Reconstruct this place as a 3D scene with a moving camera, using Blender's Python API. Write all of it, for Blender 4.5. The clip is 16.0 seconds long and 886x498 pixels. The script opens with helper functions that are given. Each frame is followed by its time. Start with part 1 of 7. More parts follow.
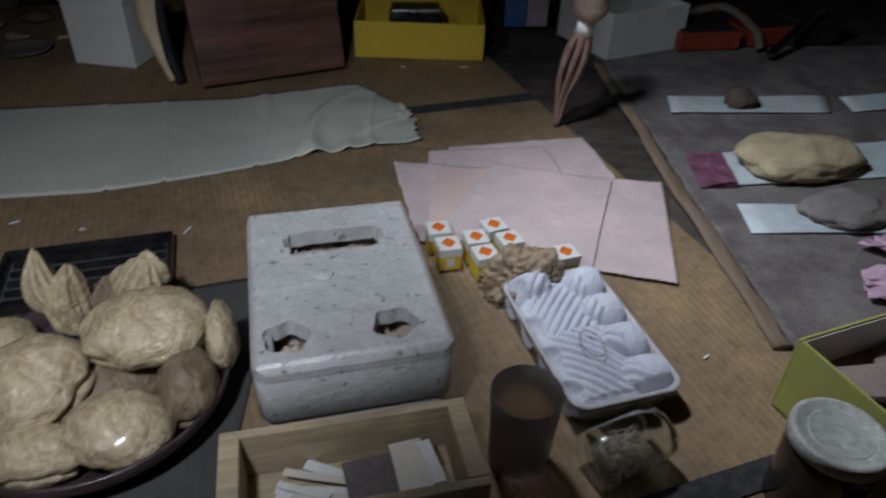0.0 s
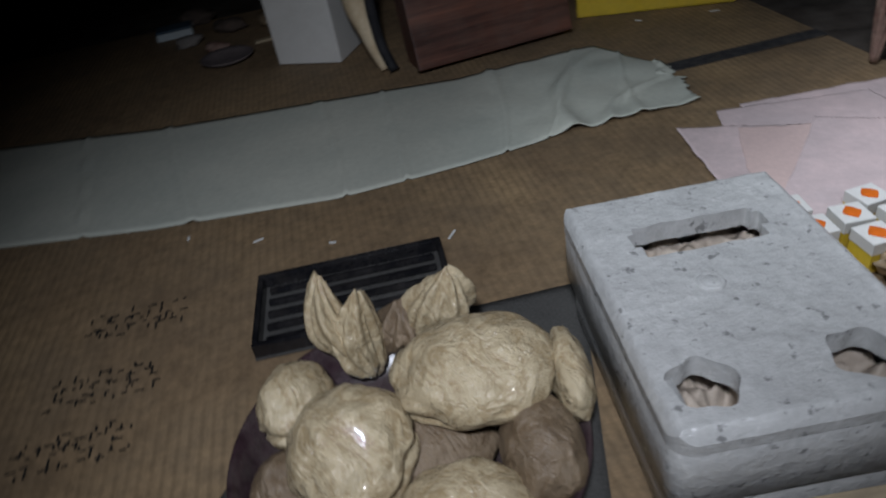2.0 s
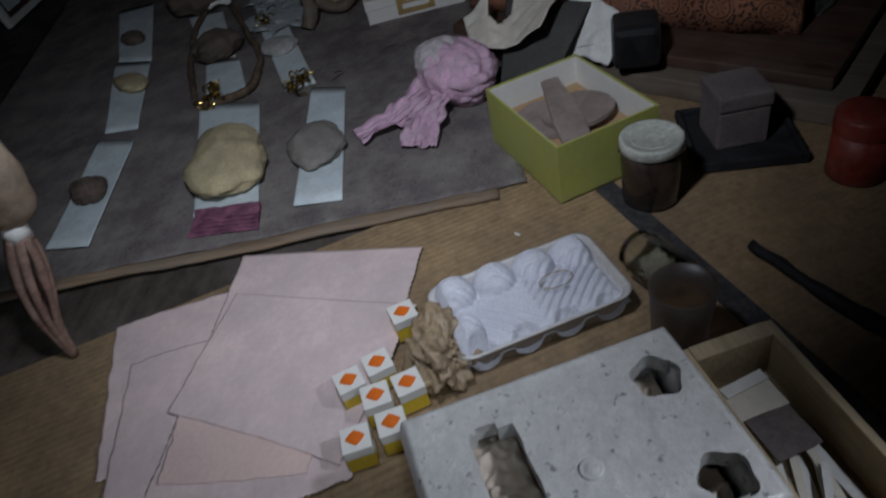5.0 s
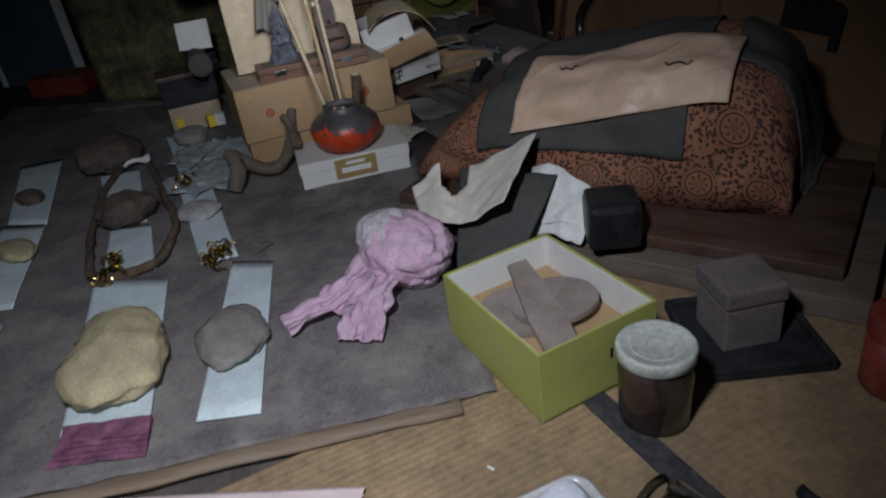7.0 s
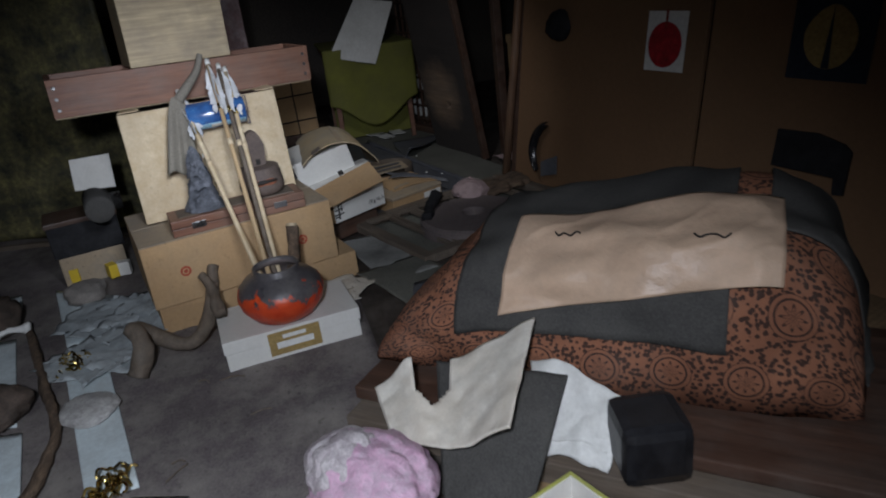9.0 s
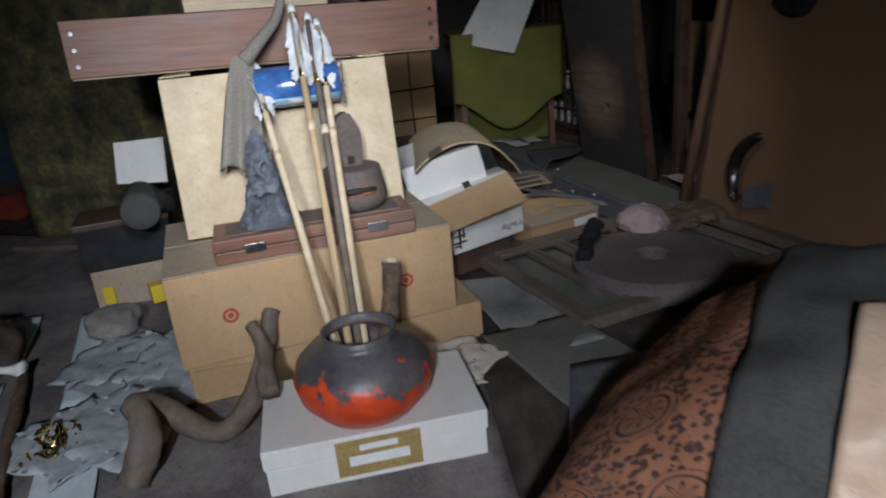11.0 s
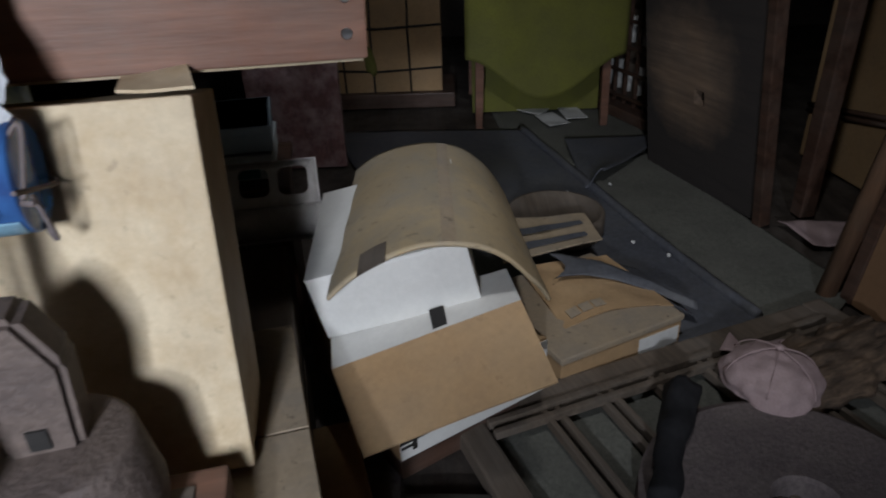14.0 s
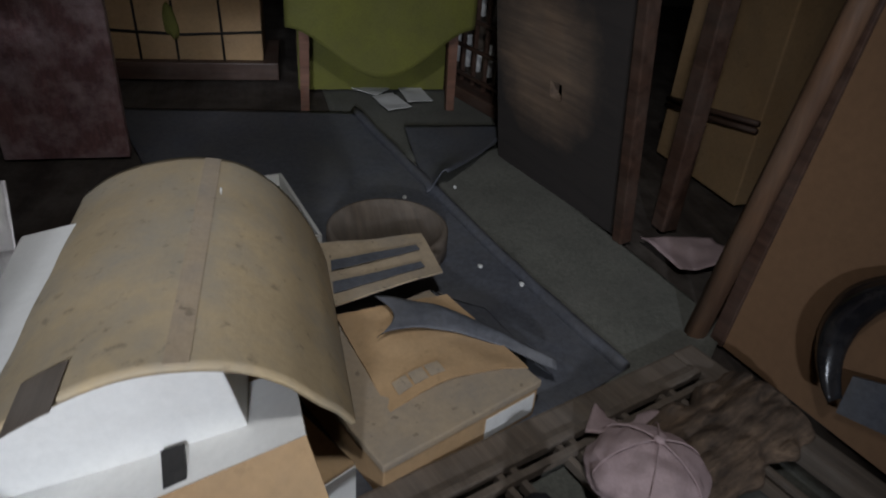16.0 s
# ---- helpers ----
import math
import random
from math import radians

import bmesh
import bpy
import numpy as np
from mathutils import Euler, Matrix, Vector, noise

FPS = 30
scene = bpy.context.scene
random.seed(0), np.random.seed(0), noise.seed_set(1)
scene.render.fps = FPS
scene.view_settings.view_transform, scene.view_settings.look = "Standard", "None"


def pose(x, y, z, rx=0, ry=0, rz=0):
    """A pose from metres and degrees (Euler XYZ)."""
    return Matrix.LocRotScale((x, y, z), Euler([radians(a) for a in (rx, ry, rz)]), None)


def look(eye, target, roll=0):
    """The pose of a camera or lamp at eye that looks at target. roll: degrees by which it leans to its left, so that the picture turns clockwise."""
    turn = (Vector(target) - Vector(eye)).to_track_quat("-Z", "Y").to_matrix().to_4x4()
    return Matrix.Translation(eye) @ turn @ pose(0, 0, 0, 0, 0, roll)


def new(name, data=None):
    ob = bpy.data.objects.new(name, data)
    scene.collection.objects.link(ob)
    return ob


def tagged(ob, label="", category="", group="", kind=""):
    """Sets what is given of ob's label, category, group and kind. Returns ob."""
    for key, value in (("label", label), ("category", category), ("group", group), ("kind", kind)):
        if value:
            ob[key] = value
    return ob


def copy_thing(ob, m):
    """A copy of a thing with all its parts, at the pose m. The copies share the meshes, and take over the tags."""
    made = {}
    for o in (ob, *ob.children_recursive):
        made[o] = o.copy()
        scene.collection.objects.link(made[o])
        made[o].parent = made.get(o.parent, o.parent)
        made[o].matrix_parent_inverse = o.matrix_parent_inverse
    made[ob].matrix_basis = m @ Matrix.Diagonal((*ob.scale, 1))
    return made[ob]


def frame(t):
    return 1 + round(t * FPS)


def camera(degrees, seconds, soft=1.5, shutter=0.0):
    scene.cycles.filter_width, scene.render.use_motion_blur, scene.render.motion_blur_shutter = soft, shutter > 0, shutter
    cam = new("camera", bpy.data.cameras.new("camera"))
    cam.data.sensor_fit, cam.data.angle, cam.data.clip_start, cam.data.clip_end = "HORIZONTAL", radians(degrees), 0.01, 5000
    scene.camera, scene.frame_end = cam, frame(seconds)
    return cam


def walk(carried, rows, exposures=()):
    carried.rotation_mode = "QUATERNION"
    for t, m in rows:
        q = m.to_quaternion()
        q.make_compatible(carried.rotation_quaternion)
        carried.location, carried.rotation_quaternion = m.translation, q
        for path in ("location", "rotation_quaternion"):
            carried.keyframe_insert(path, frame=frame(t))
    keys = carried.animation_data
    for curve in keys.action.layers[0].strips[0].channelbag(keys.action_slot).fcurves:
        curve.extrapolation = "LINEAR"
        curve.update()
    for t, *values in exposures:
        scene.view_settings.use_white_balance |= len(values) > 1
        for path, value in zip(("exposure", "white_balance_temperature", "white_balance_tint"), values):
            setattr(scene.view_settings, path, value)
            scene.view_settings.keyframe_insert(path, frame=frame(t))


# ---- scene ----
cam = camera(65.6, 16.0, soft=2.0, shutter=0.4)
PATH = [
    (0, (0.267, -0.138, 0.999), (0.292, 1.488, -0.165), 2.4),
    (0.5, (0.176, -0.081, 0.968), (0.017, 1.456, -0.302), 2.9),
    (1, (0.040, 0.018, 0.847), (-0.369, 1.514, -0.417), 0.1),
    (1.5, (-0.033, 0.059, 0.841), (-0.522, 1.576, -0.367), -4.1),
    (2, (-0.099, 0.146, 0.815), (-0.49, 1.725, -0.348), -10.5),
    (2.5, (-0.279, 0.226, 0.83), (-0.189, 1.766, -0.442), -15.6),
    (2.6, (-0.293, 0.264, 0.831), (-0.111, 1.77, -0.471), -15.3),
    (3, (-0.39, 0.44, 0.865), (0.009, 1.883, -0.461), -18.8),
    (3.5, (-0.357, 0.606, 0.889), (0.232, 2.03, -0.385), -20.8),
    (4, (-0.398, 0.736, 0.938), (0.828, 1.618, -0.374), -18.6),
    (4.5, (-0.492, 0.892, 1.043), (0.931, 1.292, -0.304), -15.2),
    (5, (-0.45, 0.931, 1.091), (1.067, 1.114, -0.199), -13.8),
    (7.5, (0.028, 0.972, 0.983), (1.807, 0.81, 0.084), -8.3),
    (8, (0.132, 0.967, 1.048), (1.916, 0.66, 0.199), -8.9),
    (8.5, (0.28, 0.983, 1.051), (2.096, 0.652, 0.283), -8.3),
    (9, (0.448, 1.009, 1.042), (2.264, 0.666, 0.276), -6.9),
    (11.5, (1.473, 1.017, 0.807), (3.342, 1.187, 0.116), -3.1),
    (12, (1.658, 0.972, 0.838), (3.419, 1.465, 0.028), -4.2),
    (12.5, (1.86, 0.96, 0.886), (3.625, 1.394, 0.051), -2.1),
    (13, (2.083, 0.956, 0.863), (3.839, 1.251, -0.047), -5.2),
    (13.5, (2.32, 0.874, 0.888), (4.068, 1.026, -0.072), -1.6),
    (14, (2.426, 0.845, 0.854), (4.182, 0.872, -0.104), -2.1),
    (14.5, (2.53, 0.802, 0.824), (4.28, 0.719, -0.141), -1.4),
    (15, (2.614, 0.744, 0.793), (4.331, 0.563, -0.217), 0.6),
    (15.5, (2.687, 0.716, 0.795), (4.377, 0.412, -0.232), 2.3),
    (16, (2.799, 0.74, 0.799), (4.461, 0.354, -0.245), 4.6),
]
walk(cam, [(t, look(eye, target, roll)) for t, eye, target, roll in PATH], [(0, -1.1), (1, -1.1), (2.5, -0.85), (3.5, -1.05), (4.5, -1.3), (5, -1.5), (7.5, -0.6), (9, -0.4), (11.5, 0.3), (12.5, 0.0), (13, -0.1), (13.5, -0.05), (14, 0.05), (14.5, 0.35), (15, 0.5), (16, 0.5)])

# ---- light: fixed spots added along the walk in place of the one carried torch, and a faint world light ----
world = bpy.data.worlds.new("world")
world.use_nodes = True
world.node_tree.nodes["Background"].inputs[0].default_value = (0.5, 0.6, 0.75, 1)
world.node_tree.nodes["Background"].inputs[1].default_value = 0.02
scene.world = world


def torch_stand_in(eye, target, watts, cone, soft=0.06, colour=(0.90, 0.97, 1.12)):
    data = bpy.data.lights.new("torch_stand_in", "SPOT")
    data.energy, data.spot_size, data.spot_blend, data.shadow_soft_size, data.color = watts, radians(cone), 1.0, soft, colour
    ob = new("torch_stand_in", data)
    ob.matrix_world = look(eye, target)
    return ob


# Added spots, all lit together; the carried torch itself would move.
torch_stand_in((-0.10, -0.12, 1.40), (-0.40, 1.28, 0.0), 165, 68)
torch_stand_in((-0.55, 0.80, 1.35), (0.68, 1.74, 0.0), 52, 74, 0.06, (0.86, 0.98, 1.12))
torch_stand_in((0.20, 1.15, 1.35), (1.52, 1.24, 0.0), 155, 104)
torch_stand_in((1.55, 1.04, 1.10), (2.93, 1.30, 0.58), 76, 50, 0.12, (0.90, 0.97, 1.12))
torch_stand_in((2.82, 0.72, 1.42), (4.30, 0.50, 0.0), 27, 76, 0.05, (0.95, 0.97, 1.03))


# ---- materials ----
def ramp(nt, a, b, lo=0.3, hi=0.7):
    n = nt.nodes.new("ShaderNodeValToRGB")
    n.color_ramp.elements[0].position, n.color_ramp.elements[1].position = lo, hi
    n.color_ramp.elements[0].color, n.color_ramp.elements[1].color = (*a, 1), (*b, 1)
    return n


def tex_noise(nt, vec, scale, detail=6.0, rough=0.6):
    n = nt.nodes.new("ShaderNodeTexNoise")
    n.inputs["Scale"].default_value, n.inputs["Detail"].default_value, n.inputs["Roughness"].default_value = scale, detail, rough
    nt.links.new(vec, n.inputs["Vector"])
    return n


def mix(nt, a, b, fac, mode="MIX"):
    n = nt.nodes.new("ShaderNodeMix")
    n.data_type, n.blend_type = "RGBA", mode
    for sock, value in ((n.inputs[6], a), (n.inputs[7], b), (n.inputs[0], fac)):
        if isinstance(value, (int, float)):
            sock.default_value = value
        elif isinstance(value, tuple):
            sock.default_value = (*value, 1)
        else:
            nt.links.new(value, sock)
    return n.outputs[2]


def mat(name, a, b=None, rough=0.8, scale=6.0, fine=70.0, bump=0.25, metal=0.0, dust=0.0, stretch=(1, 1, 1), grain=0.35, spec=0.35,
        dustcol=(0.16, 0.14, 0.12), coat=0.0, specks=0.0):
    """A worn surface: a broad stain, a fine grain, dust in patches, and relief from the grain."""
    m = bpy.data.materials.new(name)
    m.use_nodes = True
    nt = m.node_tree
    p = nt.nodes["Principled BSDF"]
    b = b or tuple(c * 0.6 for c in a)
    co = nt.nodes.new("ShaderNodeTexCoord").outputs["Object"]
    mp = nt.nodes.new("ShaderNodeMapping")
    mp.inputs["Scale"].default_value = stretch
    nt.links.new(co, mp.inputs["Vector"])
    v = mp.outputs[0]
    broad, small = tex_noise(nt, v, scale), tex_noise(nt, v, fine, 4.0, 0.7)
    r = ramp(nt, b, a, 0.33, 0.66)
    nt.links.new(broad.outputs["Fac"], r.inputs[0])
    g = ramp(nt, (1 - grain,) * 3, (1 + grain,) * 3, 0.25, 0.75)
    nt.links.new(small.outputs["Fac"], g.inputs[0])
    col = mix(nt, r.outputs[0], g.outputs[0], 1.0, "MULTIPLY")
    if dust:
        d = tex_noise(nt, co, scale * 2.3, 8.0, 0.7)
        dr = ramp(nt, (0, 0, 0), (dust,) * 3, 0.42, 0.68)
        nt.links.new(d.outputs["Fac"], dr.inputs[0])
        col = mix(nt, col, dustcol, dr.outputs[0])
    if specks:
        sp = tex_noise(nt, co, 55.0, 3.0, 0.6)
        sr = ramp(nt, (0, 0, 0), (specks,) * 3, 0.62, 0.70)
        nt.links.new(sp.outputs["Fac"], sr.inputs[0])
        col = mix(nt, col, tuple(c * 0.35 for c in b), sr.outputs[0])
    nt.links.new(col, p.inputs["Base Color"])
    rr = ramp(nt, (max(rough - 0.15, 0.03),) * 3, (min(rough + 0.12, 1),) * 3)
    nt.links.new(broad.outputs["Fac"], rr.inputs[0])
    nt.links.new(rr.outputs[0], p.inputs["Roughness"])
    p.inputs["Metallic"].default_value = metal
    p.inputs["Specular IOR Level"].default_value = spec
    p.inputs["Coat Weight"].default_value = coat
    if bump:
        bn = nt.nodes.new("ShaderNodeBump")
        bn.inputs["Strength"].default_value, bn.inputs["Distance"].default_value = bump, 0.006
        nt.links.new(small.outputs["Fac"], bn.inputs["Height"])
        nt.links.new(bn.outputs[0], p.inputs["Normal"])
    return m


def tatami_material():
    m = mat("tatami", (0.30, 0.205, 0.11), (0.17, 0.115, 0.068), 0.7, 1.7, 45, 0.2, dust=0.5, dustcol=(0.13, 0.10, 0.07))
    nt = m.node_tree
    co = nt.nodes.new("ShaderNodeTexCoord").outputs["Object"]
    w = nt.nodes.new("ShaderNodeTexWave")
    w.bands_direction = "X"
    w.inputs["Scale"].default_value, w.inputs["Distortion"].default_value, w.inputs["Detail"].default_value = 17.0, 0.5, 1.0
    nt.links.new(co, w.inputs["Vector"])
    mp = nt.nodes.new("ShaderNodeMapping")
    mp.inputs["Scale"].default_value = (30, 260, 1)
    nt.links.new(co, mp.inputs["Vector"])
    straw = tex_noise(nt, mp.outputs[0], 1.0, 2.0, 0.5)
    p = nt.nodes["Principled BSDF"]
    base = p.inputs["Base Color"].links[0].from_socket
    wr = ramp(nt, (0.84, 0.835, 0.825), (1.04, 1.037, 1.032), 0.05, 0.6)
    nt.links.new(w.outputs["Fac"], wr.inputs[0])
    sr = ramp(nt, (0.95, 0.95, 0.95), (1.04, 1.04, 1.04))
    nt.links.new(straw.outputs["Fac"], sr.inputs[0])
    wear = ramp(nt, (0.15, 0.15, 0.15), (1, 1, 1), 0.40, 0.62)
    nt.links.new(tex_noise(nt, co, 1.6, 5.0, 0.6).outputs["Fac"], wear.inputs[0])
    col = mix(nt, mix(nt, base, wr.outputs[0], wear.outputs[0], "MULTIPLY"), sr.outputs[0], 1.0, "MULTIPLY")
    nt.links.new(col, p.inputs["Base Color"])
    bn = nt.nodes.new("ShaderNodeBump")
    bn.inputs["Strength"].default_value, bn.inputs["Distance"].default_value = 0.25, 0.002
    nt.links.new(w.outputs["Fac"], bn.inputs["Height"])
    nt.links.new(bn.outputs[0], p.inputs["Normal"])
    return m


def wood(name, a, b, rough=0.6, axis=0, dust=0.0):
    """Wood with its grain along one axis."""
    s = [9.0, 9.0, 9.0]
    s[axis] = 0.7
    return mat(name, a, b, rough, 3.0, 9.0, 0.12, stretch=tuple(s), grain=0.3, dust=dust)


def quilt_material():
    """Rust cotton printed with black leaves, and rosettes in rings at even steps."""
    m = bpy.data.materials.new("printed_cotton")
    m.use_nodes = True
    nt = m.node_tree
    L, p = nt.links.new, nt.nodes["Principled BSDF"]

    def calc(op, a, b=0.0):
        n = nt.nodes.new("ShaderNodeMath")
        n.operation = op
        for s, val in zip(n.inputs, (a, b)):
            if isinstance(val, (int, float)):
                s.default_value = val
            else:
                L(val, s)
        return n.outputs[0]

    uv = nt.nodes.new("ShaderNodeTexCoord").outputs["UV"]
    sep = nt.nodes.new("ShaderNodeSeparateXYZ")
    L(uv, sep.inputs[0])
    cell = 0.15
    row = calc("FLOOR", calc("DIVIDE", sep.outputs[1], cell))
    shift = calc("MULTIPLY", calc("MODULO", calc("ABSOLUTE", row), 2.0), cell / 2)
    px = calc("SUBTRACT", calc("FLOORED_MODULO", calc("ADD", sep.outputs[0], shift), cell), cell / 2)
    py = calc("SUBTRACT", calc("FLOORED_MODULO", sep.outputs[1], cell), cell / 2)
    r = calc("SQRT", calc("ADD", calc("MULTIPLY", px, px), calc("MULTIPLY", py, py)))
    ang = calc("ARCTAN2", py, px)
    petal = calc("MULTIPLY", calc("ADD", calc("COSINE", calc("MULTIPLY", ang, 8.0)), 1.2), 0.0105)
    rose = calc("LESS_THAN", calc("ABSOLUTE", calc("SUBTRACT", r, petal)), 0.0035)
    ring = calc("LESS_THAN", calc("ABSOLUTE", calc("SUBTRACT", r, 0.034)), 0.0022)
    ring2 = calc("LESS_THAN", calc("ABSOLUTE", calc("SUBTRACT", r, 0.045)), 0.0016)
    inside = calc("LESS_THAN", r, 0.045)
    mark = calc("MAXIMUM", calc("MAXIMUM", rose, ring), ring2)
    vo = nt.nodes.new("ShaderNodeTexVoronoi")
    vo.inputs["Scale"].default_value = 92.0
    L(uv, vo.inputs["Vector"])
    nz = tex_noise(nt, uv, 66.0, 3.0, 0.6)
    leaf = calc("MULTIPLY", calc("LESS_THAN", calc("ADD", vo.outputs["Distance"], calc("MULTIPLY", nz.outputs["Fac"], 0.5)), 0.72), calc("SUBTRACT", 1.0, inside))
    ink = calc("MAXIMUM", calc("MULTIPLY", mark, inside), leaf)
    cloth = ramp(nt, (0.20, 0.085, 0.050), (0.34, 0.15, 0.085))
    L(tex_noise(nt, uv, 7.0).outputs["Fac"], cloth.inputs[0])
    col = mix(nt, cloth.outputs[0], (0.028, 0.020, 0.018), calc("MULTIPLY", ink, 0.88))
    weave = tex_noise(nt, uv, 420.0, 2.0)
    dusty = ramp(nt, (0, 0, 0), (0.6, 0.6, 0.6), 0.5, 0.72)
    L(tex_noise(nt, uv, 3.3, 7.0, 0.7).outputs["Fac"], dusty.inputs[0])
    col = mix(nt, col, (0.13, 0.105, 0.09), dusty.outputs[0])
    L(col, p.inputs["Base Color"])
    p.inputs["Roughness"].default_value, p.inputs["Specular IOR Level"].default_value = 0.9, 0.15
    bn = nt.nodes.new("ShaderNodeBump")
    bn.inputs["Strength"].default_value, bn.inputs["Distance"].default_value = 0.35, 0.004
    L(weave.outputs["Fac"], bn.inputs["Height"])
    L(bn.outputs[0], p.inputs["Normal"])
    return m


def glass_material(name, colour, rough):
    m = bpy.data.materials.new(name)
    m.use_nodes = True
    p = m.node_tree.nodes["Principled BSDF"]
    p.inputs["Base Color"].default_value = (*colour, 1)
    p.inputs["Transmission Weight"].default_value, p.inputs["Roughness"].default_value, p.inputs["IOR"].default_value = 1.0, rough, 1.45
    return m


M_FLOOR = wood("floor_boards", (0.055, 0.042, 0.033), (0.03, 0.024, 0.02), 0.75, 0, 0.5)
M_WALL = mat("earth_wall", (0.10, 0.085, 0.07), (0.06, 0.05, 0.045), 0.9, 1.5, 60, 0.5)
M_CEIL = wood("ceiling_boards", (0.06, 0.045, 0.035), (0.035, 0.027, 0.022), 0.8, 0)
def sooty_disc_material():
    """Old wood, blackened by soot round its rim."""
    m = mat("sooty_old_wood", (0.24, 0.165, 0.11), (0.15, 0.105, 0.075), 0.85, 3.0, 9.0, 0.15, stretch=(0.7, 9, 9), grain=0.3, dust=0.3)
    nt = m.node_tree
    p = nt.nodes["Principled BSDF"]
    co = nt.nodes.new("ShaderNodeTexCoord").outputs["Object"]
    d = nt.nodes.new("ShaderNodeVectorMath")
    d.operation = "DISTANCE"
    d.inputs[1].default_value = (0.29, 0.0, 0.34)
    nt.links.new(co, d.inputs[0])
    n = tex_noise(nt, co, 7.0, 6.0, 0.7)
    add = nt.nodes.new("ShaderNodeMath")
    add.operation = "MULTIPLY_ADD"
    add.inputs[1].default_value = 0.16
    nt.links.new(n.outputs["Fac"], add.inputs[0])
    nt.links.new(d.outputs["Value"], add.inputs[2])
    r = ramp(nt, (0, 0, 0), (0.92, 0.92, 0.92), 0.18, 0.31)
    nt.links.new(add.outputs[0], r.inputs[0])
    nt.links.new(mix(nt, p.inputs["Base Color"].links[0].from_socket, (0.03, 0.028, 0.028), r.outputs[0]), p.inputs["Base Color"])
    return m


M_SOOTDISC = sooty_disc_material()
M_TATAMI = tatami_material()
M_HERI = mat("tatami_border", (0.03, 0.03, 0.033), None, 0.9, 20, 200, 0.3, dust=0.3)
M_CLOTH = mat("dusty_purple_cloth", (0.165, 0.143, 0.14), (0.105, 0.09, 0.09), 0.95, 2.6, 130, 0.35, dust=0.75, dustcol=(0.27, 0.25, 0.22), spec=0.1, specks=0.4)
M_STRIP = mat("pale_green_paper", (0.52, 0.52, 0.44), (0.42, 0.44, 0.38), 0.85, 2.0, 60, 0.12, grain=0.08, spec=0.15)
M_PINK = mat("pink_paper", (0.64, 0.50, 0.48), (0.52, 0.43, 0.42), 0.85, 4.5, 60, 0.25, grain=0.10, dust=0.55, dustcol=(0.44, 0.36, 0.35), spec=0.15)
M_WPAPER = mat("pale_blue_paper", (0.60, 0.67, 0.68), (0.48, 0.55, 0.57), 0.8, 5.0, 80, 0.15, grain=0.12, dust=0.35, dustcol=(0.3, 0.3, 0.28))
M_PAPER = mat("white_paper", (0.70, 0.70, 0.67), (0.6, 0.6, 0.57), 0.8, 5.0, 80, 0.12, grain=0.1, dust=0.25, dustcol=(0.4, 0.37, 0.33))
M_FOAM = mat("grimy_polystyrene", (0.53, 0.525, 0.505), (0.45, 0.445, 0.43), 0.20, 14.0, 70, 0.5, grain=0.14, dust=0.3, dustcol=(0.40, 0.39, 0.37), spec=0.7, specks=0.8)


def puff_material(name, a, b, rough):
    """Papery dried skin: fine ridged wrinkles over a blotched tan."""
    m = mat(name, a, b, rough, 9.0, 60, 0.0, grain=0.12, dust=0.3, dustcol=tuple(c * 0.62 for c in a), spec=0.65, coat=0.25)
    nt = m.node_tree
    p = nt.nodes["Principled BSDF"]
    co = nt.nodes.new("ShaderNodeTexCoord").outputs["Object"]
    height = None
    for scale, amount in ((11.0, 1.0), (27.0, 0.55), (70.0, 0.25)):
        n = tex_noise(nt, co, scale, 5.0, 0.6)
        n.inputs["Distortion"].default_value = 1.6
        sub = nt.nodes.new("ShaderNodeMath")
        sub.operation = "SUBTRACT"
        sub.inputs[1].default_value = 0.5
        nt.links.new(n.outputs["Fac"], sub.inputs[0])
        ridge = nt.nodes.new("ShaderNodeMath")
        ridge.operation = "ABSOLUTE"
        nt.links.new(sub.outputs[0], ridge.inputs[0])
        add = nt.nodes.new("ShaderNodeMath")
        add.operation = "MULTIPLY_ADD"
        add.inputs[1].default_value, add.inputs[2].default_value = amount, 0.0
        nt.links.new(ridge.outputs[0], add.inputs[0])
        if height is not None:
            nt.links.new(height, add.inputs[2])
        height = add.outputs[0]
    bn = nt.nodes.new("ShaderNodeBump")
    bn.inputs["Strength"].default_value, bn.inputs["Distance"].default_value = 0.7, 0.018
    nt.links.new(height, bn.inputs["Height"])
    nt.links.new(bn.outputs[0], p.inputs["Normal"])
    # Skin colour is multiplied darker and browner along the low lines of the wrinkles.
    crease_tone = ramp(nt, (0.70, 0.64, 0.56), (1.0, 1.0, 1.0), 0.02, 0.11)
    nt.links.new(height, crease_tone.inputs[0])
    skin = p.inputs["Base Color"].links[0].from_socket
    nt.links.new(mix(nt, skin, crease_tone.outputs[0], 1.0, "MULTIPLY"), p.inputs["Base Color"])
    return m


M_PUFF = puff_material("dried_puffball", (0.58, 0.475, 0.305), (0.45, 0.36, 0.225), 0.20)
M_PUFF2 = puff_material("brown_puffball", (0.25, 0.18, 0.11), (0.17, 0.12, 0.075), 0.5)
M_LACQ = mat("plum_lacquer", (0.045, 0.025, 0.03), None, 0.28, 6, 60, 0.05, dust=0.35, spec=0.5)
M_BLACK = mat("black_plastic", (0.012, 0.012, 0.014), None, 0.2, 8, 90, 0.03, dust=0.12, spec=0.5)
M_SOOT = mat("black_velvet", (0.012, 0.012, 0.014), None, 0.8, 8, 90, 0.2, dust=0.3, dustcol=(0.05, 0.05, 0.055))
M_PULP = mat("moulded_pulp", (0.60, 0.61, 0.66), (0.5, 0.51, 0.57), 0.85, 6, 160, 0.5, grain=0.12)
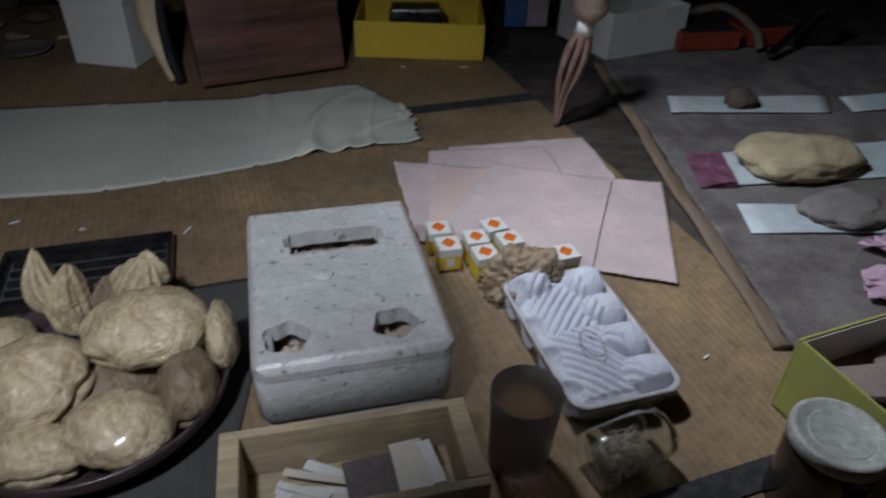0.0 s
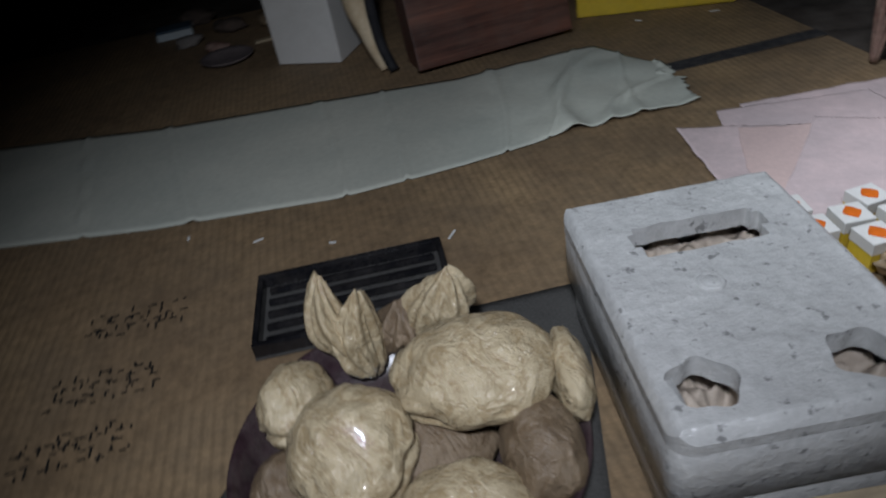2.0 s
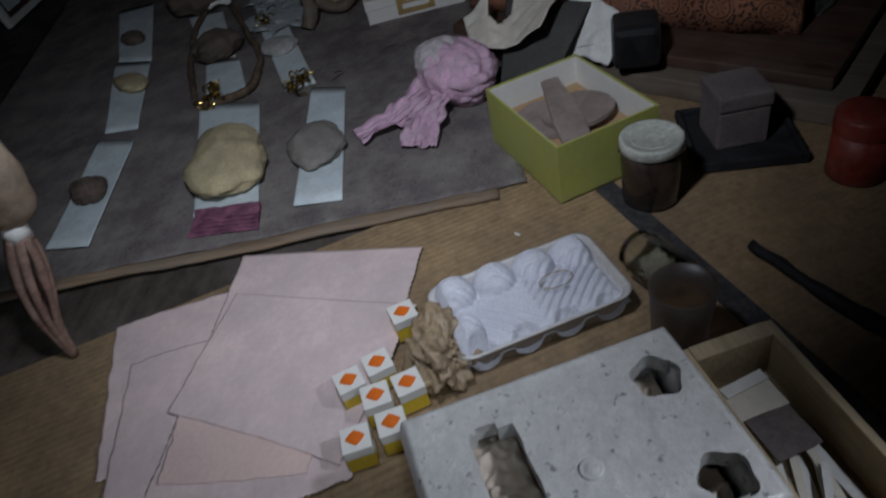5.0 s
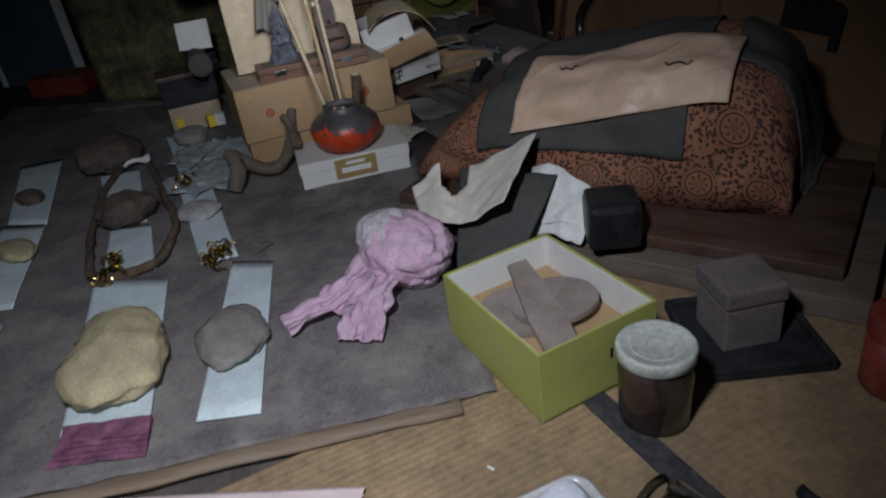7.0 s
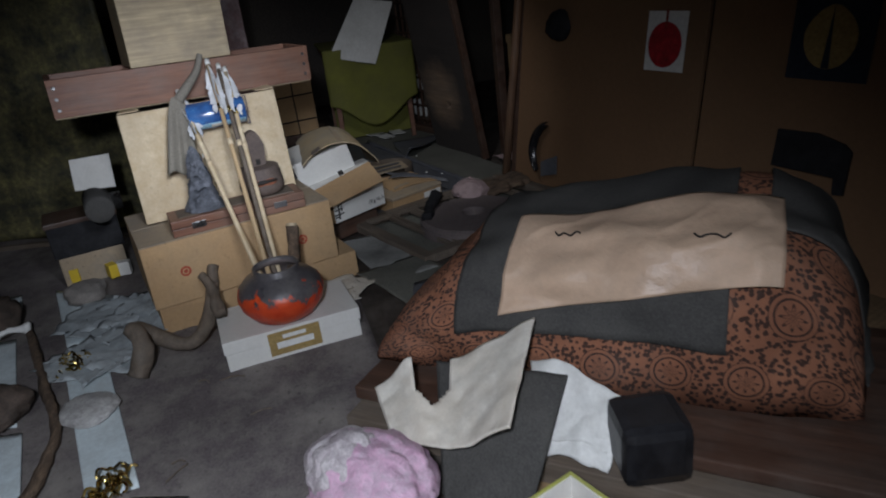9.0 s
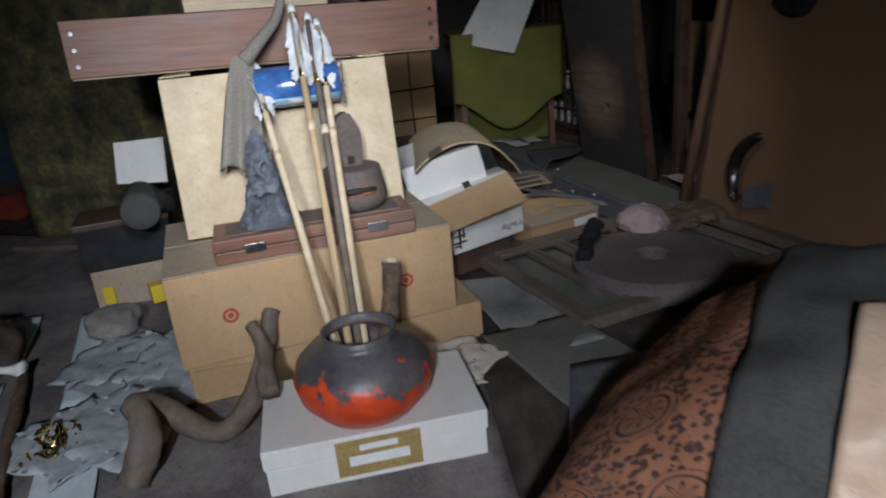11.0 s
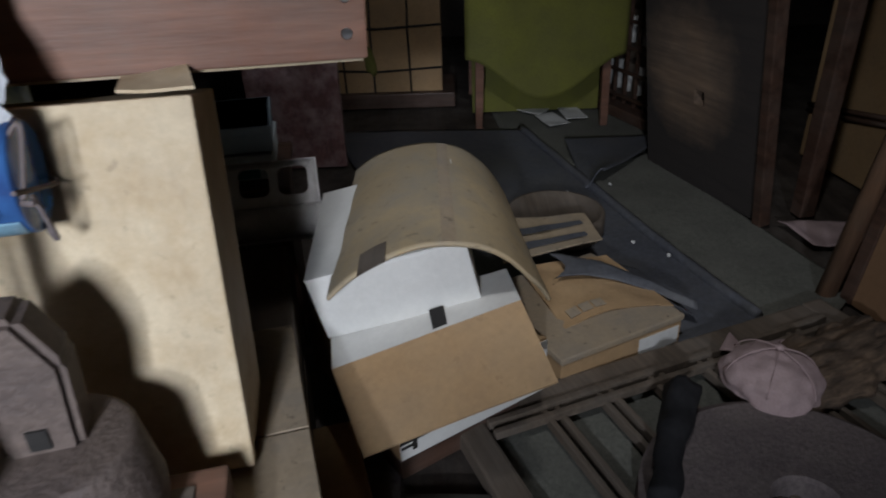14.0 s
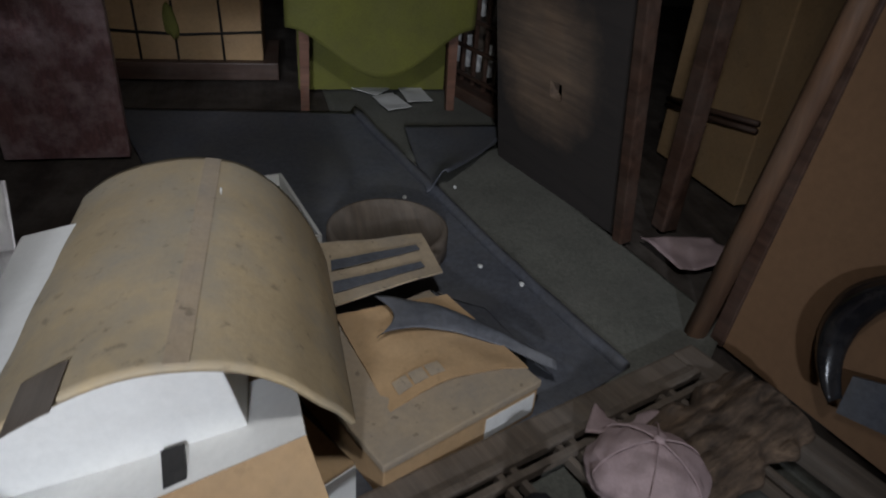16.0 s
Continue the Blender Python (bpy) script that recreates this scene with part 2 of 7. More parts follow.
M_TRAY = mat("clear_white_plastic", (0.62, 0.60, 0.58), None, 0.3, 6, 60, 0.05, grain=0.08, dust=0.3, spec=0.5)
M_PINE = wood("pale_pine", (0.48, 0.385, 0.245), (0.38, 0.295, 0.18), 0.6, 0, 0.5)
M_BROWN = wood("red_brown_wood", (0.22, 0.105, 0.065), (0.14, 0.065, 0.042), 0.5, 0, 0.35)
M_DARKWOOD = wood("dark_stained_wood", (0.085, 0.045, 0.03), (0.045, 0.025, 0.018), 0.5, 0, 0.25)
M_OLDWOOD = wood("grey_old_wood", (0.15, 0.115, 0.085), (0.09, 0.07, 0.052), 0.8, 0, 0.5)
M_YELLOW = mat("yellow_card", (0.70, 0.50, 0.04), (0.60, 0.42, 0.035), 0.55, 5, 80, 0.08, grain=0.08, dust=0.2)
M_GREEN = mat("lime_card", (0.36, 0.37, 0.085), (0.30, 0.31, 0.08), 0.5, 5, 90, 0.08, grain=0.1, dust=0.3, dustcol=(0.3, 0.29, 0.18))
M_CARD = mat("cardboard", (0.44, 0.29, 0.15), (0.35, 0.22, 0.11), 0.8, 4, 90, 0.12, grain=0.1, dust=0.35, dustcol=(0.24, 0.18, 0.12), specks=0.2)
M_CARD2 = mat("grey_dusty_card", (0.40, 0.31, 0.20), (0.29, 0.225, 0.155), 0.8, 2.6, 90, 0.15, grain=0.12, dust=0.65, dustcol=(0.20, 0.185, 0.165), specks=0.6)
M_ARCH = mat("yellowed_card", (0.42, 0.32, 0.185), (0.34, 0.265, 0.165), 0.62, 3.2, 90, 0.12, grain=0.08, dust=0.8, dustcol=(0.25, 0.23, 0.19), specks=0.45)
M_KRAFT = mat("kraft_paper", (0.62, 0.44, 0.31), (0.50, 0.35, 0.245), 0.48, 5, 22, 0.6, grain=0.1, dust=0.3, dustcol=(0.3, 0.24, 0.18))
M_BAGBR = mat("crumpled_brown_bag", (0.34, 0.25, 0.15), (0.22, 0.16, 0.10), 0.45, 14, 60, 0.5, dust=0.2)
M_BAGPINK = mat("pink_plastic_bag", (0.64, 0.41, 0.53), (0.50, 0.30, 0.41), 0.5, 16, 110, 0.7, grain=0.22, dust=0.75, dustcol=(0.40, 0.34, 0.38), specks=0.5)
M_STONE1 = mat("yellow_sandstone", (0.50, 0.42, 0.25), (0.36, 0.30, 0.19), 0.85, 11, 120, 0.6, grain=0.25)
M_STONE2 = mat("grey_stone", (0.26, 0.235, 0.21), (0.17, 0.155, 0.14), 0.9, 14, 140, 0.5, grain=0.25)
M_STONE3 = mat("brown_rock", (0.13, 0.095, 0.075), (0.07, 0.055, 0.045), 0.9, 14, 120, 0.9, grain=0.4)
M_STONE4 = mat("pale_disc_stone", (0.46, 0.45, 0.43), (0.30, 0.29, 0.28), 0.75, 22, 120, 0.7, grain=0.3)
M_LAVA = mat("blue_grey_lava", (0.16, 0.17, 0.195), (0.055, 0.06, 0.07), 0.75, 24, 110, 0.9, grain=0.4)
M_CLAY = mat("smoked_clay", (0.14, 0.105, 0.085), (0.085, 0.065, 0.058), 0.7, 9, 120, 0.5, grain=0.25)
M_GRCLAY = mat("grey_plum_clay", (0.16, 0.13, 0.125), (0.11, 0.09, 0.09), 0.85, 9, 120, 0.4, dust=0.3)
M_RED = mat("red_lacquer", (0.30, 0.045, 0.02), (0.2, 0.03, 0.015), 0.35, 6, 60, 0.05, dust=0.35, dustcol=(0.1, 0.06, 0.05))
M_BAMBOO = wood("bamboo_shaft", (0.52, 0.38, 0.22), (0.36, 0.25, 0.14), 0.4, 2)
M_FEATHER = mat("white_feather", (0.66, 0.67, 0.68), (0.5, 0.51, 0.52), 0.7, 30, 200, 0.3, grain=0.15)
M_GOLD = mat("gold_foil", (0.62, 0.46, 0.16), None, 0.25, 20, 90, 0.1, metal=1.0)
M_HESSIAN = mat("grey_linen", (0.25, 0.23, 0.19), (0.17, 0.155, 0.13), 0.95, 8, 260, 0.6, spec=0.1)
M_BLUE = mat("blue_printed_sleeve", (0.05, 0.17, 0.42), (0.03, 0.07, 0.2), 0.25, 14, 80, 0.05, grain=0.1, spec=0.6)
M_MILKY = mat("stained_ivory_board", (0.66, 0.55, 0.38), (0.46, 0.36, 0.23), 0.7, 5.5, 80, 0.1, grain=0.1, dust=0.6, dustcol=(0.40, 0.27, 0.13), specks=0.25)
M_FELT = mat("charcoal_felt", (0.075, 0.073, 0.068), (0.055, 0.053, 0.05), 0.95, 5, 200, 0.4, dust=0.35, dustcol=(0.11, 0.105, 0.095), spec=0.1)
M_SHEET = mat("dark_vinyl_sheet", (0.10, 0.105, 0.12), (0.07, 0.073, 0.085), 0.55, 3, 80, 0.2, dust=0.6, dustcol=(0.115, 0.112, 0.108))
M_MAT = mat("dusty_green_mat", (0.15, 0.15, 0.125), (0.10, 0.10, 0.085), 0.85, 4, 120, 0.3, dust=0.6, dustcol=(0.15, 0.145, 0.125))
M_BOARD = mat("brown_hardboard", (0.21, 0.12, 0.062), (0.17, 0.095, 0.05), 0.75, 1.5, 60, 0.08, grain=0.1, dust=0.25, dustcol=(0.15, 0.09, 0.05))
M_MOTTLE = mat("mottled_painting", (0.17, 0.15, 0.06), (0.022, 0.026, 0.022), 0.6, 9, 45, 0.5, grain=0.5, dust=0.75, dustcol=(0.045, 0.04, 0.03))
M_OLIVE = mat("olive_cloth", (0.17, 0.17, 0.035), (0.12, 0.12, 0.028), 0.9, 6, 160, 0.3, grain=0.15, dust=0.3, dustcol=(0.13, 0.12, 0.05))
M_BLOCK = mat("black_lacquered_block", (0.014, 0.014, 0.016), None, 0.42, 8, 90, 0.12, dust=0.25, dustcol=(0.05, 0.05, 0.055), spec=0.5)
M_HIDE = mat("stained_hide", (0.66, 0.63, 0.56), (0.56, 0.51, 0.43), 0.75, 7, 60, 0.25, grain=0.12, dust=0.35, dustcol=(0.40, 0.33, 0.25))
M_BARK = mat("rough_bark", (0.17, 0.115, 0.075), (0.055, 0.04, 0.03), 0.95, 18, 70, 1.0, grain=0.45, stretch=(0.5, 2, 2))
M_CAP = mat("faded_pink_cotton", (0.46, 0.34, 0.33), (0.38, 0.28, 0.28), 0.95, 7, 220, 0.35, grain=0.12, dust=0.3, dustcol=(0.3, 0.24, 0.23))
M_NAVY = mat("navy_paper", (0.02, 0.028, 0.045), None, 0.8, 6, 90, 0.1)
M_OCHRE = mat("ochre_paint", (0.34, 0.24, 0.09), (0.26, 0.18, 0.07), 0.8, 12, 90, 0.15)
M_CRIMSON = mat("crimson_paint", (0.42, 0.02, 0.03), (0.2, 0.012, 0.015), 0.5, 16, 60, 0.1)
M_METAL = mat("dull_steel", (0.36, 0.36, 0.36), None, 0.35, 10, 90, 0.1, metal=1.0, dust=0.3)
M_SILVER = mat("silver_foil", (0.8, 0.8, 0.8), None, 0.15, 12, 40, 0.3, metal=1.0)
M_INK = mat("black_ink", (0.02, 0.018, 0.016), None, 0.7, 30, 90, 0.0)
M_ORANGE = mat("orange_print", (0.75, 0.16, 0.015), None, 0.5, 30, 90, 0.0, grain=0.1)
M_REDINK = mat("red_stamp_ink", (0.36, 0.05, 0.03), (0.25, 0.06, 0.03), 0.8, 60, 200, 0.0)
M_BLUEPAINT = mat("slate_blue_paint", (0.05, 0.095, 0.14), (0.035, 0.07, 0.1), 0.7, 4, 90, 0.1, dust=0.3)
M_WHITECARD = mat("glossy_white_card", (0.68, 0.67, 0.63), (0.60, 0.59, 0.55), 0.5, 5, 90, 0.05, grain=0.06, dust=0.2, dustcol=(0.45, 0.42, 0.38))
M_LEAD = mat("plum_striped_paper", (0.26, 0.10, 0.16), (0.12, 0.05, 0.08), 0.7, 18, 90, 0.3)
M_TEAL = mat("teal_print", (0.02, 0.12, 0.10), None, 0.5, 8, 90, 0.05)
M_PINKBOARD = mat("worn_maroon_board", (0.17, 0.085, 0.078), (0.10, 0.05, 0.05), 0.5, 5, 40, 0.25, grain=0.25, dust=0.85, dustcol=(0.33, 0.25, 0.25), stretch=(3, 3, 0.8))
M_PEACH = mat("peach_paper", (0.62, 0.465, 0.42), (0.53, 0.40, 0.37), 0.85, 4.0, 90, 0.15, grain=0.08, spec=0.15)
M_ROOT = mat("dried_red_root", (0.30, 0.19, 0.15), (0.17, 0.09, 0.07), 0.7, 22, 90, 0.6, dust=0.4, dustcol=(0.34, 0.28, 0.22))
M_DKGLASS = mat("dark_brown_glaze", (0.035, 0.02, 0.014), (0.02, 0.012, 0.01), 0.16, 6, 60, 0.02, dust=0.2, spec=0.6)
M_QUILT = quilt_material()
M_GLASS = glass_material("jar_glass", (0.93, 0.95, 0.93), 0.04)
M_SMOKE = glass_material("smoked_glass", (0.50, 0.42, 0.37), 0.42)
M_GREYLINO = mat("dusty_grey_lino", (0.25, 0.25, 0.235), (0.15, 0.15, 0.14), 0.85, 5, 90, 0.3, grain=0.2, dust=0.6, dustcol=(0.33, 0.33, 0.31))
M_PALEBLUE = mat("pale_blue_print", (0.30, 0.50, 0.62), (0.22, 0.40, 0.52), 0.3, 14, 80, 0.05, grain=0.1, spec=0.6)
M_BULB = mat("dried_bulb_skin", (0.40, 0.31, 0.22), (0.22, 0.16, 0.115), 0.75, 9, 60, 0.5, grain=0.25, dust=0.4)
M_CRUMPLE = mat("grey_brown_wrapping", (0.46, 0.39, 0.32), (0.33, 0.27, 0.215), 0.7, 10, 70, 0.3, grain=0.12)
M_NETTING = mat("grey_white_netting", (0.50, 0.46, 0.46), (0.34, 0.29, 0.31), 0.9, 26, 90, 0.9, grain=0.35)
M_PALESTRAW = mat("pale_straw", (0.66, 0.60, 0.48), (0.48, 0.42, 0.32), 0.7, 30, 120, 0.3)
M_POLE = wood("brown_pole_wood", (0.20, 0.11, 0.06), (0.12, 0.065, 0.04), 0.6, 2, 0.25)
M_TISSUE = mat("torn_blue_grey_tissue", (0.42, 0.46, 0.47), (0.28, 0.31, 0.32), 0.85, 12, 70, 0.4, grain=0.15, dust=0.6, dustcol=(0.22, 0.22, 0.21))
M_LID = mat("scuffed_milky_lid", (0.46, 0.47, 0.42), (0.32, 0.33, 0.29), 0.5, 26, 90, 0.3, grain=0.3, specks=0.3)
M_SLATE = mat("brown_grey_slate", (0.27, 0.215, 0.185), (0.19, 0.15, 0.13), 0.9, 9, 120, 0.35, grain=0.2, dust=0.3, dustcol=(0.32, 0.27, 0.24))
M_REDBOX = wood("old_red_stained_wood", (0.13, 0.050, 0.030), (0.045, 0.020, 0.015), 0.5, 0, 0.2)
M_BATTEN = wood("worn_brown_batten", (0.25, 0.175, 0.11), (0.15, 0.105, 0.07), 0.8, 1, 0.5)
M_DIMBLUE = mat("dusty_slate_blue_card", (0.24, 0.32, 0.38), (0.17, 0.23, 0.28), 0.7, 5, 90, 0.1, grain=0.1, dust=0.4, dustcol=(0.25, 0.26, 0.26))
M_SCORCH = mat("scorched_clay", (0.34, 0.12, 0.06), (0.16, 0.07, 0.045), 0.75, 30, 120, 0.4)
M_RUST = mat("rust_red_enamel", (0.26, 0.035, 0.02), (0.15, 0.02, 0.012), 0.5, 8, 60, 0.1, dust=0.3)


# ---- building helpers ----
def link_mesh(name, bm, material, parent=None, smooth=False):
    me = bpy.data.meshes.new(name)
    bmesh.ops.recalc_face_normals(bm, faces=bm.faces)
    bm.to_mesh(me)
    bm.free()
    me.materials.append(material)
    if smooth:
        me.polygons.foreach_set("use_smooth", [True] * len(me.polygons))
    ob = new(name, me)
    ob.parent = parent
    return ob


def part(name, bm, material, parent, label="", smooth=False):
    return tagged(link_mesh(name, bm, material, parent, smooth), label)


def solo(name, bm, material, m, label, category, group="", kind="", smooth=False):
    ob = link_mesh(name, bm, material, None, smooth)
    ob.matrix_basis = m
    return tagged(ob, label, category, group, kind)


def thing(name, m, label, category, group="", kind=""):
    ob = new(name)
    ob.empty_display_size = 0.05
    ob.matrix_basis = m
    return tagged(ob, label, category, group, kind)


def at(x, y, z=0.0, rz=0.0, rx=0.0, ry=0.0):
    return pose(x, y, z, rx, ry, rz)


def box(size, centre=(0, 0, 0), m=None, bevel=0.004, bm=None):
    """A bevelled box, alone or added to bm."""
    one = bmesh.new()
    bmesh.ops.create_cube(one, size=1.0)
    bmesh.ops.scale(one, vec=size, verts=one.verts)
    b = min(bevel, min(size) * 0.45)
    if b > 0:
        bmesh.ops.bevel(one, geom=one.edges[:], offset=b, segments=2, affect="EDGES", profile=0.6)
    bmesh.ops.translate(one, vec=centre, verts=one.verts)
    if m is not None:
        bmesh.ops.transform(one, matrix=m, verts=one.verts)
    return joined(one, bm)


def joined(one, bm):
    if bm is None:
        return one
    me = bpy.data.meshes.new("tmp")
    one.to_mesh(me)
    one.free()
    bm.from_mesh(me)
    bpy.data.meshes.remove(me)
    return bm


def prism(outline, z0, z1, bm=None, bevel=0.0):
    """An upright slab over an outline in the plan."""
    one = bmesh.new()
    low = [one.verts.new((x, y, z0)) for x, y in outline]
    top = [one.verts.new((x, y, z1)) for x, y in outline]
    one.faces.new(low[::-1])
    face = one.faces.new(top)
    for i in range(len(low)):
        j = (i + 1) % len(low)
        one.faces.new((low[i], low[j], top[j], top[i]))
    if bevel:
        bmesh.ops.bevel(one, geom=face.edges[:], offset=bevel, segments=2, affect="EDGES")
    return joined(one, bm)


def lathe(profile, seg=40, bm=None, wobble=0.0):
    """A turned shape about z from (radius, height) pairs."""
    one = bmesh.new()
    rings = []
    for r, z in profile:
        if r < 1e-5:
            rings.append([one.verts.new((0, 0, z))])
        else:
            rings.append([one.verts.new((r * math.cos(a) * (1 + wobble * math.sin(2 * a + 1)), r * math.sin(a), z)) for a in (2 * math.pi * i / seg for i in range(seg))])
    for a, b in zip(rings, rings[1:]):
        for i in range(seg):
            j = (i + 1) % seg
            if len(a) == 1 and len(b) > 1:
                one.faces.new((a[0], b[i], b[j]))
            elif len(b) == 1 and len(a) > 1:
                one.faces.new((a[i], a[j], b[0]))
            elif len(a) > 1:
                one.faces.new((a[i], a[j], b[j], b[i]))
    return joined(one, bm)


def tube(points, radii, seg=10, bm=None, rough=0.0, seed=0.0):
    """A bent round bar through points; radii one number or one a point."""
    pts = [Vector(p) for p in points]
    if isinstance(radii, (int, float)):
        radii = [radii] * len(pts)
    one = bmesh.new()
    rings = []
    for i, p in enumerate(pts):
        way = (pts[min(i + 1, len(pts) - 1)] - pts[max(i - 1, 0)]).normalized()
        side = way.orthogonal().normalized() if not rings else (side - way * side.dot(way)).normalized()
        up = way.cross(side)
        ring = []
        for k in range(seg):
            a = 2 * math.pi * k / seg
            d = side * math.cos(a) + up * math.sin(a)
            r = radii[i] * (1 + rough * noise.noise((p + d * 0.05) * 22 + Vector((seed, 0, 0))))
            ring.append(one.verts.new(p + d * r))
        rings.append(ring)
    for a, b in zip(rings, rings[1:]):
        for k in range(seg):
            one.faces.new((a[k], a[(k + 1) % seg], b[(k + 1) % seg], b[k]))
    one.faces.new(rings[0][::-1])
    one.faces.new(rings[-1])
    return joined(one, bm)


def curve_points(ctrl, n=8):
    """A smooth run of points through the given ones."""
    c = [Vector(p) for p in ctrl]
    out = []
    for i in range(len(c) - 1):
        a, b, d, e = c[max(i - 1, 0)], c[i], c[i + 1], c[min(i + 2, len(c) - 1)]
        for k in range(n):
            t = k / n
            out.append(0.5 * ((2 * b) + (d - a) * t + (2 * a - 5 * b + 4 * d - e) * t * t + (3 * b - a - 3 * d + e) * t ** 3))
    return out + [c[-1]]


def blob(radii, amp=0.12, freq=3.0, level=4, seed=0.0, crease=0.0, flat=None, shape=None, crinkle=0.0):
    """A lump: a ball pressed and creased by noise; flat cuts its foot level."""
    bm = bmesh.new()
    bmesh.ops.create_icosphere(bm, subdivisions=level, radius=1.0)
    for v in bm.verts:
        n = v.co.normalized()
        s = Vector((seed * 3.1, seed * 1.7, seed))
        k = 1 + amp * noise.noise(n * freq * 0.6 + s) + amp * 0.45 * noise.noise(n * freq * 2.2 + s)
        if crease:
            k -= crease * (1 - abs(noise.noise(n * freq * 1.3 + s * 2))) ** 6
            k += crease * 0.18 * noise.noise(n * freq * 5 + s)
        if crinkle:
            w = n + 0.18 * Vector((noise.noise(n * 3 + s), noise.noise(n * 3 + s * 2), noise.noise(n * 3 - s)))
            for f_, c_ in ((3.2, 0.75), (8.0, 0.6)):
                d = noise.voronoi(w * f_ + s)[0]
                k += crinkle * c_ * (min(d[1] - d[0], 0.5) - 0.28) * 1.3
        v.co = Vector((n.x * radii[0], n.y * radii[1], n.z * radii[2])) * k
        if shape:
            v.co = shape(v.co)
        if flat is not None and v.co.z < flat:
            v.co.z = flat + (v.co.z - flat) * 0.06
    return bm


def sheet(f, nu, nv, thick=0.002, uv=None, bm=None, keep=None):
    """A sheet over the square 0..1 x 0..1, with a thickness; f gives the place of (u, v)."""
    one = bmesh.new()
    lay = one.loops.layers.uv.new("UVMap") if uv else None
    P = [[Vector(f(i / nu, j / nv)) for j in range(nv + 1)] for i in range(nu + 1)]
    N = []
    for i in range(nu + 1):
        row = []
        for j in range(nv + 1):
            du = P[min(i + 1, nu)][j] - P[max(i - 1, 0)][j]
            dv = P[i][min(j + 1, nv)] - P[i][max(j - 1, 0)]
            row.append(du.cross(dv).normalized())
        N.append(row)
    top = [[one.verts.new(P[i][j] + N[i][j] * thick / 2) for j in range(nv + 1)] for i in range(nu + 1)]
    low = [[one.verts.new(P[i][j] - N[i][j] * thick / 2) for j in range(nv + 1)] for i in range(nu + 1)]
    cells = {(i, j) for i in range(nu) for j in range(nv) if keep is None or keep((i + 0.5) / nu, (j + 0.5) / nv)}

    def face(vs, ij):
        fc = one.faces.new(vs)
        if lay:
            for loop, (a, b) in zip(fc.loops, ij):
                loop[lay].uv = uv(a / nu, b / nv)

    for i, j in cells:
        q = ((i, j), (i + 1, j), (i + 1, j + 1), (i, j + 1))
        face([top[a][b] for a, b in q], q)
        face([low[a][b] for a, b in q[::-1]], q[::-1])
        for (a, b), (c, d), other in ((q[0], q[1], (i, j - 1)), (q[1], q[2], (i + 1, j)), (q[2], q[3], (i, j + 1)), (q[3], q[0], (i - 1, j))):
            if other not in cells:
                face([top[c][d], top[a][b], low[a][b], low[c][d]], ((c, d), (a, b), (a, b), (c, d)))
    for v in [v for v in one.verts if not v.link_faces]:
        one.verts.remove(v)
    return joined(one, bm)


def quad(a, b, c, d, lift=0.0, wave=0.004, freq=5.0, seed=0.0):
    """A place on the four-cornered sheet a b c d, with slow waves in z."""
    a, b, c, d = (Vector(p) if len(p) == 3 else Vector((*p, 0)) for p in (a, b, c, d))

    def f(u, v):
        p = (a * (1 - u) + b * u) * (1 - v) + (d * (1 - u) + c * u) * v
        p.z += lift + wave * (0.5 + 0.5 * noise.noise(Vector((p.x * freq + seed, p.y * freq, seed))))
        return p
    return f


def open_carton(parent, w, d, h, outside, inside, wall=0.006, label_in=""):
    """Four walls and a bottom, open above; the inside has a lining of its own."""
    part("base", box((w, d, wall), (0, 0, wall / 2), bevel=0.001), outside, parent)
    for name, size, c in (("front_wall", (w, wall, h), (0, -d / 2 + wall / 2, h / 2)), ("back_wall", (w, wall, h), (0, d / 2 - wall / 2, h / 2)),
                          ("side_wall", (wall, d - 2 * wall, h), (-w / 2 + wall / 2, 0, h / 2)), ("side_wall", (wall, d - 2 * wall, h), (w / 2 - wall / 2, 0, h / 2))):
        part(name, box(size, c, bevel=0.0015), outside, parent)
    t = 0.003
    for size, c in (((w - 2 * wall, t, h - 0.008), (0, -d / 2 + wall + t / 2, h / 2)), ((w - 2 * wall, t, h - 0.008), (0, d / 2 - wall - t / 2, h / 2)),
                    ((t, d - 2 * wall - 2 * t, h - 0.008), (-w / 2 + wall + t / 2, 0, h / 2)), ((t, d - 2 * wall - 2 * t, h - 0.008), (w / 2 - wall - t / 2, 0, h / 2))):
        part("lining", box(size, c, bevel=0.0), inside, parent, label_in)


def letters(text, size, material, parent, m, name="lettering"):
    cu = bpy.data.curves.new(name, "FONT")
    cu.body, cu.size, cu.extrude, cu.align_x, cu.align_y = text, size, 0.0004, "CENTER", "CENTER"
    tmp = new("tmp_text", cu)
    me = bpy.data.meshes.new_from_object(tmp.evaluated_get(bpy.context.evaluated_depsgraph_get()))
    bpy.data.objects.remove(tmp)
    me.materials.clear()
    me.materials.append(material)
    ob = new(name, me)
    ob.parent, ob.matrix_basis = parent, m
    return ob


# ---- the room ----
def slab(name, lo, hi, material, label, category):
    size = [b - a for a, b in zip(lo, hi)]
    return solo(name, box(size, bevel=0.0), material, at(*[(a + b) / 2 for a, b in zip(lo, hi)]), label, category, kind="structure")


slab("floor", (-3.6, -2.3, -0.12), (6.7, 4.3, -0.012), M_FLOOR, "dark dusty wooden floor boards of the old room", "floor")
slab("wall_west", (-3.7, -2.3, -0.1), (-3.6, 4.3, 2.7), M_WALL, "dim brown earth-plastered wall", "wall")
slab("wall_east", (6.7, -2.3, -0.1), (6.8, 4.3, 2.7), M_WALL, "dim brown earth-plastered wall", "wall")
slab("wall_south", (-3.6, -2.4, -0.1), (6.7, -2.3, 2.7), M_WALL, "dim brown earth-plastered wall", "wall")
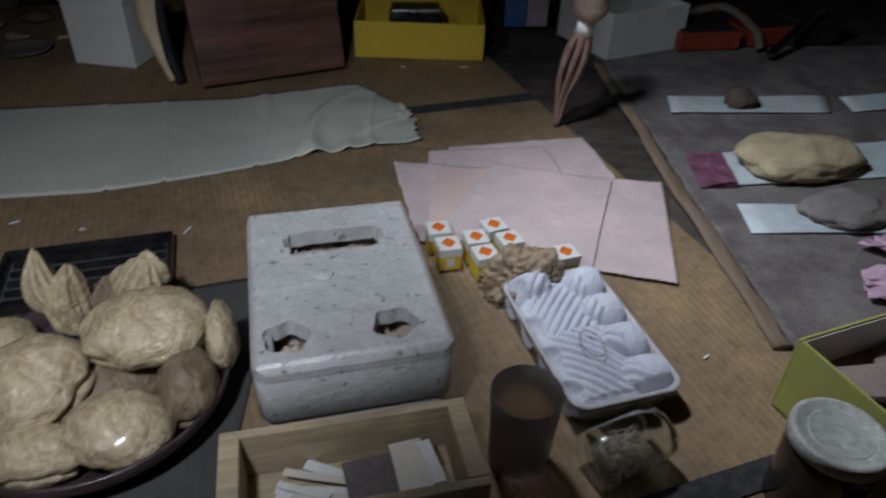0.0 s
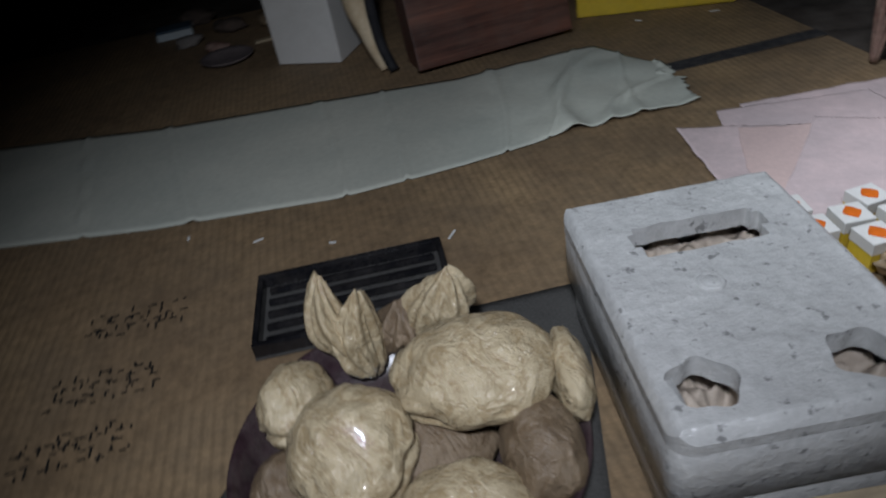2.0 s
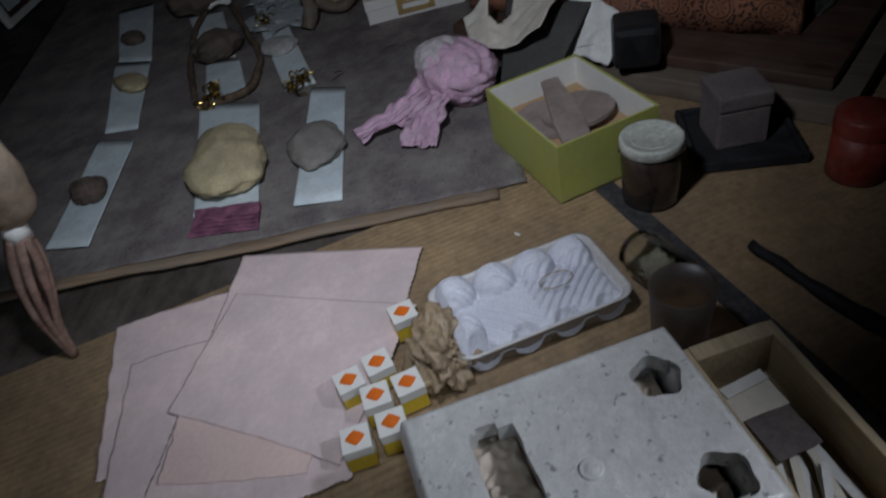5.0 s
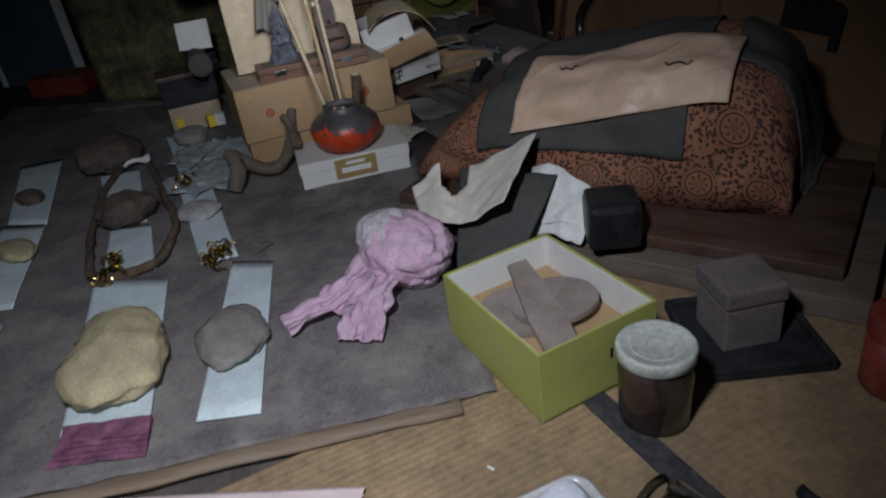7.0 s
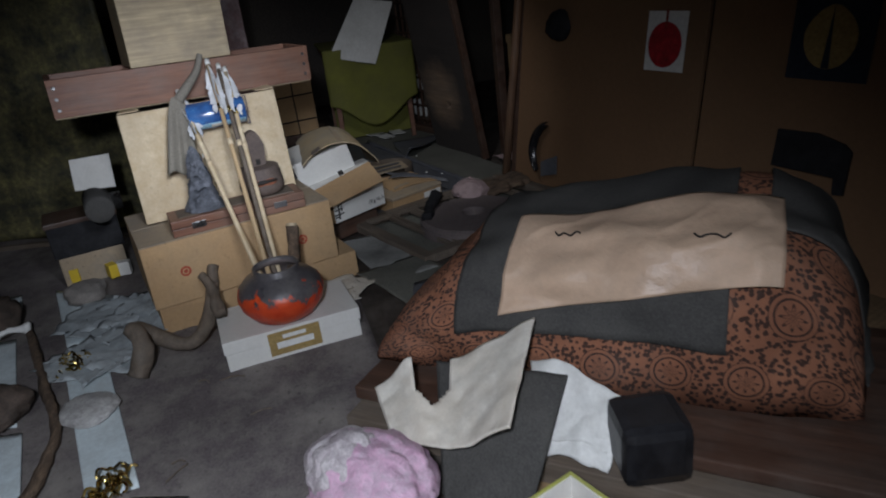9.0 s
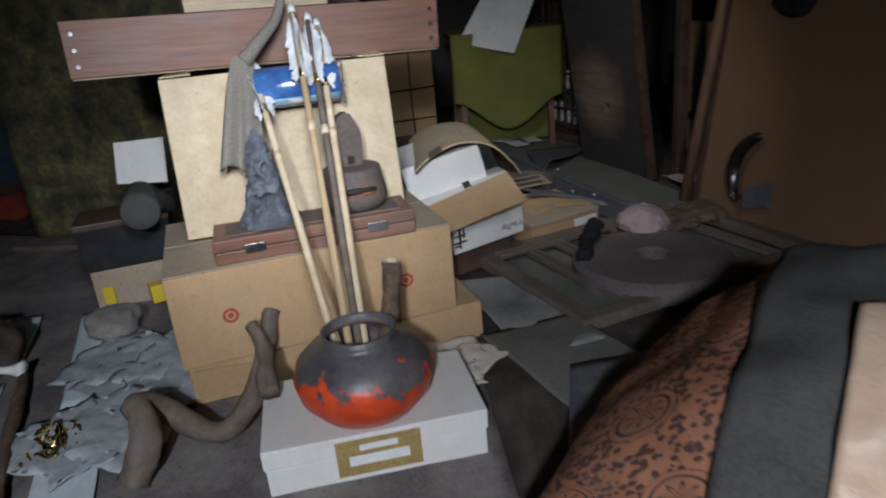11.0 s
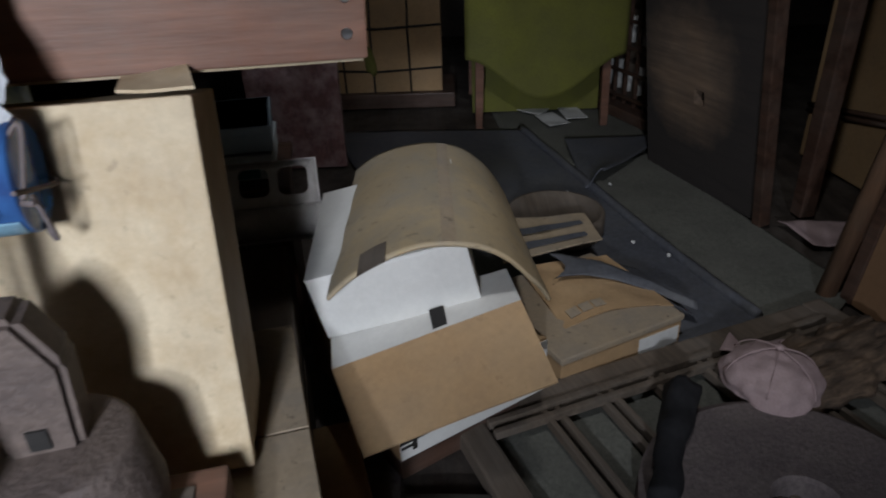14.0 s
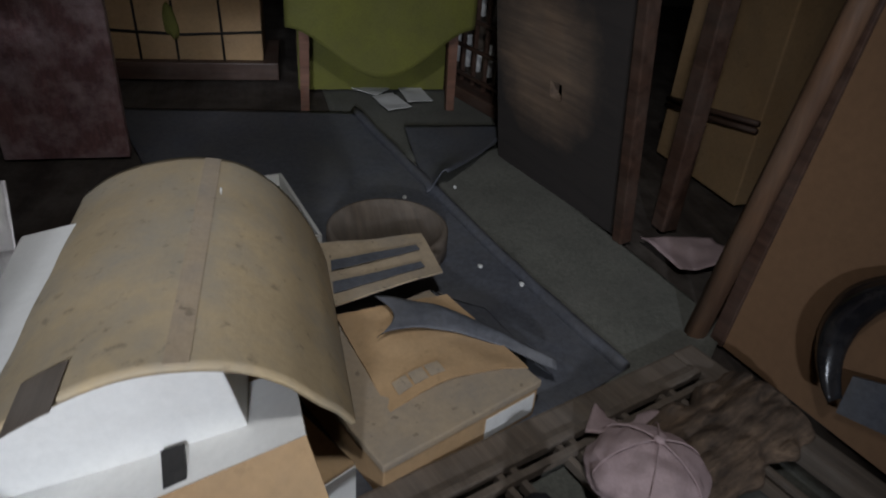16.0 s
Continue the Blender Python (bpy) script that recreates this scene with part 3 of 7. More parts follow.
slab("wall_north", (-3.6, 4.3, -0.1), (6.7, 4.4, 2.7), M_WALL, "dim brown earth-plastered wall", "wall")
slab("ceiling", (-3.6, -2.3, 2.6), (6.7, 4.3, 2.7), M_CEIL, "dark board ceiling in shadow", "ceiling")

# tatami mats, their long sides along u
TA = 20.4
U, V = Vector((math.cos(radians(TA)), math.sin(radians(TA)), 0)), Vector((-math.sin(radians(TA)), math.cos(radians(TA)), 0))
RIM = Vector((0.853, 0.585, 0))


def mat_thing(a0, a1, b0, b1, borders):
    """A mat from a0 to a1 along u and b0 to b1 along v, measured from RIM."""
    c = RIM + U * (a0 + a1) / 2 + V * (b0 + b1) / 2
    t = thing("tatami_mat", at(c.x, c.y, -0.012, TA), "worn yellow-brown woven straw tatami mat with dark cloth border", "tatami mat", "tatami mats on the floor", "structure")
    w, d = a1 - a0, b1 - b0
    part("straw_face", box((w - 0.004, d - 0.004, 0.011), (0, 0, 0.0055), bevel=0.002), M_TATAMI, t)
    for s in borders:
        part("border", box((w - 0.006, 0.055, 0.004), (0, s * (d / 2 - 0.028), 0.012), bevel=0.001), M_HERI, t, "dark woven border")


mat_thing(-3.2, 0.35, 0.0, 1.605, (-1,))
mat_thing(-3.2, 0.35, 1.605, 3.2, (-1,))
mat_thing(-3.2, 0.75, -1.5, 0.0, ())

# the dark cloth over the floor, with its frayed near edge
def ground_cloth():
    near = lambda v: Vector((0.905 + 0.135 * v + 0.010 * noise.noise(Vector((v * 30, 0, 0))), 2.75 - 1.90 * v, 0))
    far = lambda v: Vector((4.4 - 0.9 * v, 3.3 - 2.35 * v, 0))

    def f(u, v):
        p = near(v).lerp(far(v), u)
        q = Vector((p.x * 3, p.y * 3, 0))
        p.z = 0.002 + 0.005 * (0.5 + 0.5 * noise.noise(q)) + 0.004 * max(0, noise.noise(q * 2.7))
        return p
    return sheet(f, 110, 70, 0.003)


solo("ground_cloth", ground_cloth(), M_CLOTH, at(0, 0, 0), "dusty purple-grey cloth spread over the floor, its near edge frayed", "cloth", smooth=True)
bm = tube(curve_points([(0.90, 2.6, 0.008), (0.945, 1.95, 0.010), (0.955, 1.70, 0.008), (0.99, 1.25, 0.010), (1.01, 0.93, 0.008)], 6), 0.022, 10, rough=0.5)
bmesh.ops.scale(bm, vec=(1, 1, 0.4), verts=bm.verts)
bmesh.ops.translate(bm, vec=(0, 0, 0.006), verts=bm.verts)
solo("floor_batten", bm, M_BATTEN, at(0, 0, 0), "thin worn brown batten along the edge of the dark cloth", "batten", smooth=True)
# ---- papers on the tatami ----
def strip_runner():
    pts_low = [(-2.20, 1.24), (-1.60, 1.31), (-1.10, 1.372), (-0.66, 1.465), (-0.36, 1.585), (-0.155, 1.697), (0.216, 1.838)]
    pts_top = [(-2.45, 1.83), (-1.90, 1.88), (-1.35, 1.935), (-0.85, 2.04), (-0.45, 2.12), (-0.035, 2.285), (0.16, 2.066)]

    def along(pts, u):
        k = u * (len(pts) - 1)
        i = min(int(k), len(pts) - 2)
        return Vector((*pts[i], 0)).lerp(Vector((*pts[i + 1], 0)), k - i)

    def f(u, v):
        p = along(pts_low, u).lerp(along(pts_top, u), v)
        end = max(0.0, (u - 0.62) / 0.38)
        p.z = 0.004 + 0.003 * noise.noise(Vector((p.x * 4, p.y * 4, 3))) + end * 0.022 * abs(noise.noise(Vector((p.x * 6, p.y * 6, 7)))) + 0.009 * max(0.0, 1 - abs(((u * 9 + 0.25 * v + 0.2 * math.sin(u * 23)) % 1) - 0.5) / 0.04)
        fold = (u - 0.86 + 0.05 * math.sin(v * 3.0)) / 0.012
        p.z += 0.018 * math.exp(-fold * fold) * min(1.0, 2.2 * (1 - v)) + 0.010 * max(0.0, 1 - abs(u - 0.90 - 0.09 * v + 0.02 * math.sin(v * 7)) / 0.010)
        if u > 0.97:
            p.x += 0.035 * noise.noise(Vector((v * 9, 0, 1)))
        return p
    return sheet(f, 220, 26, 0.002)


solo("cloth_runner", strip_runner(), M_STRIP, at(0, 0, 0), "long pale green creased cloth runner with a torn crumpled end", "cloth runner", smooth=True)

PQ = [((0.30, 1.80), (0.36, 1.36), (0.82, 1.48), (0.735, 1.905)), ((0.242, 1.767), (0.262, 1.305), (0.66, 1.42), (0.60, 1.82)), ((0.137, 1.687), (0.229, 1.276), (0.843, 1.135), (0.926, 1.613)),
      ((0.269, 1.657), (0.252, 1.359), (0.50, 1.33), (0.52, 1.66)), ((0.438, 1.683), (0.257, 1.300), (0.640, 1.150), (0.775, 1.600))]
for i, q in enumerate(PQ):
    def f(u, v, g=quad(*q, 0.003 + 0.003 * i, 0.003, 6, i * 3.0), i=i):
        p = g(u, v)
        # the outline bows, the edge is nibbled
        bow = 0.035 * (4 * u * (1 - u) * (2 * v - 1) ** 3) * (0.6 + 0.4 * math.sin(i * 2.1))
        p += Vector((0.25 * bow, 0.97 * bow, 0))
        k = 0.0020 * math.sin((u + v) * 210) + 0.006 * noise.noise(Vector((u * 9, v * 9, i)))
        if min(u, 1 - u, v, 1 - v) < 0.012:
            p.x, p.y = p.x + k * 0.7, p.y + k
        return p
    solo("pink_sheet", sheet(f, 90, 90, 0.0012), M_PEACH if i == 3 else M_PINK, at(0, 0, 0), "faded pink paper sheet with scalloped edge, lying on the tatami" if i != 3 else "faded peach paper sheet between the pink ones", "paper", "pink sheets on the tatami", smooth=True)

# ---- polystyrene lid with cut openings ----
FO = thing("polystyrene_box", at(0.092, 0.88, 0, 14.5), "grimy white polystyrene box with cut openings, crumpled paper inside", "foam box")
FW, FD = 0.335, 0.465


def sd_round(x, y, cx, cy, a, b, r):
    dx, dy = max(abs(x - cx) - a + r, 0), max(abs(y - cy) - b + r, 0)
    return math.hypot(dx, dy) - r


def foam_sd(x, y):
    """Above 0 in the foam, below 0 in an opening."""
    w = 0.003 * noise.noise(Vector((x * 38, y * 38, 2)))
    d = min(sd_round(x, y, 0.0, 0.101, 0.086, 0.036, 0.004), sd_round(x, y, 0.0, 0.106, 0.097, 0.016, 0.003))
    for cx, s in ((-0.108, -1), (0.074, 1)):
        ang = math.atan2(y + 0.164, x - cx)
        d = min(d, math.hypot((x - cx) * 0.95, y + 0.164) - 0.037 - 0.003 * math.cos(5 * ang + s))
    return min(d + w, -sd_round(x, y, 0, 0, FW / 2, FD / 2, 0.028))


def plate(w, d, z0, z1, sd, n=64):
    bm = bmesh.new()
    ny = round(n * d / w)
    vt, vb = {}, {}

    def vert(i, j):
        if (i, j) not in vt:
            x, y = (i / n - 0.5) * w, (j / ny - 0.5) * d
            for _ in range(3):
                s = sd(x, y)
                if abs(s) > w / n * 0.75:
                    break
                e = 0.001
                g = Vector((sd(x + e, y) - s, sd(x, y + e) - s))
                if g.length < 1e-9:
                    break
                g.normalize()
                x, y = x - g.x * s * 0.9, y - g.y * s * 0.9
            edge = min(w / 2 - abs(x), d / 2 - abs(y))
            z = z1 - 0.016 * max(0, 1 - edge / 0.016) ** 2 + 0.0012 * noise.noise(Vector((x * 35, y * 35, 0)))
            vt[i, j], vb[i, j] = bm.verts.new((x, y, z)), bm.verts.new((x, y, z0))
        return vt[i, j], vb[i, j]

    cells = {(i, j) for i in range(n) for j in range(ny) if sd(((i + 0.5) / n - 0.5) * w, ((j + 0.5) / ny - 0.5) * d) > 0}
    for i, j in cells:
        q = [(i, j), (i + 1, j), (i + 1, j + 1), (i, j + 1)]
        vs = [vert(*k) for k in q]
        bm.faces.new([v[0] for v in vs])
        bm.faces.new([v[1] for v in vs[::-1]])
        for a, b, o in ((0, 1, (i, j - 1)), (1, 2, (i + 1, j)), (2, 3, (i, j + 1)), (3, 0, (i - 1, j))):
            if o not in cells:
                bm.faces.new((vs[b][0], vs[a][0], vs[a][1], vs[b][1]))
    return bm


part("lid", plate(FW, FD, 0.183, 0.215, foam_sd, 104), M_FOAM, FO, "pitted top with a slot and two round cut holes")


def foam_ring(w, d, z0, z1, r, wall, edge):
    """A wall running round the box, with rounded corners and softened edges."""
    def outline(a, b, q):
        return [(cx + q * math.cos(radians(g)), cy + q * math.sin(radians(g))) for cx, cy, g0 in ((a - q, b - q, 0), (-a + q, b - q, 90), (-a + q, -b + q, 180), (a - q, -b + q, 270)) for g in (g0 + 15 * k for k in range(7))]
    bm = bmesh.new()
    rows = [(wall, z0), (edge, z0), (0, z0 + edge), (0, z1 - edge), (edge, z1), (wall, z1)]
    rings = [[bm.verts.new((x, y, z)) for x, y in outline(w / 2 - i_, d / 2 - i_, max(r - i_, 0.003))] for i_, z in rows]
    for a, b in zip(rings, rings[1:] + rings[:1]):
        for k in range(len(a)):
            bm.faces.new((a[k], a[(k + 1) % len(a)], b[(k + 1) % len(a)], b[k]))
    return bm


part("lid_side", foam_ring(FW - 0.002, FD - 0.002, 0.085, 0.200, 0.027, 0.034, 0.006), M_FOAM, FO, smooth=True)
part("lower_side", foam_ring(FW - 0.022, FD - 0.022, 0.004, 0.090, 0.024, 0.03, 0.005), M_FOAM, FO, smooth=True)
part("bottom", box((FW - 0.05, FD - 0.05, 0.012), (0, 0, 0.008), bevel=0.002), M_FOAM, FO)
DISC = part("moulded_disc", lathe([(0, 0.2195), (0.010, 0.2195), (0.013, 0.217), (0.016, 0.219), (0.018, 0.216), (0.018, 0.2135)], 24), M_FOAM, FO, smooth=True)
DISC.matrix_basis = at(-0.03, -0.007, 0)


def crumple(w, d, z, amp, freq, seed):
    def f(u, v):
        p = Vector(((u - 0.5) * w, (v - 0.5) * d, 0))
        q = Vector((p.x * freq, p.y * freq, seed))
        p.z = z + amp * (1 - abs(noise.noise(q)) * 2) + amp * 0.6 * (1 - 2 * abs(noise.noise(q * 2.1 + Vector((5, 3, 1)))))
        return p
    return f


ob = solo("crumpled_paper", sheet(crumple(0.25, 0.37, 0.122, 0.026, 20, 4), 90, 120, 0.002), M_CRUMPLE, at(0.092, 0.88, 0.0, 14.5), "crumpled brown wrapping paper inside the foam box", "paper", smooth=True)

# ---- wooden tray in front of the foam box, with paper slips ----
WB = thing("wooden_tray", at(0.150, 0.535, 0, 13.4), "shallow pale pine tray with paper slips inside", "wooden tray")
for size, c in (((0.40, 0.016, 0.115), (0, 0.08, 0.0585)), ((0.40, 0.016, 0.115), (0, -0.08, 0.0585))):
    part("long_side", box(size, c, bevel=0.003), M_PINE, WB)
for s in (-1, 1):
    part("end_board", box((0.032, 0.144, 0.118), (s * 0.184, 0, 0.0595), bevel=0.003), M_PINE, WB)
part("bottom_board", box((0.37, 0.15, 0.008), (0, 0, 0.012), bevel=0.001), M_PINE, WB)
PAPERS = [(-0.060, 0.012, -16, 0.13, 0.017, M_PAPER, "paper_slip"), (-0.030, 0.040, -32, 0.10, 0.020, M_PAPER, "paper_slip"), (-0.070, -0.008, -24, 0.11, 0.019, M_PAPER, "paper_slip"), (-0.045, -0.035, 3, 0.12, 0.018, M_PAPER, "paper_slip"),
          (-0.052, 0.026, -22, 0.12, 0.013, M_HIDE, "paper_slip"), (-0.040, -0.018, -9, 0.12, 0.014, M_HIDE, "paper_slip"), (-0.078, 0.000, -30, 0.09, 0.012, M_PAPER, "paper_slip"),
          (0.030, 0.0, 4, 0.085, 0.080, M_GRCLAY, "grey_card"), (0.095, 0.008, 3, 0.055, 0.095, M_HIDE, "stained_card"), (0.128, 0.006, 8, 0.022, 0.085, M_PAPER, "stained_card")]
for i, (x, y, a, w, d, m_, n_) in enumerate(PAPERS):
    p = at(0.150, 0.535, 0, 13.4) @ at(x, y, 0.026 + 0.004 * i, a)
    bm = sheet(quad((-w / 2, -d / 2), (w / 2, -d / 2), (w / 2, d / 2), (-w / 2, d / 2), 0, 0.010, 14, i), 14, 6, 0.002)
    solo(n_, bm, m_, p, {"paper_slip": "curled strip of off-white paper in the wooden tray", "grey_card": "grey card in the wooden tray", "stained_card": "stained off-white card in the wooden tray"}[n_], "paper", "papers in the wooden tray")

# ---- bowl with dried puffballs, on a dark cloth ----
solo("dark_cloth", sheet(quad((-0.66, 0.44), (-0.06, 0.50), (-0.10, 1.13), (-0.56, 0.98), 0.002, 0.004, 6), 30, 30, 0.002), M_FELT, at(0, 0, 0), "dark grey cloth square under the bowl", "cloth", smooth=True)
solo("bowl", lathe([(0, 0.006), (0.15, 0.006), (0.19, 0.02), (0.222, 0.055), (0.235, 0.085), (0.241, 0.088), (0.243, 0.084), (0.236, 0.06), (0.205, 0.02), (0.16, 0.0), (0, 0.0)], 56), M_LACQ, at(-0.335, 0.715, 0.006), "wide plum-dark lacquer bowl heaped with dried puffballs", "bowl", smooth=True)
PUFFS = [(-0.245, 0.775, 0.150, 0.112, 0.085, 0.062, 10, 1, M_PUFF), (-0.392, 0.665, 0.120, 0.080, 0.092, 0.075, 15, 2, M_PUFF), (-0.155, 0.695, 0.092, 0.052, 0.080, 0.068, 20, 3, M_PUFF2),
         (-0.470, 0.890, 0.140, 0.032, 0.045, 0.085, 30, 4, M_PUFF), (-0.425, 0.878, 0.125, 0.028, 0.042, 0.072, -20, 5, M_PUFF), (-0.312, 0.930, 0.135, 0.052, 0.040, 0.072, 0, 6, M_PUFF), (-0.385, 0.935, 0.090, 0.05, 0.05, 0.05, 0, 7, M_PUFF2),
         (-0.118, 0.795, 0.118, 0.030, 0.070, 0.058, 12, 8, M_PUFF), (-0.240, 0.605, 0.080, 0.088, 0.070, 0.060, 0, 9, M_PUFF), (-0.370, 0.570, 0.062, 0.085, 0.06, 0.050, 0, 10, M_PUFF), (-0.505, 0.760, 0.100, 0.055, 0.07, 0.058, 0, 11, M_PUFF),
         (-0.500, 0.655, 0.055, 0.045, 0.05, 0.042, 0, 12, M_PUFF2), (-0.305, 0.735, 0.060, 0.09, 0.08, 0.05, 0, 13, M_PUFF2)]
for x, y, z, a, b, c, rz, seed, m_ in PUFFS:
    tall = c > max(a, b) * 0.99
    if tall:
        def sh(co, c=c, seed=seed):
            an, t_ = math.atan2(co.y, co.x), max(-1.0, min(1.3, co.z / c))
            k = (1 - 0.42 * max(0, t_)) * (1 + 0.22 * math.sin(an * 5 + seed + 1.5 * t_) * (0.4 + 0.6 * abs(t_)) + 0.10 * math.sin(an * 11 + seed * 2 + 2 * t_))
            return Vector((co.x * k + 0.012 * math.sin(t_ * 2 + seed), co.y * k, co.z * (1 + 0.10 * math.sin(an * 2 + seed))))
    else:
        def sh(co, c=c, a=a, seed=seed):
            t_ = co.z / c
            an = math.atan2(co.y, co.x)
            skirt = 1.5 * math.exp(-((t_ + 0.25 - 0.2 * math.sin(an * 2 + seed)) / 0.10) ** 2)
            return Vector((co.x, co.y, co.z)) * (1 - 0.085 * skirt + 0.02 * math.sin(an * 7 + seed) * (1 - abs(t_)))
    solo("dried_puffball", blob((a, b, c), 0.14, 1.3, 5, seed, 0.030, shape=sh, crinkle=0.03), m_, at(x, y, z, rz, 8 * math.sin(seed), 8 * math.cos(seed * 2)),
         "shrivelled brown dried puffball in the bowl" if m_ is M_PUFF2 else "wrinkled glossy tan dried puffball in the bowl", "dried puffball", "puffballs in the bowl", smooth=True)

BT = thing("black_slotted_tray", at(-0.520, 1.095, 0.001, 17), "glossy black plastic slotted tray lying behind the bowl", "tray")
part("floor_plate", box((0.37, 0.215, 0.006), (0, 0, 0.004), bevel=0.002), M_FELT, BT)
for size, c in (((0.37, 0.012, 0.034), (0, 0.10, 0.018)), ((0.37, 0.012, 0.034), (0, -0.10, 0.018)), ((0.012, 0.19, 0.034), (-0.179, 0, 0.018)), ((0.012, 0.19, 0.034), (0.179, 0, 0.018))):
    part("rim", box(size, c, bevel=0.005), M_BLACK, BT)
for i in range(5):
    part("rib", box((0.33, 0.014, 0.012), (0, -0.072 + 0.036 * i, 0.012), bevel=0.004), M_BLACK, BT)

# ---- little boxes, brown bag, egg tray, glass, jar ----
CUBES = [(0.575, 1.172, 20), (0.447, 1.222, 22), (0.412, 1.278, 24), (0.366, 1.222, 14), (0.386, 1.160, 20), (0.275, 1.256, 12), (0.300, 1.190, 14)]
CUBE = None
for x, y, rz in CUBES:
    if CUBE is None:
        CUBE = thing("small_box", at(x, y, 0.006, rz), "tiny white and yellow box with an orange diamond on top", "small box", "small boxes on the pink sheets")
        part("yellow_body", box((0.054, 0.054, 0.038), (0, 0, 0.019), bevel=0.002), M_YELLOW, CUBE)
        CAP = part("white_cap", box((0.0555, 0.0555, 0.024), (0, 0, 0.049), bevel=0.002), M_WHITECARD, CUBE)
        part("diamond", prism([(0.017, 0), (0.010, 0.010), (0, 0.019), (-0.010, 0.010), (-0.017, 0), (-0.010, -0.010), (0, -0.019), (0.010, -0.010)], 0.0612, 0.0622), M_ORANGE, CAP, "orange printed diamond")
        part("flap", box((0.02, 0.001, 0.02), (0, -0.0284, 0.022), bevel=0), M_WHITECARD, CUBE)
    else:
        copy_thing(CUBE, at(x, y, 0.006, rz))
OB = thing("open_small_box", at(0.119, 1.220, 0.001, 20), "small white box lying open on its side", "small box")
part("shell", box((0.055, 0.045, 0.045), (0, 0, 0.0225), bevel=0.002), M_WHITECARD, OB)
part("dark_mouth", box((0.046, 0.002, 0.034), (0, -0.0232, 0.022), bevel=0), M_INK, OB)
solo("brown_paper_bag", blob((0.086, 0.066, 0.060), 0.60, 2.4, 5, 21, 0.10, flat=-0.045, crinkle=0.10), M_BAGBR, at(0.475, 1.095, 0.052, 20), "crumpled glossy brown paper bag", "paper bag", smooth=True)

ET = thing("egg_tray", at(0.580, 0.905, 0.001, 107.5), "white plastic tray holding an upturned pale grey moulded pulp insert", "egg tray")
EW, ED = 0.385, 0.228


def tray_rim(w, d, h, t=0.006):
    outline = lambda w, d, r: [(cx + r * math.cos(a), cy + r * math.sin(a)) for cx, cy, a0 in ((w / 2 - r, d / 2 - r, 0), (-w / 2 + r, d / 2 - r, 90), (-w / 2 + r, -d / 2 + r, 180), (w / 2 - r, -d / 2 + r, 270)) for a in (radians(a0 + k * 15) for k in range(7))]
    bm = bmesh.new()
    levels = [(w * 0.90, d * 0.86, 0.0), (w * 0.97, d * 0.96, h * 0.85), (w, d, h * 0.88), (w * 1.01, d * 1.015, h), (w * 0.975, d * 0.965, h), (w * 0.94, d * 0.93, h * 0.9), (w * 0.88, d * 0.84, 0.004)]
    rings = [[bm.verts.new((x, y, z)) for x, y in outline(a, b, 0.035)] for a, b, z in levels]
    for a, b in zip(rings, rings[1:]):
        for k in range(len(a)):
            bm.faces.new((a[k], a[(k + 1) % len(a)], b[(k + 1) % len(a)], b[k]))
    bm.faces.new(rings[0][::-1])
    bm.faces.new(rings[-1])
    return bm


part("plastic_tray", tray_rim(EW, ED, 0.062), M_TRAY, ET, smooth=True)


def pulp(u, v):
    """The insert: chevron ribs over its middle, a row of knobs along one side, scallops along the other."""
    x, y = (u - 0.5) * EW * 0.95, (v - 0.5) * ED * 0.94
    z = 0.052
    for i in range(4):
        cx, cy = (-0.36 + 0.24 * i) * EW, -ED * 0.30
        r = math.hypot(x - cx, (y - cy) * 0.85)
        z += 0.040 * max(0, 1 - (r / 0.046) ** 2) ** 0.55 * (0.75 + 0.12 * i)
        r = math.hypot(x - cx, y - ED * 0.47)
        z -= 0.030 * max(0, 1 - (r / 0.032) ** 2) ** 0.5
    r = math.hypot(x - 0.44 * EW, y - ED * 0.25)
    z += 0.045 * max(0, 1 - (r / 0.05) ** 2) ** 0.5
    core = max(0, 1 - ((y - 0.02) / (ED * 0.30)) ** 2) * max(0, 1 - (x / (EW * 0.43)) ** 4)
    z += 0.010 * core ** 0.4 * (0.5 + 0.5 * math.tanh(2.2 * math.sin((abs(x) * 0.75 + y * 0.80) * 330))) + 0.012 * core
    edge = min(u, 1 - u, v, 1 - v)
    z -= 0.018 * max(0, 1 - edge / 0.06)
    return Vector((x, y, z + 0.0015 * noise.noise(Vector((x * 90, y * 90, 0)))))


part("pulp_insert", sheet(pulp, 150, 90, 0.003), M_PULP, ET, "pale lilac-grey moulded pulp with ribs and knobs", smooth=True)
RB = [(0.028 * math.cos(a) * 1.3 - 0.05, 0.022 * math.sin(a) + 0.02, 0.082) for a in (radians(10 * k) for k in range(37))]
solo("rubber_band", tube(RB, 0.0012, 6), M_BAGBR, at(0.583, 0.895, 0.003, 107.5), "thin brown rubber band on the pulp tray", "rubber band", smooth=True)
GL = [(0, 0.003), (0.048, 0.003), (0.052, 0.008), (0.056, 0.10), (0.060, 0.17), (0.0575, 0.171), (0.053, 0.10), (0.048, 0.012), (0, 0.010)]
solo("tumbler", lathe(GL, 40), M_SMOKE, at(0.425, 0.632, 0.001), "dusty smoked brown glass tumbler", "tumbler", smooth=True)
JT = thing("tipped_jar", at(0.610, 0.625, 0.052, 28, 0, 0), "clear glass jar lying on its side, dry straw inside", "glass jar")
prof = [(0, 0.0), (0.046, 0.0), (0.051, 0.006), (0.051, 0.115), (0.044, 0.125), (0.044, 0.145), (0.041, 0.145), (0.041, 0.124), (0.048, 0.113), (0.048, 0.008), (0, 0.005)]
bm = lathe(prof, 40)
bmesh.ops.transform(bm, matrix=pose(-0.075, 0, 0, 0, 90, 0), verts=bm.verts)
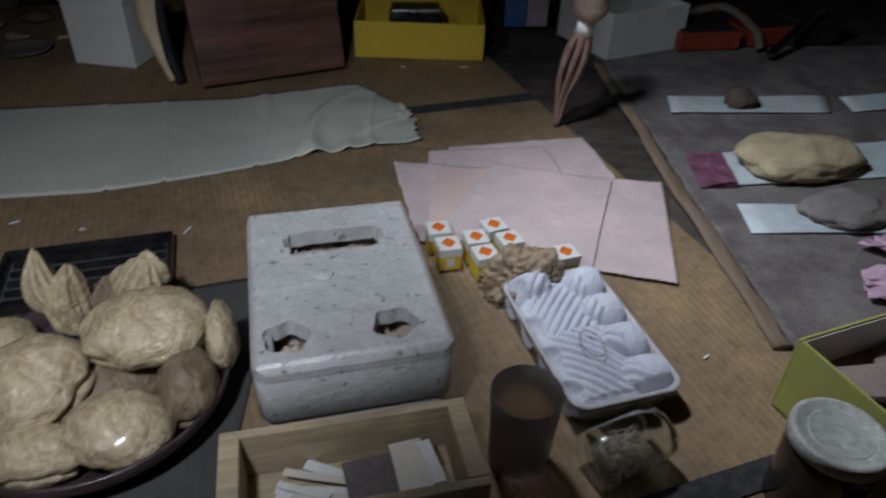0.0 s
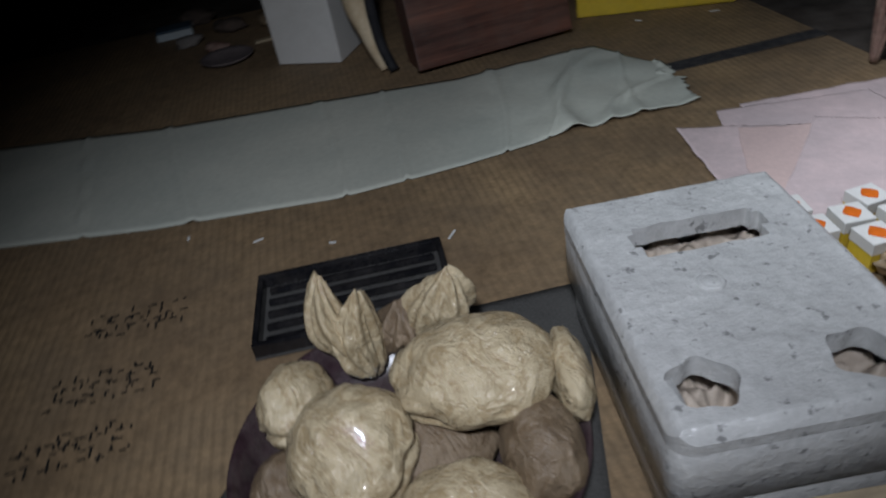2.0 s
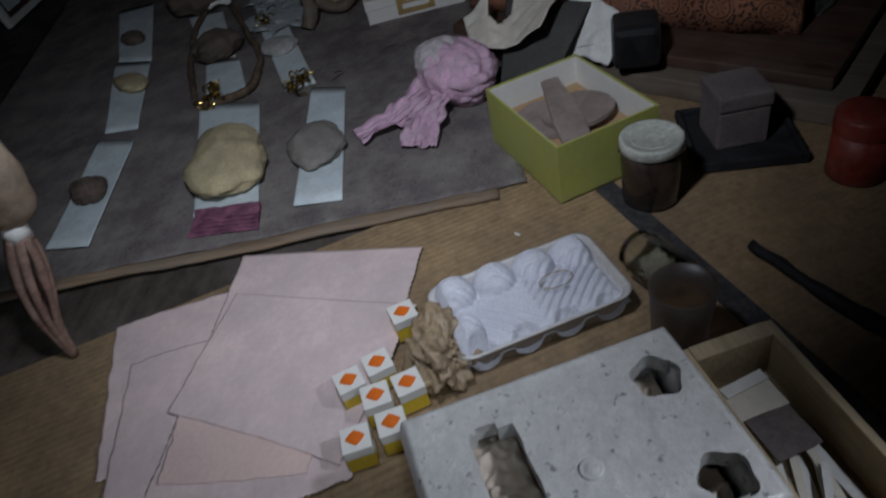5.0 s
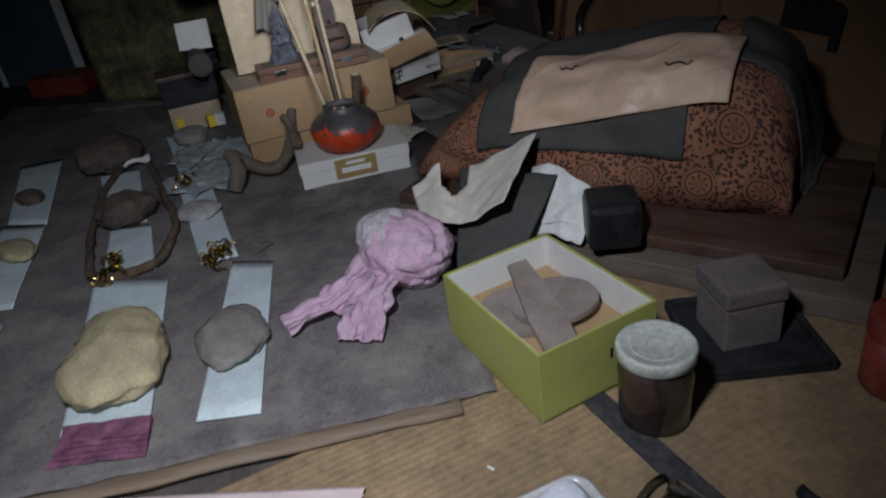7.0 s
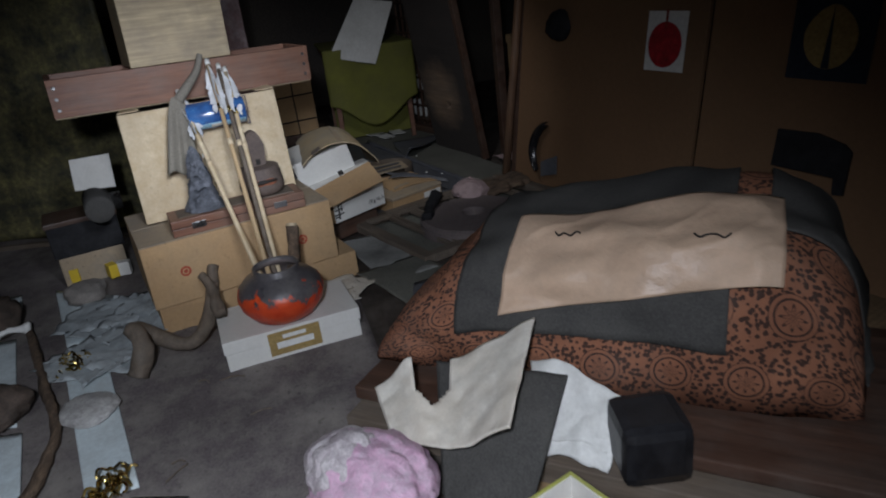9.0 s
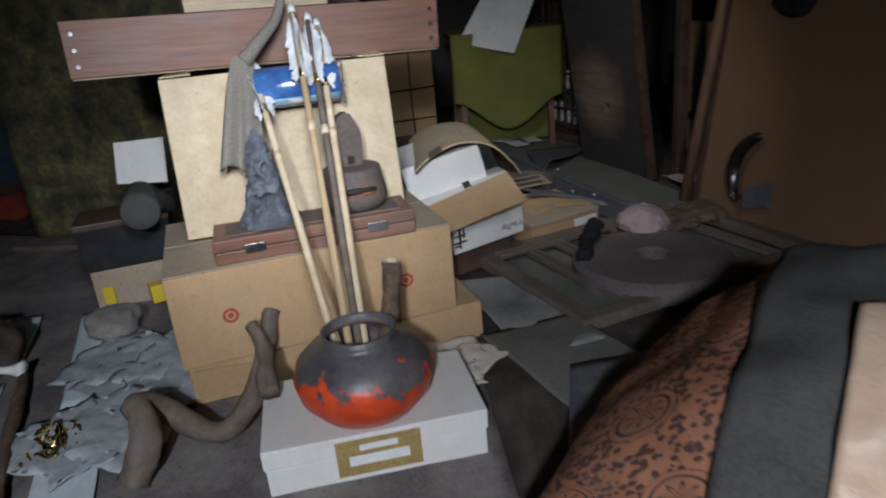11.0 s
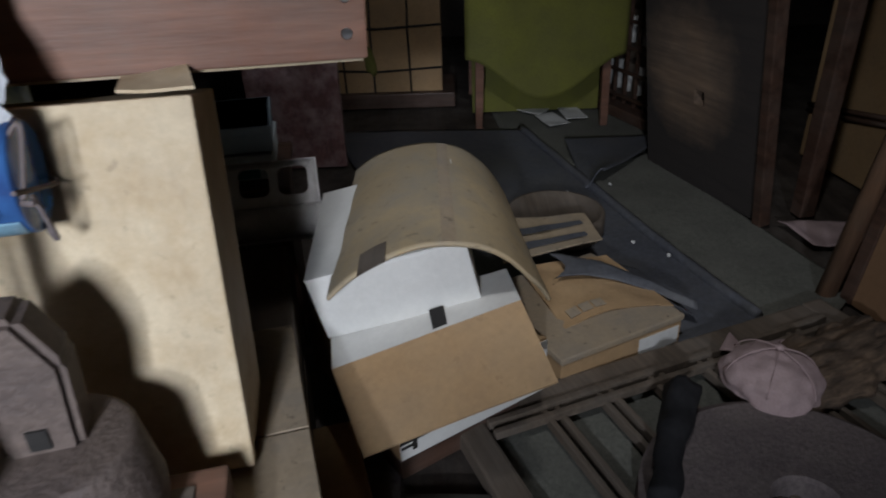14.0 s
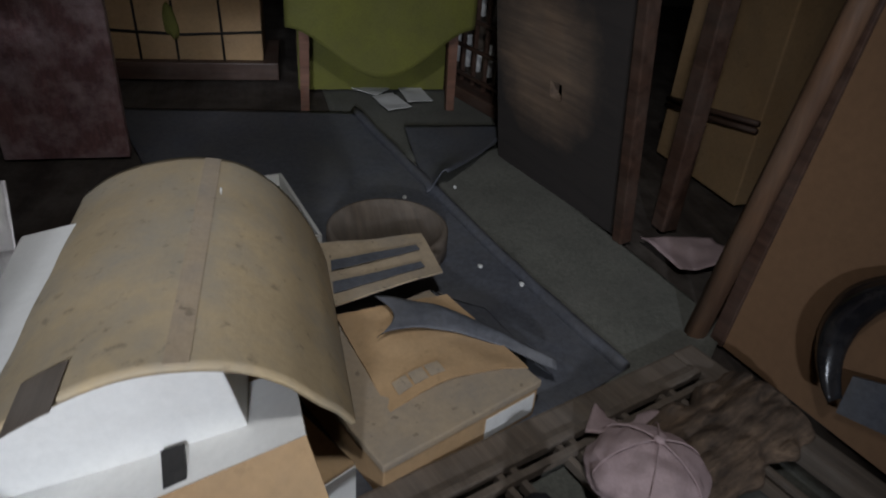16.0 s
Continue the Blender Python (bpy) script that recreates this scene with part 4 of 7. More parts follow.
part("glass_body", bm, M_GLASS, JT, smooth=True)
bm = bmesh.new()
for k in range(90):
    r = random.Random(k)
    c = [Vector((r.uniform(-0.06, 0.03), 0, 0)) + Vector((0, r.uniform(-0.03, 0.03), r.uniform(-0.032, 0.012))) for _ in range(4)]
    bm = tube(curve_points(c, 4), 0.0011, 4, bm)
part("straw_filling", bm, M_PALESTRAW, JT, "tangled dry straw")

# ---- lime shoe box with slates, lidded jar, tray with clay box ----
GB_AT = at(1.155, 0.713, 0.004, 22)
GB = thing("lime_box", GB_AT, "open lime-green card box with white inside, grey slates in it", "card box")
open_carton(GB, 0.375, 0.292, 0.168, M_GREEN, M_WHITECARD, 0.006, "white lining")
for k, (w, h) in enumerate(((0.006, 0.024), (0.012, 0.024), (0.014, 0.024), (0.011, 0.024))):
    part("print_bar", box((0.0008, w, h), (-0.1879, -0.028 - 0.021 * k - (0.012 if k > 1 else 0), 0.092), bevel=0), M_INK, GB, "small black print")
part("inner_base", box((0.355, 0.272, 0.004), (0, 0, 0.083), bevel=0), M_CARD, GB, "brown card bottom")


def slate(name, x, y, z, rz, rx, ry, outline, label, seed):
    """A thin worn slate with an uneven face."""
    bm = prism(outline, -0.006, 0.006, bevel=0.003)
    for v in bm.verts:
        v.co.z += 0.003 * noise.noise(Vector((v.co.x * 14, v.co.y * 14, seed)))
    solo(name, bm, M_SLATE, GB_AT @ at(x, y, z, rz, rx, ry), label, "slate", "slates in the lime box")


def rough_ring(a, b, seed, n=40):
    return [((a + 0.006 * noise.noise(Vector((math.cos(2 * math.pi * k / n), math.sin(2 * math.pi * k / n), seed)))) * math.cos(2 * math.pi * k / n), b * math.sin(2 * math.pi * k / n)) for k in range(n)]


slate("slate_disc", 0.045, 0.030, 0.093, 30, 0, 0, rough_ring(0.100, 0.092, 3), "round grey slate lying on the lime box's card bottom", 1)
slate("slate_disc", 0.010, -0.035, 0.110, 80, 2, 3, rough_ring(0.098, 0.090, 7), "round grey slate lying on another slate", 2)
slate("slate_bar", 0.0, 0.012, 0.128, -18.7, 1, -2, [(-0.175, -0.037), (-0.172, 0.036), (-0.05, 0.040), (0.09, 0.032), (0.165, 0.028), (0.178, -0.022), (0.06, -0.034), (-0.06, -0.041)], "long tapering grey slate lying across the round slates", 3)
JR = thing("lidded_jar", at(0.902, 0.562, 0.002), "dark brown glazed jar with a milky plastic lid", "jar")
part("jar_body", lathe([(0, 0), (0.062, 0), (0.068, 0.006), (0.069, 0.07), (0.071, 0.115), (0.068, 0.150), (0.062, 0.158), (0, 0.158)], 44), M_DKGLASS, JR, smooth=True)
JLID = part("lid", lathe([(0.072, 0.148), (0.074, 0.150), (0.074, 0.171), (0.071, 0.175), (0.064, 0.175), (0.061, 0.171), (0, 0.170)], 44), M_LID, JR, "scuffed milky lid", smooth=True)
part("inner_ring", lathe([(0.045, 0.1705), (0.047, 0.1725), (0.049, 0.1705)], 40), M_LID, JLID, smooth=True)
SQ = at(1.075, 0.292, 0.002, -6)
ST = thing("black_tray", SQ, "square black lacquer tray with raised rim", "tray")
part("plate", box((0.27, 0.27, 0.010), (0, 0, 0.007), bevel=0.003), M_SOOT, ST)
for size, c in (((0.27, 0.014, 0.02), (0, 0.128, 0.02)), ((0.27, 0.014, 0.02), (0, -0.128, 0.02)), ((0.014, 0.242, 0.02), (-0.128, 0, 0.02)), ((0.014, 0.242, 0.02), (0.128, 0, 0.02))):
    part("rim", box(size, c, bevel=0.005), M_SOOT, ST)
CB = thing("clay_box", SQ @ at(0.012, 0.012, 0.012, 8), "grey-plum lidded square clay box standing on the black tray", "clay box")
part("box_body", box((0.128, 0.128, 0.105), (0, 0, 0.053), bevel=0.006), M_GRCLAY, CB)
part("lid", box((0.136, 0.136, 0.042), (0, 0, 0.129), bevel=0.007), M_GRCLAY, CB)
RC = thing("red_canister", at(0.865, 0.095, 0.002), "dark red round canister", "canister")
part("can_body", lathe([(0, 0), (0.062, 0), (0.065, 0.004), (0.065, 0.125), (0, 0.125)], 40), M_RUST, RC, smooth=True)
part("can_lid", lathe([(0.067, 0.122), (0.067, 0.160), (0.062, 0.166), (0, 0.167)], 40), M_RUST, RC, smooth=True)
solo("charred_stick", tube(curve_points([(0.66, 0.41, 0.018), (0.50, 0.335, 0.016), (0.33, 0.235, 0.015), (0.14, 0.13, 0.014)], 6), [0.012] * 6 + [0.016] * 13, 9, rough=0.5), M_SOOT, at(0, 0, 0), "thin charred stick on the tatami", "stick", smooth=True)


# ---- stones on paper strips, on the dark cloth ----
def strip_sheet(corners, seed, layers=1, label="pale blue-white folded paper strip under a stone"):
    for k in range(layers):
        bm = sheet(quad(*corners, 0.010 + 0.004 * k, 0.008, 5, seed + k * 0.3), 24, 12, 0.004)
        solo("paper_strip", bm, M_WPAPER, at(0, 0, 0), label, "paper strip", "paper strips on the cloth", smooth=True)


strip_sheet([(1.102, 2.245), (1.08, 2.103), (1.668, 2.156), (1.719, 2.308)], 1)
strip_sheet([(1.765, 2.30), (1.755, 2.17), (2.36, 2.305), (2.40, 2.48)], 2)
strip_sheet([(2.42, 2.47), (2.36, 2.30), (3.14, 2.525), (3.10, 2.70)], 3)
strip_sheet([(1.13, 1.80), (1.10, 1.60), (1.775, 1.715), (1.86, 1.96)], 4)
strip_sheet([(1.882, 1.94), (1.856, 1.774), (2.195, 1.872), (2.215, 2.02)], 5)
strip_sheet([(2.25, 2.03), (2.24, 1.90), (2.828, 2.085), (2.816, 2.25)], 6)
strip_sheet([(2.88, 2.215), (2.91, 2.09), (3.24, 2.19), (3.214, 2.361)], 11)
strip_sheet([(1.105, 1.499), (1.097, 1.358), (1.773, 1.398), (1.815, 1.527)], 7)
strip_sheet([(1.833, 1.627), (1.849, 1.515), (2.507, 1.719), (2.512, 1.845)], 8)
strip_sheet([(2.66, 1.875), (2.68, 1.74), (3.05, 1.80), (3.22, 2.06)], 9)
strip_sheet([(2.52, 1.80), (2.56, 1.60), (2.80, 1.66), (2.76, 1.84)], 10)
for k in range(5):
    c = [(1.045 + 0.012 * k, 1.80 - 0.01 * k), (1.03 + 0.012 * k, 1.59), (1.14, 1.60), (1.15, 1.80)]
    solo("striped_paper", sheet(quad(*c, 0.006 + 0.004 * k, 0.010, 30, k), 22, 10, 0.002), M_LEAD, at(0, 0, 0), "folded plum-striped paper under the strip", "paper", "striped papers on the cloth")

STONES = [("agate", 1.345, 2.19, 0.045, (0.062, 0.055, 0.042), 31, M_STONE3, "small dark rough stone on a paper strip"),
          ("sandstone_slab", 1.375, 1.735, 0.055, (0.205, 0.128, 0.052), 32, M_STONE1, "flat ridged yellow sandstone slab on a paper strip"),
          ("flat_stone", 1.385, 1.455, 0.042, (0.135, 0.092, 0.036), 33, M_STONE2, "flat grey-brown stone on a paper strip"),
          ("round_stone", 2.215, 1.705, 0.032, (0.078, 0.080, 0.024), 34, M_STONE4, "round pale veined stone on a paper strip"),
          ("rock", 2.27, 1.965, 0.062, (0.118, 0.10, 0.060), 35, M_STONE3, "dark brown rough rock on a paper strip"),
          ("rock", 2.90, 2.22, 0.080, (0.16, 0.13, 0.085), 36, M_STONE3, "large dark crumbly rock"),
          ("flat_stone", 3.06, 1.90, 0.050, (0.085, 0.075, 0.045), 37, M_STONE2, "grey rounded stone on torn paper"),
          ("flat_stone", 2.13, 2.31, 0.036, (0.11, 0.06, 0.026), 38, M_STONE1, "thin ochre stone on a paper strip"),
          ("agate", 2.62, 2.46, 0.040, (0.06, 0.05, 0.035), 39, M_STONE3, "small dark stone on a paper strip")]
for nm, x, y, z, r, seed, m_, lab in STONES:
    sh = None
    if nm == "sandstone_slab":
        sh = lambda co: Vector((co.x, co.y, co.z + 0.010 * max(0, math.cos(3 * math.atan2(co.y, co.x))) * (co.z > 0)))
    bm = blob(r, 0.22, 1.6, 4, seed, 0.05 if m_ is not M_STONE3 else 0.14, flat=-r[2] * 0.7, shape=sh)
    solo(nm, bm, m_, at(x, y, z - 0.004, 17 if seed in (32, 33) else 20 * seed), lab, "stone", "stones on paper strips", smooth=True)
LF = [(2.84, 2.04, 0.026), (2.55, 1.925, 0.03), (2.33, 1.84, 0.026), (2.17, 1.775, 0.026), (2.02, 1.76, 0.024), (1.88, 1.765, 0.03), (1.83, 1.85, 0.026), (1.815, 1.945, 0.024)]
solo("vine", tube(curve_points(LF, 7), 0.014, 8, rough=0.6), M_BARK, at(0, 0, 0), "thin twisted brown vine lying round a rock", "vine", smooth=True)
solo("vine", tube(curve_points([(2.82, 2.15, 0.03), (2.66, 2.155, 0.03), (2.50, 2.137, 0.028), (2.14, 2.06, 0.03), (1.85, 1.97, 0.026)], 7), 0.013, 8, rough=0.6), M_BARK, at(0, 0, 0), "thin twisted brown vine lying round a rock", "vine", smooth=True)
solo("bone", tube(curve_points([(2.817, 2.140, 0.045), (2.822, 2.105, 0.050), (2.828, 2.065, 0.048), (2.832, 2.028, 0.042)], 5), [0.016, 0.022, 0.019, 0.014, 0.012, 0.011, 0.010, 0.010, 0.010, 0.011, 0.012, 0.014, 0.018, 0.022, 0.022, 0.015], 10, rough=0.4), M_PAPER, at(0, 0, 0), "small bleached bone beside the rock", "bone", smooth=True)


def foil(x, y, seed, label):
    bm = bmesh.new()
    r = random.Random(seed)
    for k in range(26):
        a = r.uniform(0, 6.28)
        c = Vector((r.uniform(-0.06, 0.06), r.uniform(-0.04, 0.04), r.uniform(0.0, 0.03)))
        pts = [c + Vector((0.025 * math.cos(a + 0.5 * j), 0.02 * math.sin(a + 0.6 * j), 0.006 * math.sin(2.0 * j + k))) for j in range(6)]
        bm = tube(curve_points(pts, 3), 0.0032, 5, bm)
    return solo("foil_shavings", bm, M_GOLD, at(x, y, 0.022), label, "foil", kind="stuff")


foil(2.50, 1.80, 1, "tangled gold and silver foil shavings")
foil(1.84, 1.57, 2, "tangled gold foil shavings at the strip's end")
foil(1.86, 1.90, 3, "tangled foil shavings at the strip's end")


def torn_scrap(x, y, s_, a, seed, material, label, group):
    """A soft torn scrap, buckled and with an uneven outline."""
    r = random.Random(seed)
    w, d = s_ * r.uniform(0.8, 1.3), s_ * r.uniform(0.7, 1.1)

    def f(u, v):
        p = Vector(((u - 0.5) * w * (1 + 0.35 * noise.noise(Vector((v * 3, seed, 0)))), (v - 0.5) * d * (1 + 0.35 * noise.noise(Vector((u * 3, 0, seed)))), 0))
        q = Vector((p.x * 17, p.y * 17, seed * 0.37))
        p.z = 0.08 * s_ * abs(noise.noise(q)) + 0.03 * s_ * noise.noise(q * 2.8)
        return p
    solo("paper_scrap", sheet(f, 14, 12, 0.0012), material, at(x, y, 0.014 + 0.0009 * (seed % 30), a), label, "paper scrap", group, smooth=True)


for k in range(9):
    r = random.Random(100 + k)
    torn_scrap(r.uniform(2.46, 2.88), r.uniform(1.58, 1.82), r.uniform(0.13, 0.27), r.uniform(0, 360), 100 + k, M_TISSUE, "torn pale blue paper scrap heaped beside the carton", "torn paper beside the carton")
for k, (x, y) in enumerate([(2.66, 1.075), (2.70, 1.02), (2.655, 0.985), (2.62, 1.01), (2.73, 0.955), (2.67, 0.93), (2.60, 0.96), (2.58, 1.035)]):
    torn_scrap(x, y, 0.10 + 0.02 * (k % 3), 47 * k, 160 + k, M_HIDE, "crumpled grey-white paper beside the gift box", "crumpled paper by the gift box")

# ---- pink plastic bag ----
BG = thing("pink_plastic_bag", at(1.52, 1.06, 0.004), "crumpled pink plastic bag round a pale bundle", "plastic bag")
LUMP = part("film_wrap", blob((0.150, 0.120, 0.105), 0.16, 1.6, 6, 51, 0.05, flat=-0.085, crinkle=0.03), M_BAGPINK, BG, smooth=True)
LUMP.matrix_basis = at(0.05, -0.07, 0.09, 40)
KNOT = part("netting_top", blob((0.098, 0.092, 0.080), 0.16, 1.5, 6, 52, 0.04, crinkle=0.03), M_NETTING, BG, "pale knotted netting", smooth=True)
KNOT.matrix_basis = at(0.078, -0.028, 0.122, 30)


def tail(a, b, w0, w1, seed):
    a, b = Vector(a), Vector(b)
    n = (b - a).cross(Vector((0, 0, 1))).normalized()

    def f(u, v):
        w = w0 + (w1 - w0) * u ** 0.7
        p = a.lerp(b, u) + n * (v - 0.5) * w
        q = Vector((u * 3.2 + seed, v * 5.0, seed))
        p.z += 0.026 * abs(noise.noise(q)) + 0.016 * noise.noise(Vector((u * 2 + seed, v * 7, 2 * seed))) + 0.02
        p += n * 0.02 * noise.noise(q * 1.7)
        return p
    return f


part("handle", sheet(tail((0.0, -0.02, 0.05), (-0.12, 0.27, 0.0), 0.09, 0.10, 3), 30, 26, 0.002), M_BAGPINK, BG, smooth=True)
part("handle", sheet(tail((-0.05, 0.02, 0.05), (-0.24, 0.08, 0.0), 0.10, 0.12, 8), 30, 26, 0.002), M_BAGPINK, BG, smooth=True)
part("gathered_film", sheet(tail((0.02, 0.0, 0.07), (-0.12, 0.14, 0.01), 0.13, 0.17, 5), 30, 26, 0.002), M_BAGPINK, BG, smooth=True)

# ---- boards, quilt bundle and what lies on it ----
QA = 53.0
QM = at(2.00, 0.25, 0.0, QA)
PB = thing("plank_platform", QM @ at(-0.06, 0.30, 0, -3), "low platform of dark red-brown boards under the bundle", "boards")
part("top_board", box((1.25, 0.62, 0.036), (-0.02, -0.08, 0.077), bevel=0.005), M_DARKWOOD, PB)
part("lower_board", box((1.30, 0.60, 0.056), (-0.06, 0.0, 0.030), bevel=0.004), M_OLDWOOD, PB, "pale sawn board")


def quilt_height(X):
    e = abs(X) / (0.56 if X < 0 else 0.555)
    k = 0.430 - 0.160 * (X + 0.5)
    if X > 0.22:
        k *= 1 - 0.42 * min(1, (X - 0.22) / 0.33) ** 1.4
    return k * max(0.0, 1 - e ** 6) ** 0.5


def quilt_at(X, a, off=0.0):
    """A place on the bundle: X along it, a from the front foot (0) over the top to the back (180)."""
    c, s = math.cos(radians(a)), math.sin(radians(a))
    h = quilt_height(X)
    y = 0.365 * math.copysign(abs(c) ** 0.55, c) * (0.82 + 0.18 * max(0, 1 - (abs(X) / 0.70) ** 6))
    y *= 1.0 if c > 0 else 0.45
    z = 0.098 + h * abs(s) ** 0.5
    q = Vector((X * 3.1, y * 4, z * 4))
    n = Vector((0.15 * X, y * 1.6, max(z - 0.2, 0.02) * 1.7)).normalized()
    return Vector((X, y, z)) + n * (off + 0.040 * noise.noise(q) + 0.020 * noise.noise(q * 2.7) + 0.008 * noise.noise(q * 6.5) * min(1.0, 2.5 * abs(X) ** 1.5))


def over(x0, x1, a0, a1, off, skew=0.0, wave=0.0, seed=0.0, fade=0.0):
    def f(u, v):
        X = x0 + (x1 - x0) * u
        a = a0 + (a1 - a0) * v + skew * (u - 0.5) * (1 - fade * v)
        return quilt_at(X, a, off + wave * (0.5 + 0.5 * noise.noise(Vector((X * 7 + seed, a * 0.09, seed)))) + 0.22 * wave * (1 - abs(noise.noise(Vector((X * 6, a * 0.05 + seed, 3))))) ** 10)
    return f


ARC = [0.0]
for k in range(1, 71):
    ARC.append(ARC[-1] + (quilt_at(-0.2, 180 * k / 70) - quilt_at(-0.2, 180 * (k - 1) / 70)).length)
solo("printed_quilt", sheet(over(-0.556, 0.551, 0, 180, 0.0), 100, 70, 0.006, uv=lambda u, v: (u * 1.11, ARC[round(v * 70)])), M_QUILT, QM, "lump wrapped in a rust cotton quilt printed with black rosettes", "quilt", smooth=True)
solo("felt_cloth", sheet(over(-0.29, 0.31, 9, 120, 0.010, 3, 0.006), 50, 50, 0.004), M_FELT, QM, "charcoal felt cloth laid over the quilt bundle", "cloth", smooth=True)
KP = thing("kraft_sheet", QM, "creased brown kraft paper sheet laid over the bundle, tied with string", "paper sheet")
part("paper", sheet(over(-0.385, 0.195, 24, 80, 0.020, -13, 0.022, 5, 0.9), 70, 44, 0.002), M_KRAFT, KP, smooth=True)
for x, a, l in ((0.06, 62, 0.06), (-0.25, 52, 0.07)):
    pts = [quilt_at(x + l * (k / 6 - 0.5), a + 3.0 * noise.noise(Vector((k * 0.6, x * 9, 0))) + (2.5 if k == 6 else 0), 0.042) for k in range(7)]
    part("string", tube(curve_points(pts, 3), 0.0022, 6), M_INK, KP, "dark knotted string", smooth=True)
solo("grey_wrap", sheet(over(-0.58, -0.36, 62, 150, 0.012, 0, 0.006), 24, 40, 0.004), M_FELT, QM, "grey cloth folded over the end of the bundle", "cloth", smooth=True)

# hide piece, folded cloth and black block between the bag and the bundle


def felt_fold(u, v):
    """Folded felt hanging from the bundle's foot over the low boards to the floor."""
    a, b, c, d = Vector((1.80, 0.80, 0.20)), Vector((1.60, 0.56, 0.22)), Vector((1.330, 0.785, 0.022)), Vector((1.475, 0.875, 0.022))
    p = (a * (1 - u) + b * u) * (1 - v) + (d * (1 - u) + c * u) * v
    p.z += 0.020 * math.sin(u * 3.1) * math.sin(v * 3.1) + 0.008 * noise.noise(Vector((u * 4, v * 5, 1)))
    return p


FF = thing("folded_felt", at(0, 0, 0), "dark grey folded felt under the pale hide", "cloth")
part("upper_fold", sheet(felt_fold, 24, 34, 0.008), M_FELT, FF, smooth=True)
part("lower_fold", sheet(lambda u, v: felt_fold(0.1 + 0.8 * u, 0.04 + 0.8 * v) + Vector((0.03, 0.012, -0.016 * (1 - v))), 20, 26, 0.008), M_FELT, FF, smooth=True)


def hide(u, v):
    a, b, c, d = Vector((1.800, 0.950, 0.150)), Vector((1.640, 0.935, 0.085)), Vector((1.455, 0.735, 0.215)), Vector((1.715, 0.585, 0.285))
    p = (a * (1 - v) + d * v) * (1 - u) + (b * (1 - v) + c * v) * u
    p.z += 0.012 + 0.014 * math.sin(v * 7.5 + 0.4) * (0.6 + 0.4 * u) + 0.006 * noise.noise(Vector((u * 6, v * 8, 0))) + 0.035 * math.exp(-((v - 0.24) / 0.10) ** 2) * (1 - u)
    return p


solo("pale_hide", sheet(hide, 40, 44, 0.004, keep=lambda u, v: not (u < 0.56 - 0.2 * abs(v - 0.36) / 0.12 and abs(v - 0.36) < 0.12)), M_HIDE, at(0, 0, 0), "stiff stained off-white hide piece with a notch, propped on dark cloth", "hide", smooth=True)


def draped(u, v):
    """A folded cloth hanging from the bundle's foot down to the boards."""
    a, b, c, d = Vector((1.692, 0.608, 0.215)), Vector((1.510, 0.478, 0.205)), Vector((1.464, 0.538, 0.120)), Vector((1.570, 0.650, 0.118))
    p = (a * (1 - u) + b * u) * (1 - v) + (d * (1 - u) + c * u) * v
    p.z += 0.022 * math.sin(u * 3.1) * (1 - v) + 0.010 * math.sin(u * 6 + v * 4) + 0.006 * noise.noise(Vector((u * 7, v * 5, 2)))
    p.x += 0.012 * noise.noise(Vector((u * 4, v * 4, 9)))
    return p


WC = thing("folded_white_cloth", at(0, 0, 0), "folded white cloth draped beside the black block", "cloth")
part("upper_layer", sheet(draped, 36, 26, 0.004), M_PAPER, WC, smooth=True)
part("lower_layer", sheet(lambda u, v: draped(0.1 + 0.95 * u, 0.25 + 0.86 * v) + Vector((-0.006, 0.006, -0.020)), 30, 20, 0.006), M_PAPER, WC, "cream under layer", smooth=True)
solo("black_block", box((0.134, 0.134, 0.125), (0, 0, 0.0625), bevel=0.022), M_BLOCK, at(1.43, 0.468, 0.097, -10), "glossy black rounded cube-shaped block on the boards", "block", smooth=False)
solo("amber_wedge", box((0.12, 0.05, 0.012), (0, 0, 0.006), bevel=0.003), M_OCHRE, at(1.44, 0.72, 0.012, 110), "small amber-yellow wooden slip", "wood slip")

# ---- pot with arrows on a flat gift box ----
PX = at(2.442, 1.152, 0.002, -81.5)
GBX = thing("gift_box", PX, "flat white gift box with dark gold label under the pot", "gift box")
part("lower_box", box((0.405, 0.235, 0.060), (0, 0, 0.030), bevel=0.003), M_WHITECARD, GBX)
part("lid", box((0.412, 0.242, 0.040), (0, 0, 0.081), bevel=0.003), M_WHITECARD, GBX)
GLAB = part("label_patch", box((0.155, 0.0015, 0.074), (-0.0, -0.1222, 0.055), bevel=0), M_OCHRE, GBX, "dark gold label")
for k, w in enumerate((0.07, 0.11)):
    part("label_bar", box((w, 0.001, 0.012 + 0.008 * k), (0.0, -0.1236, 0.075 - 0.026 * k), bevel=0), M_PAPER, GLAB)


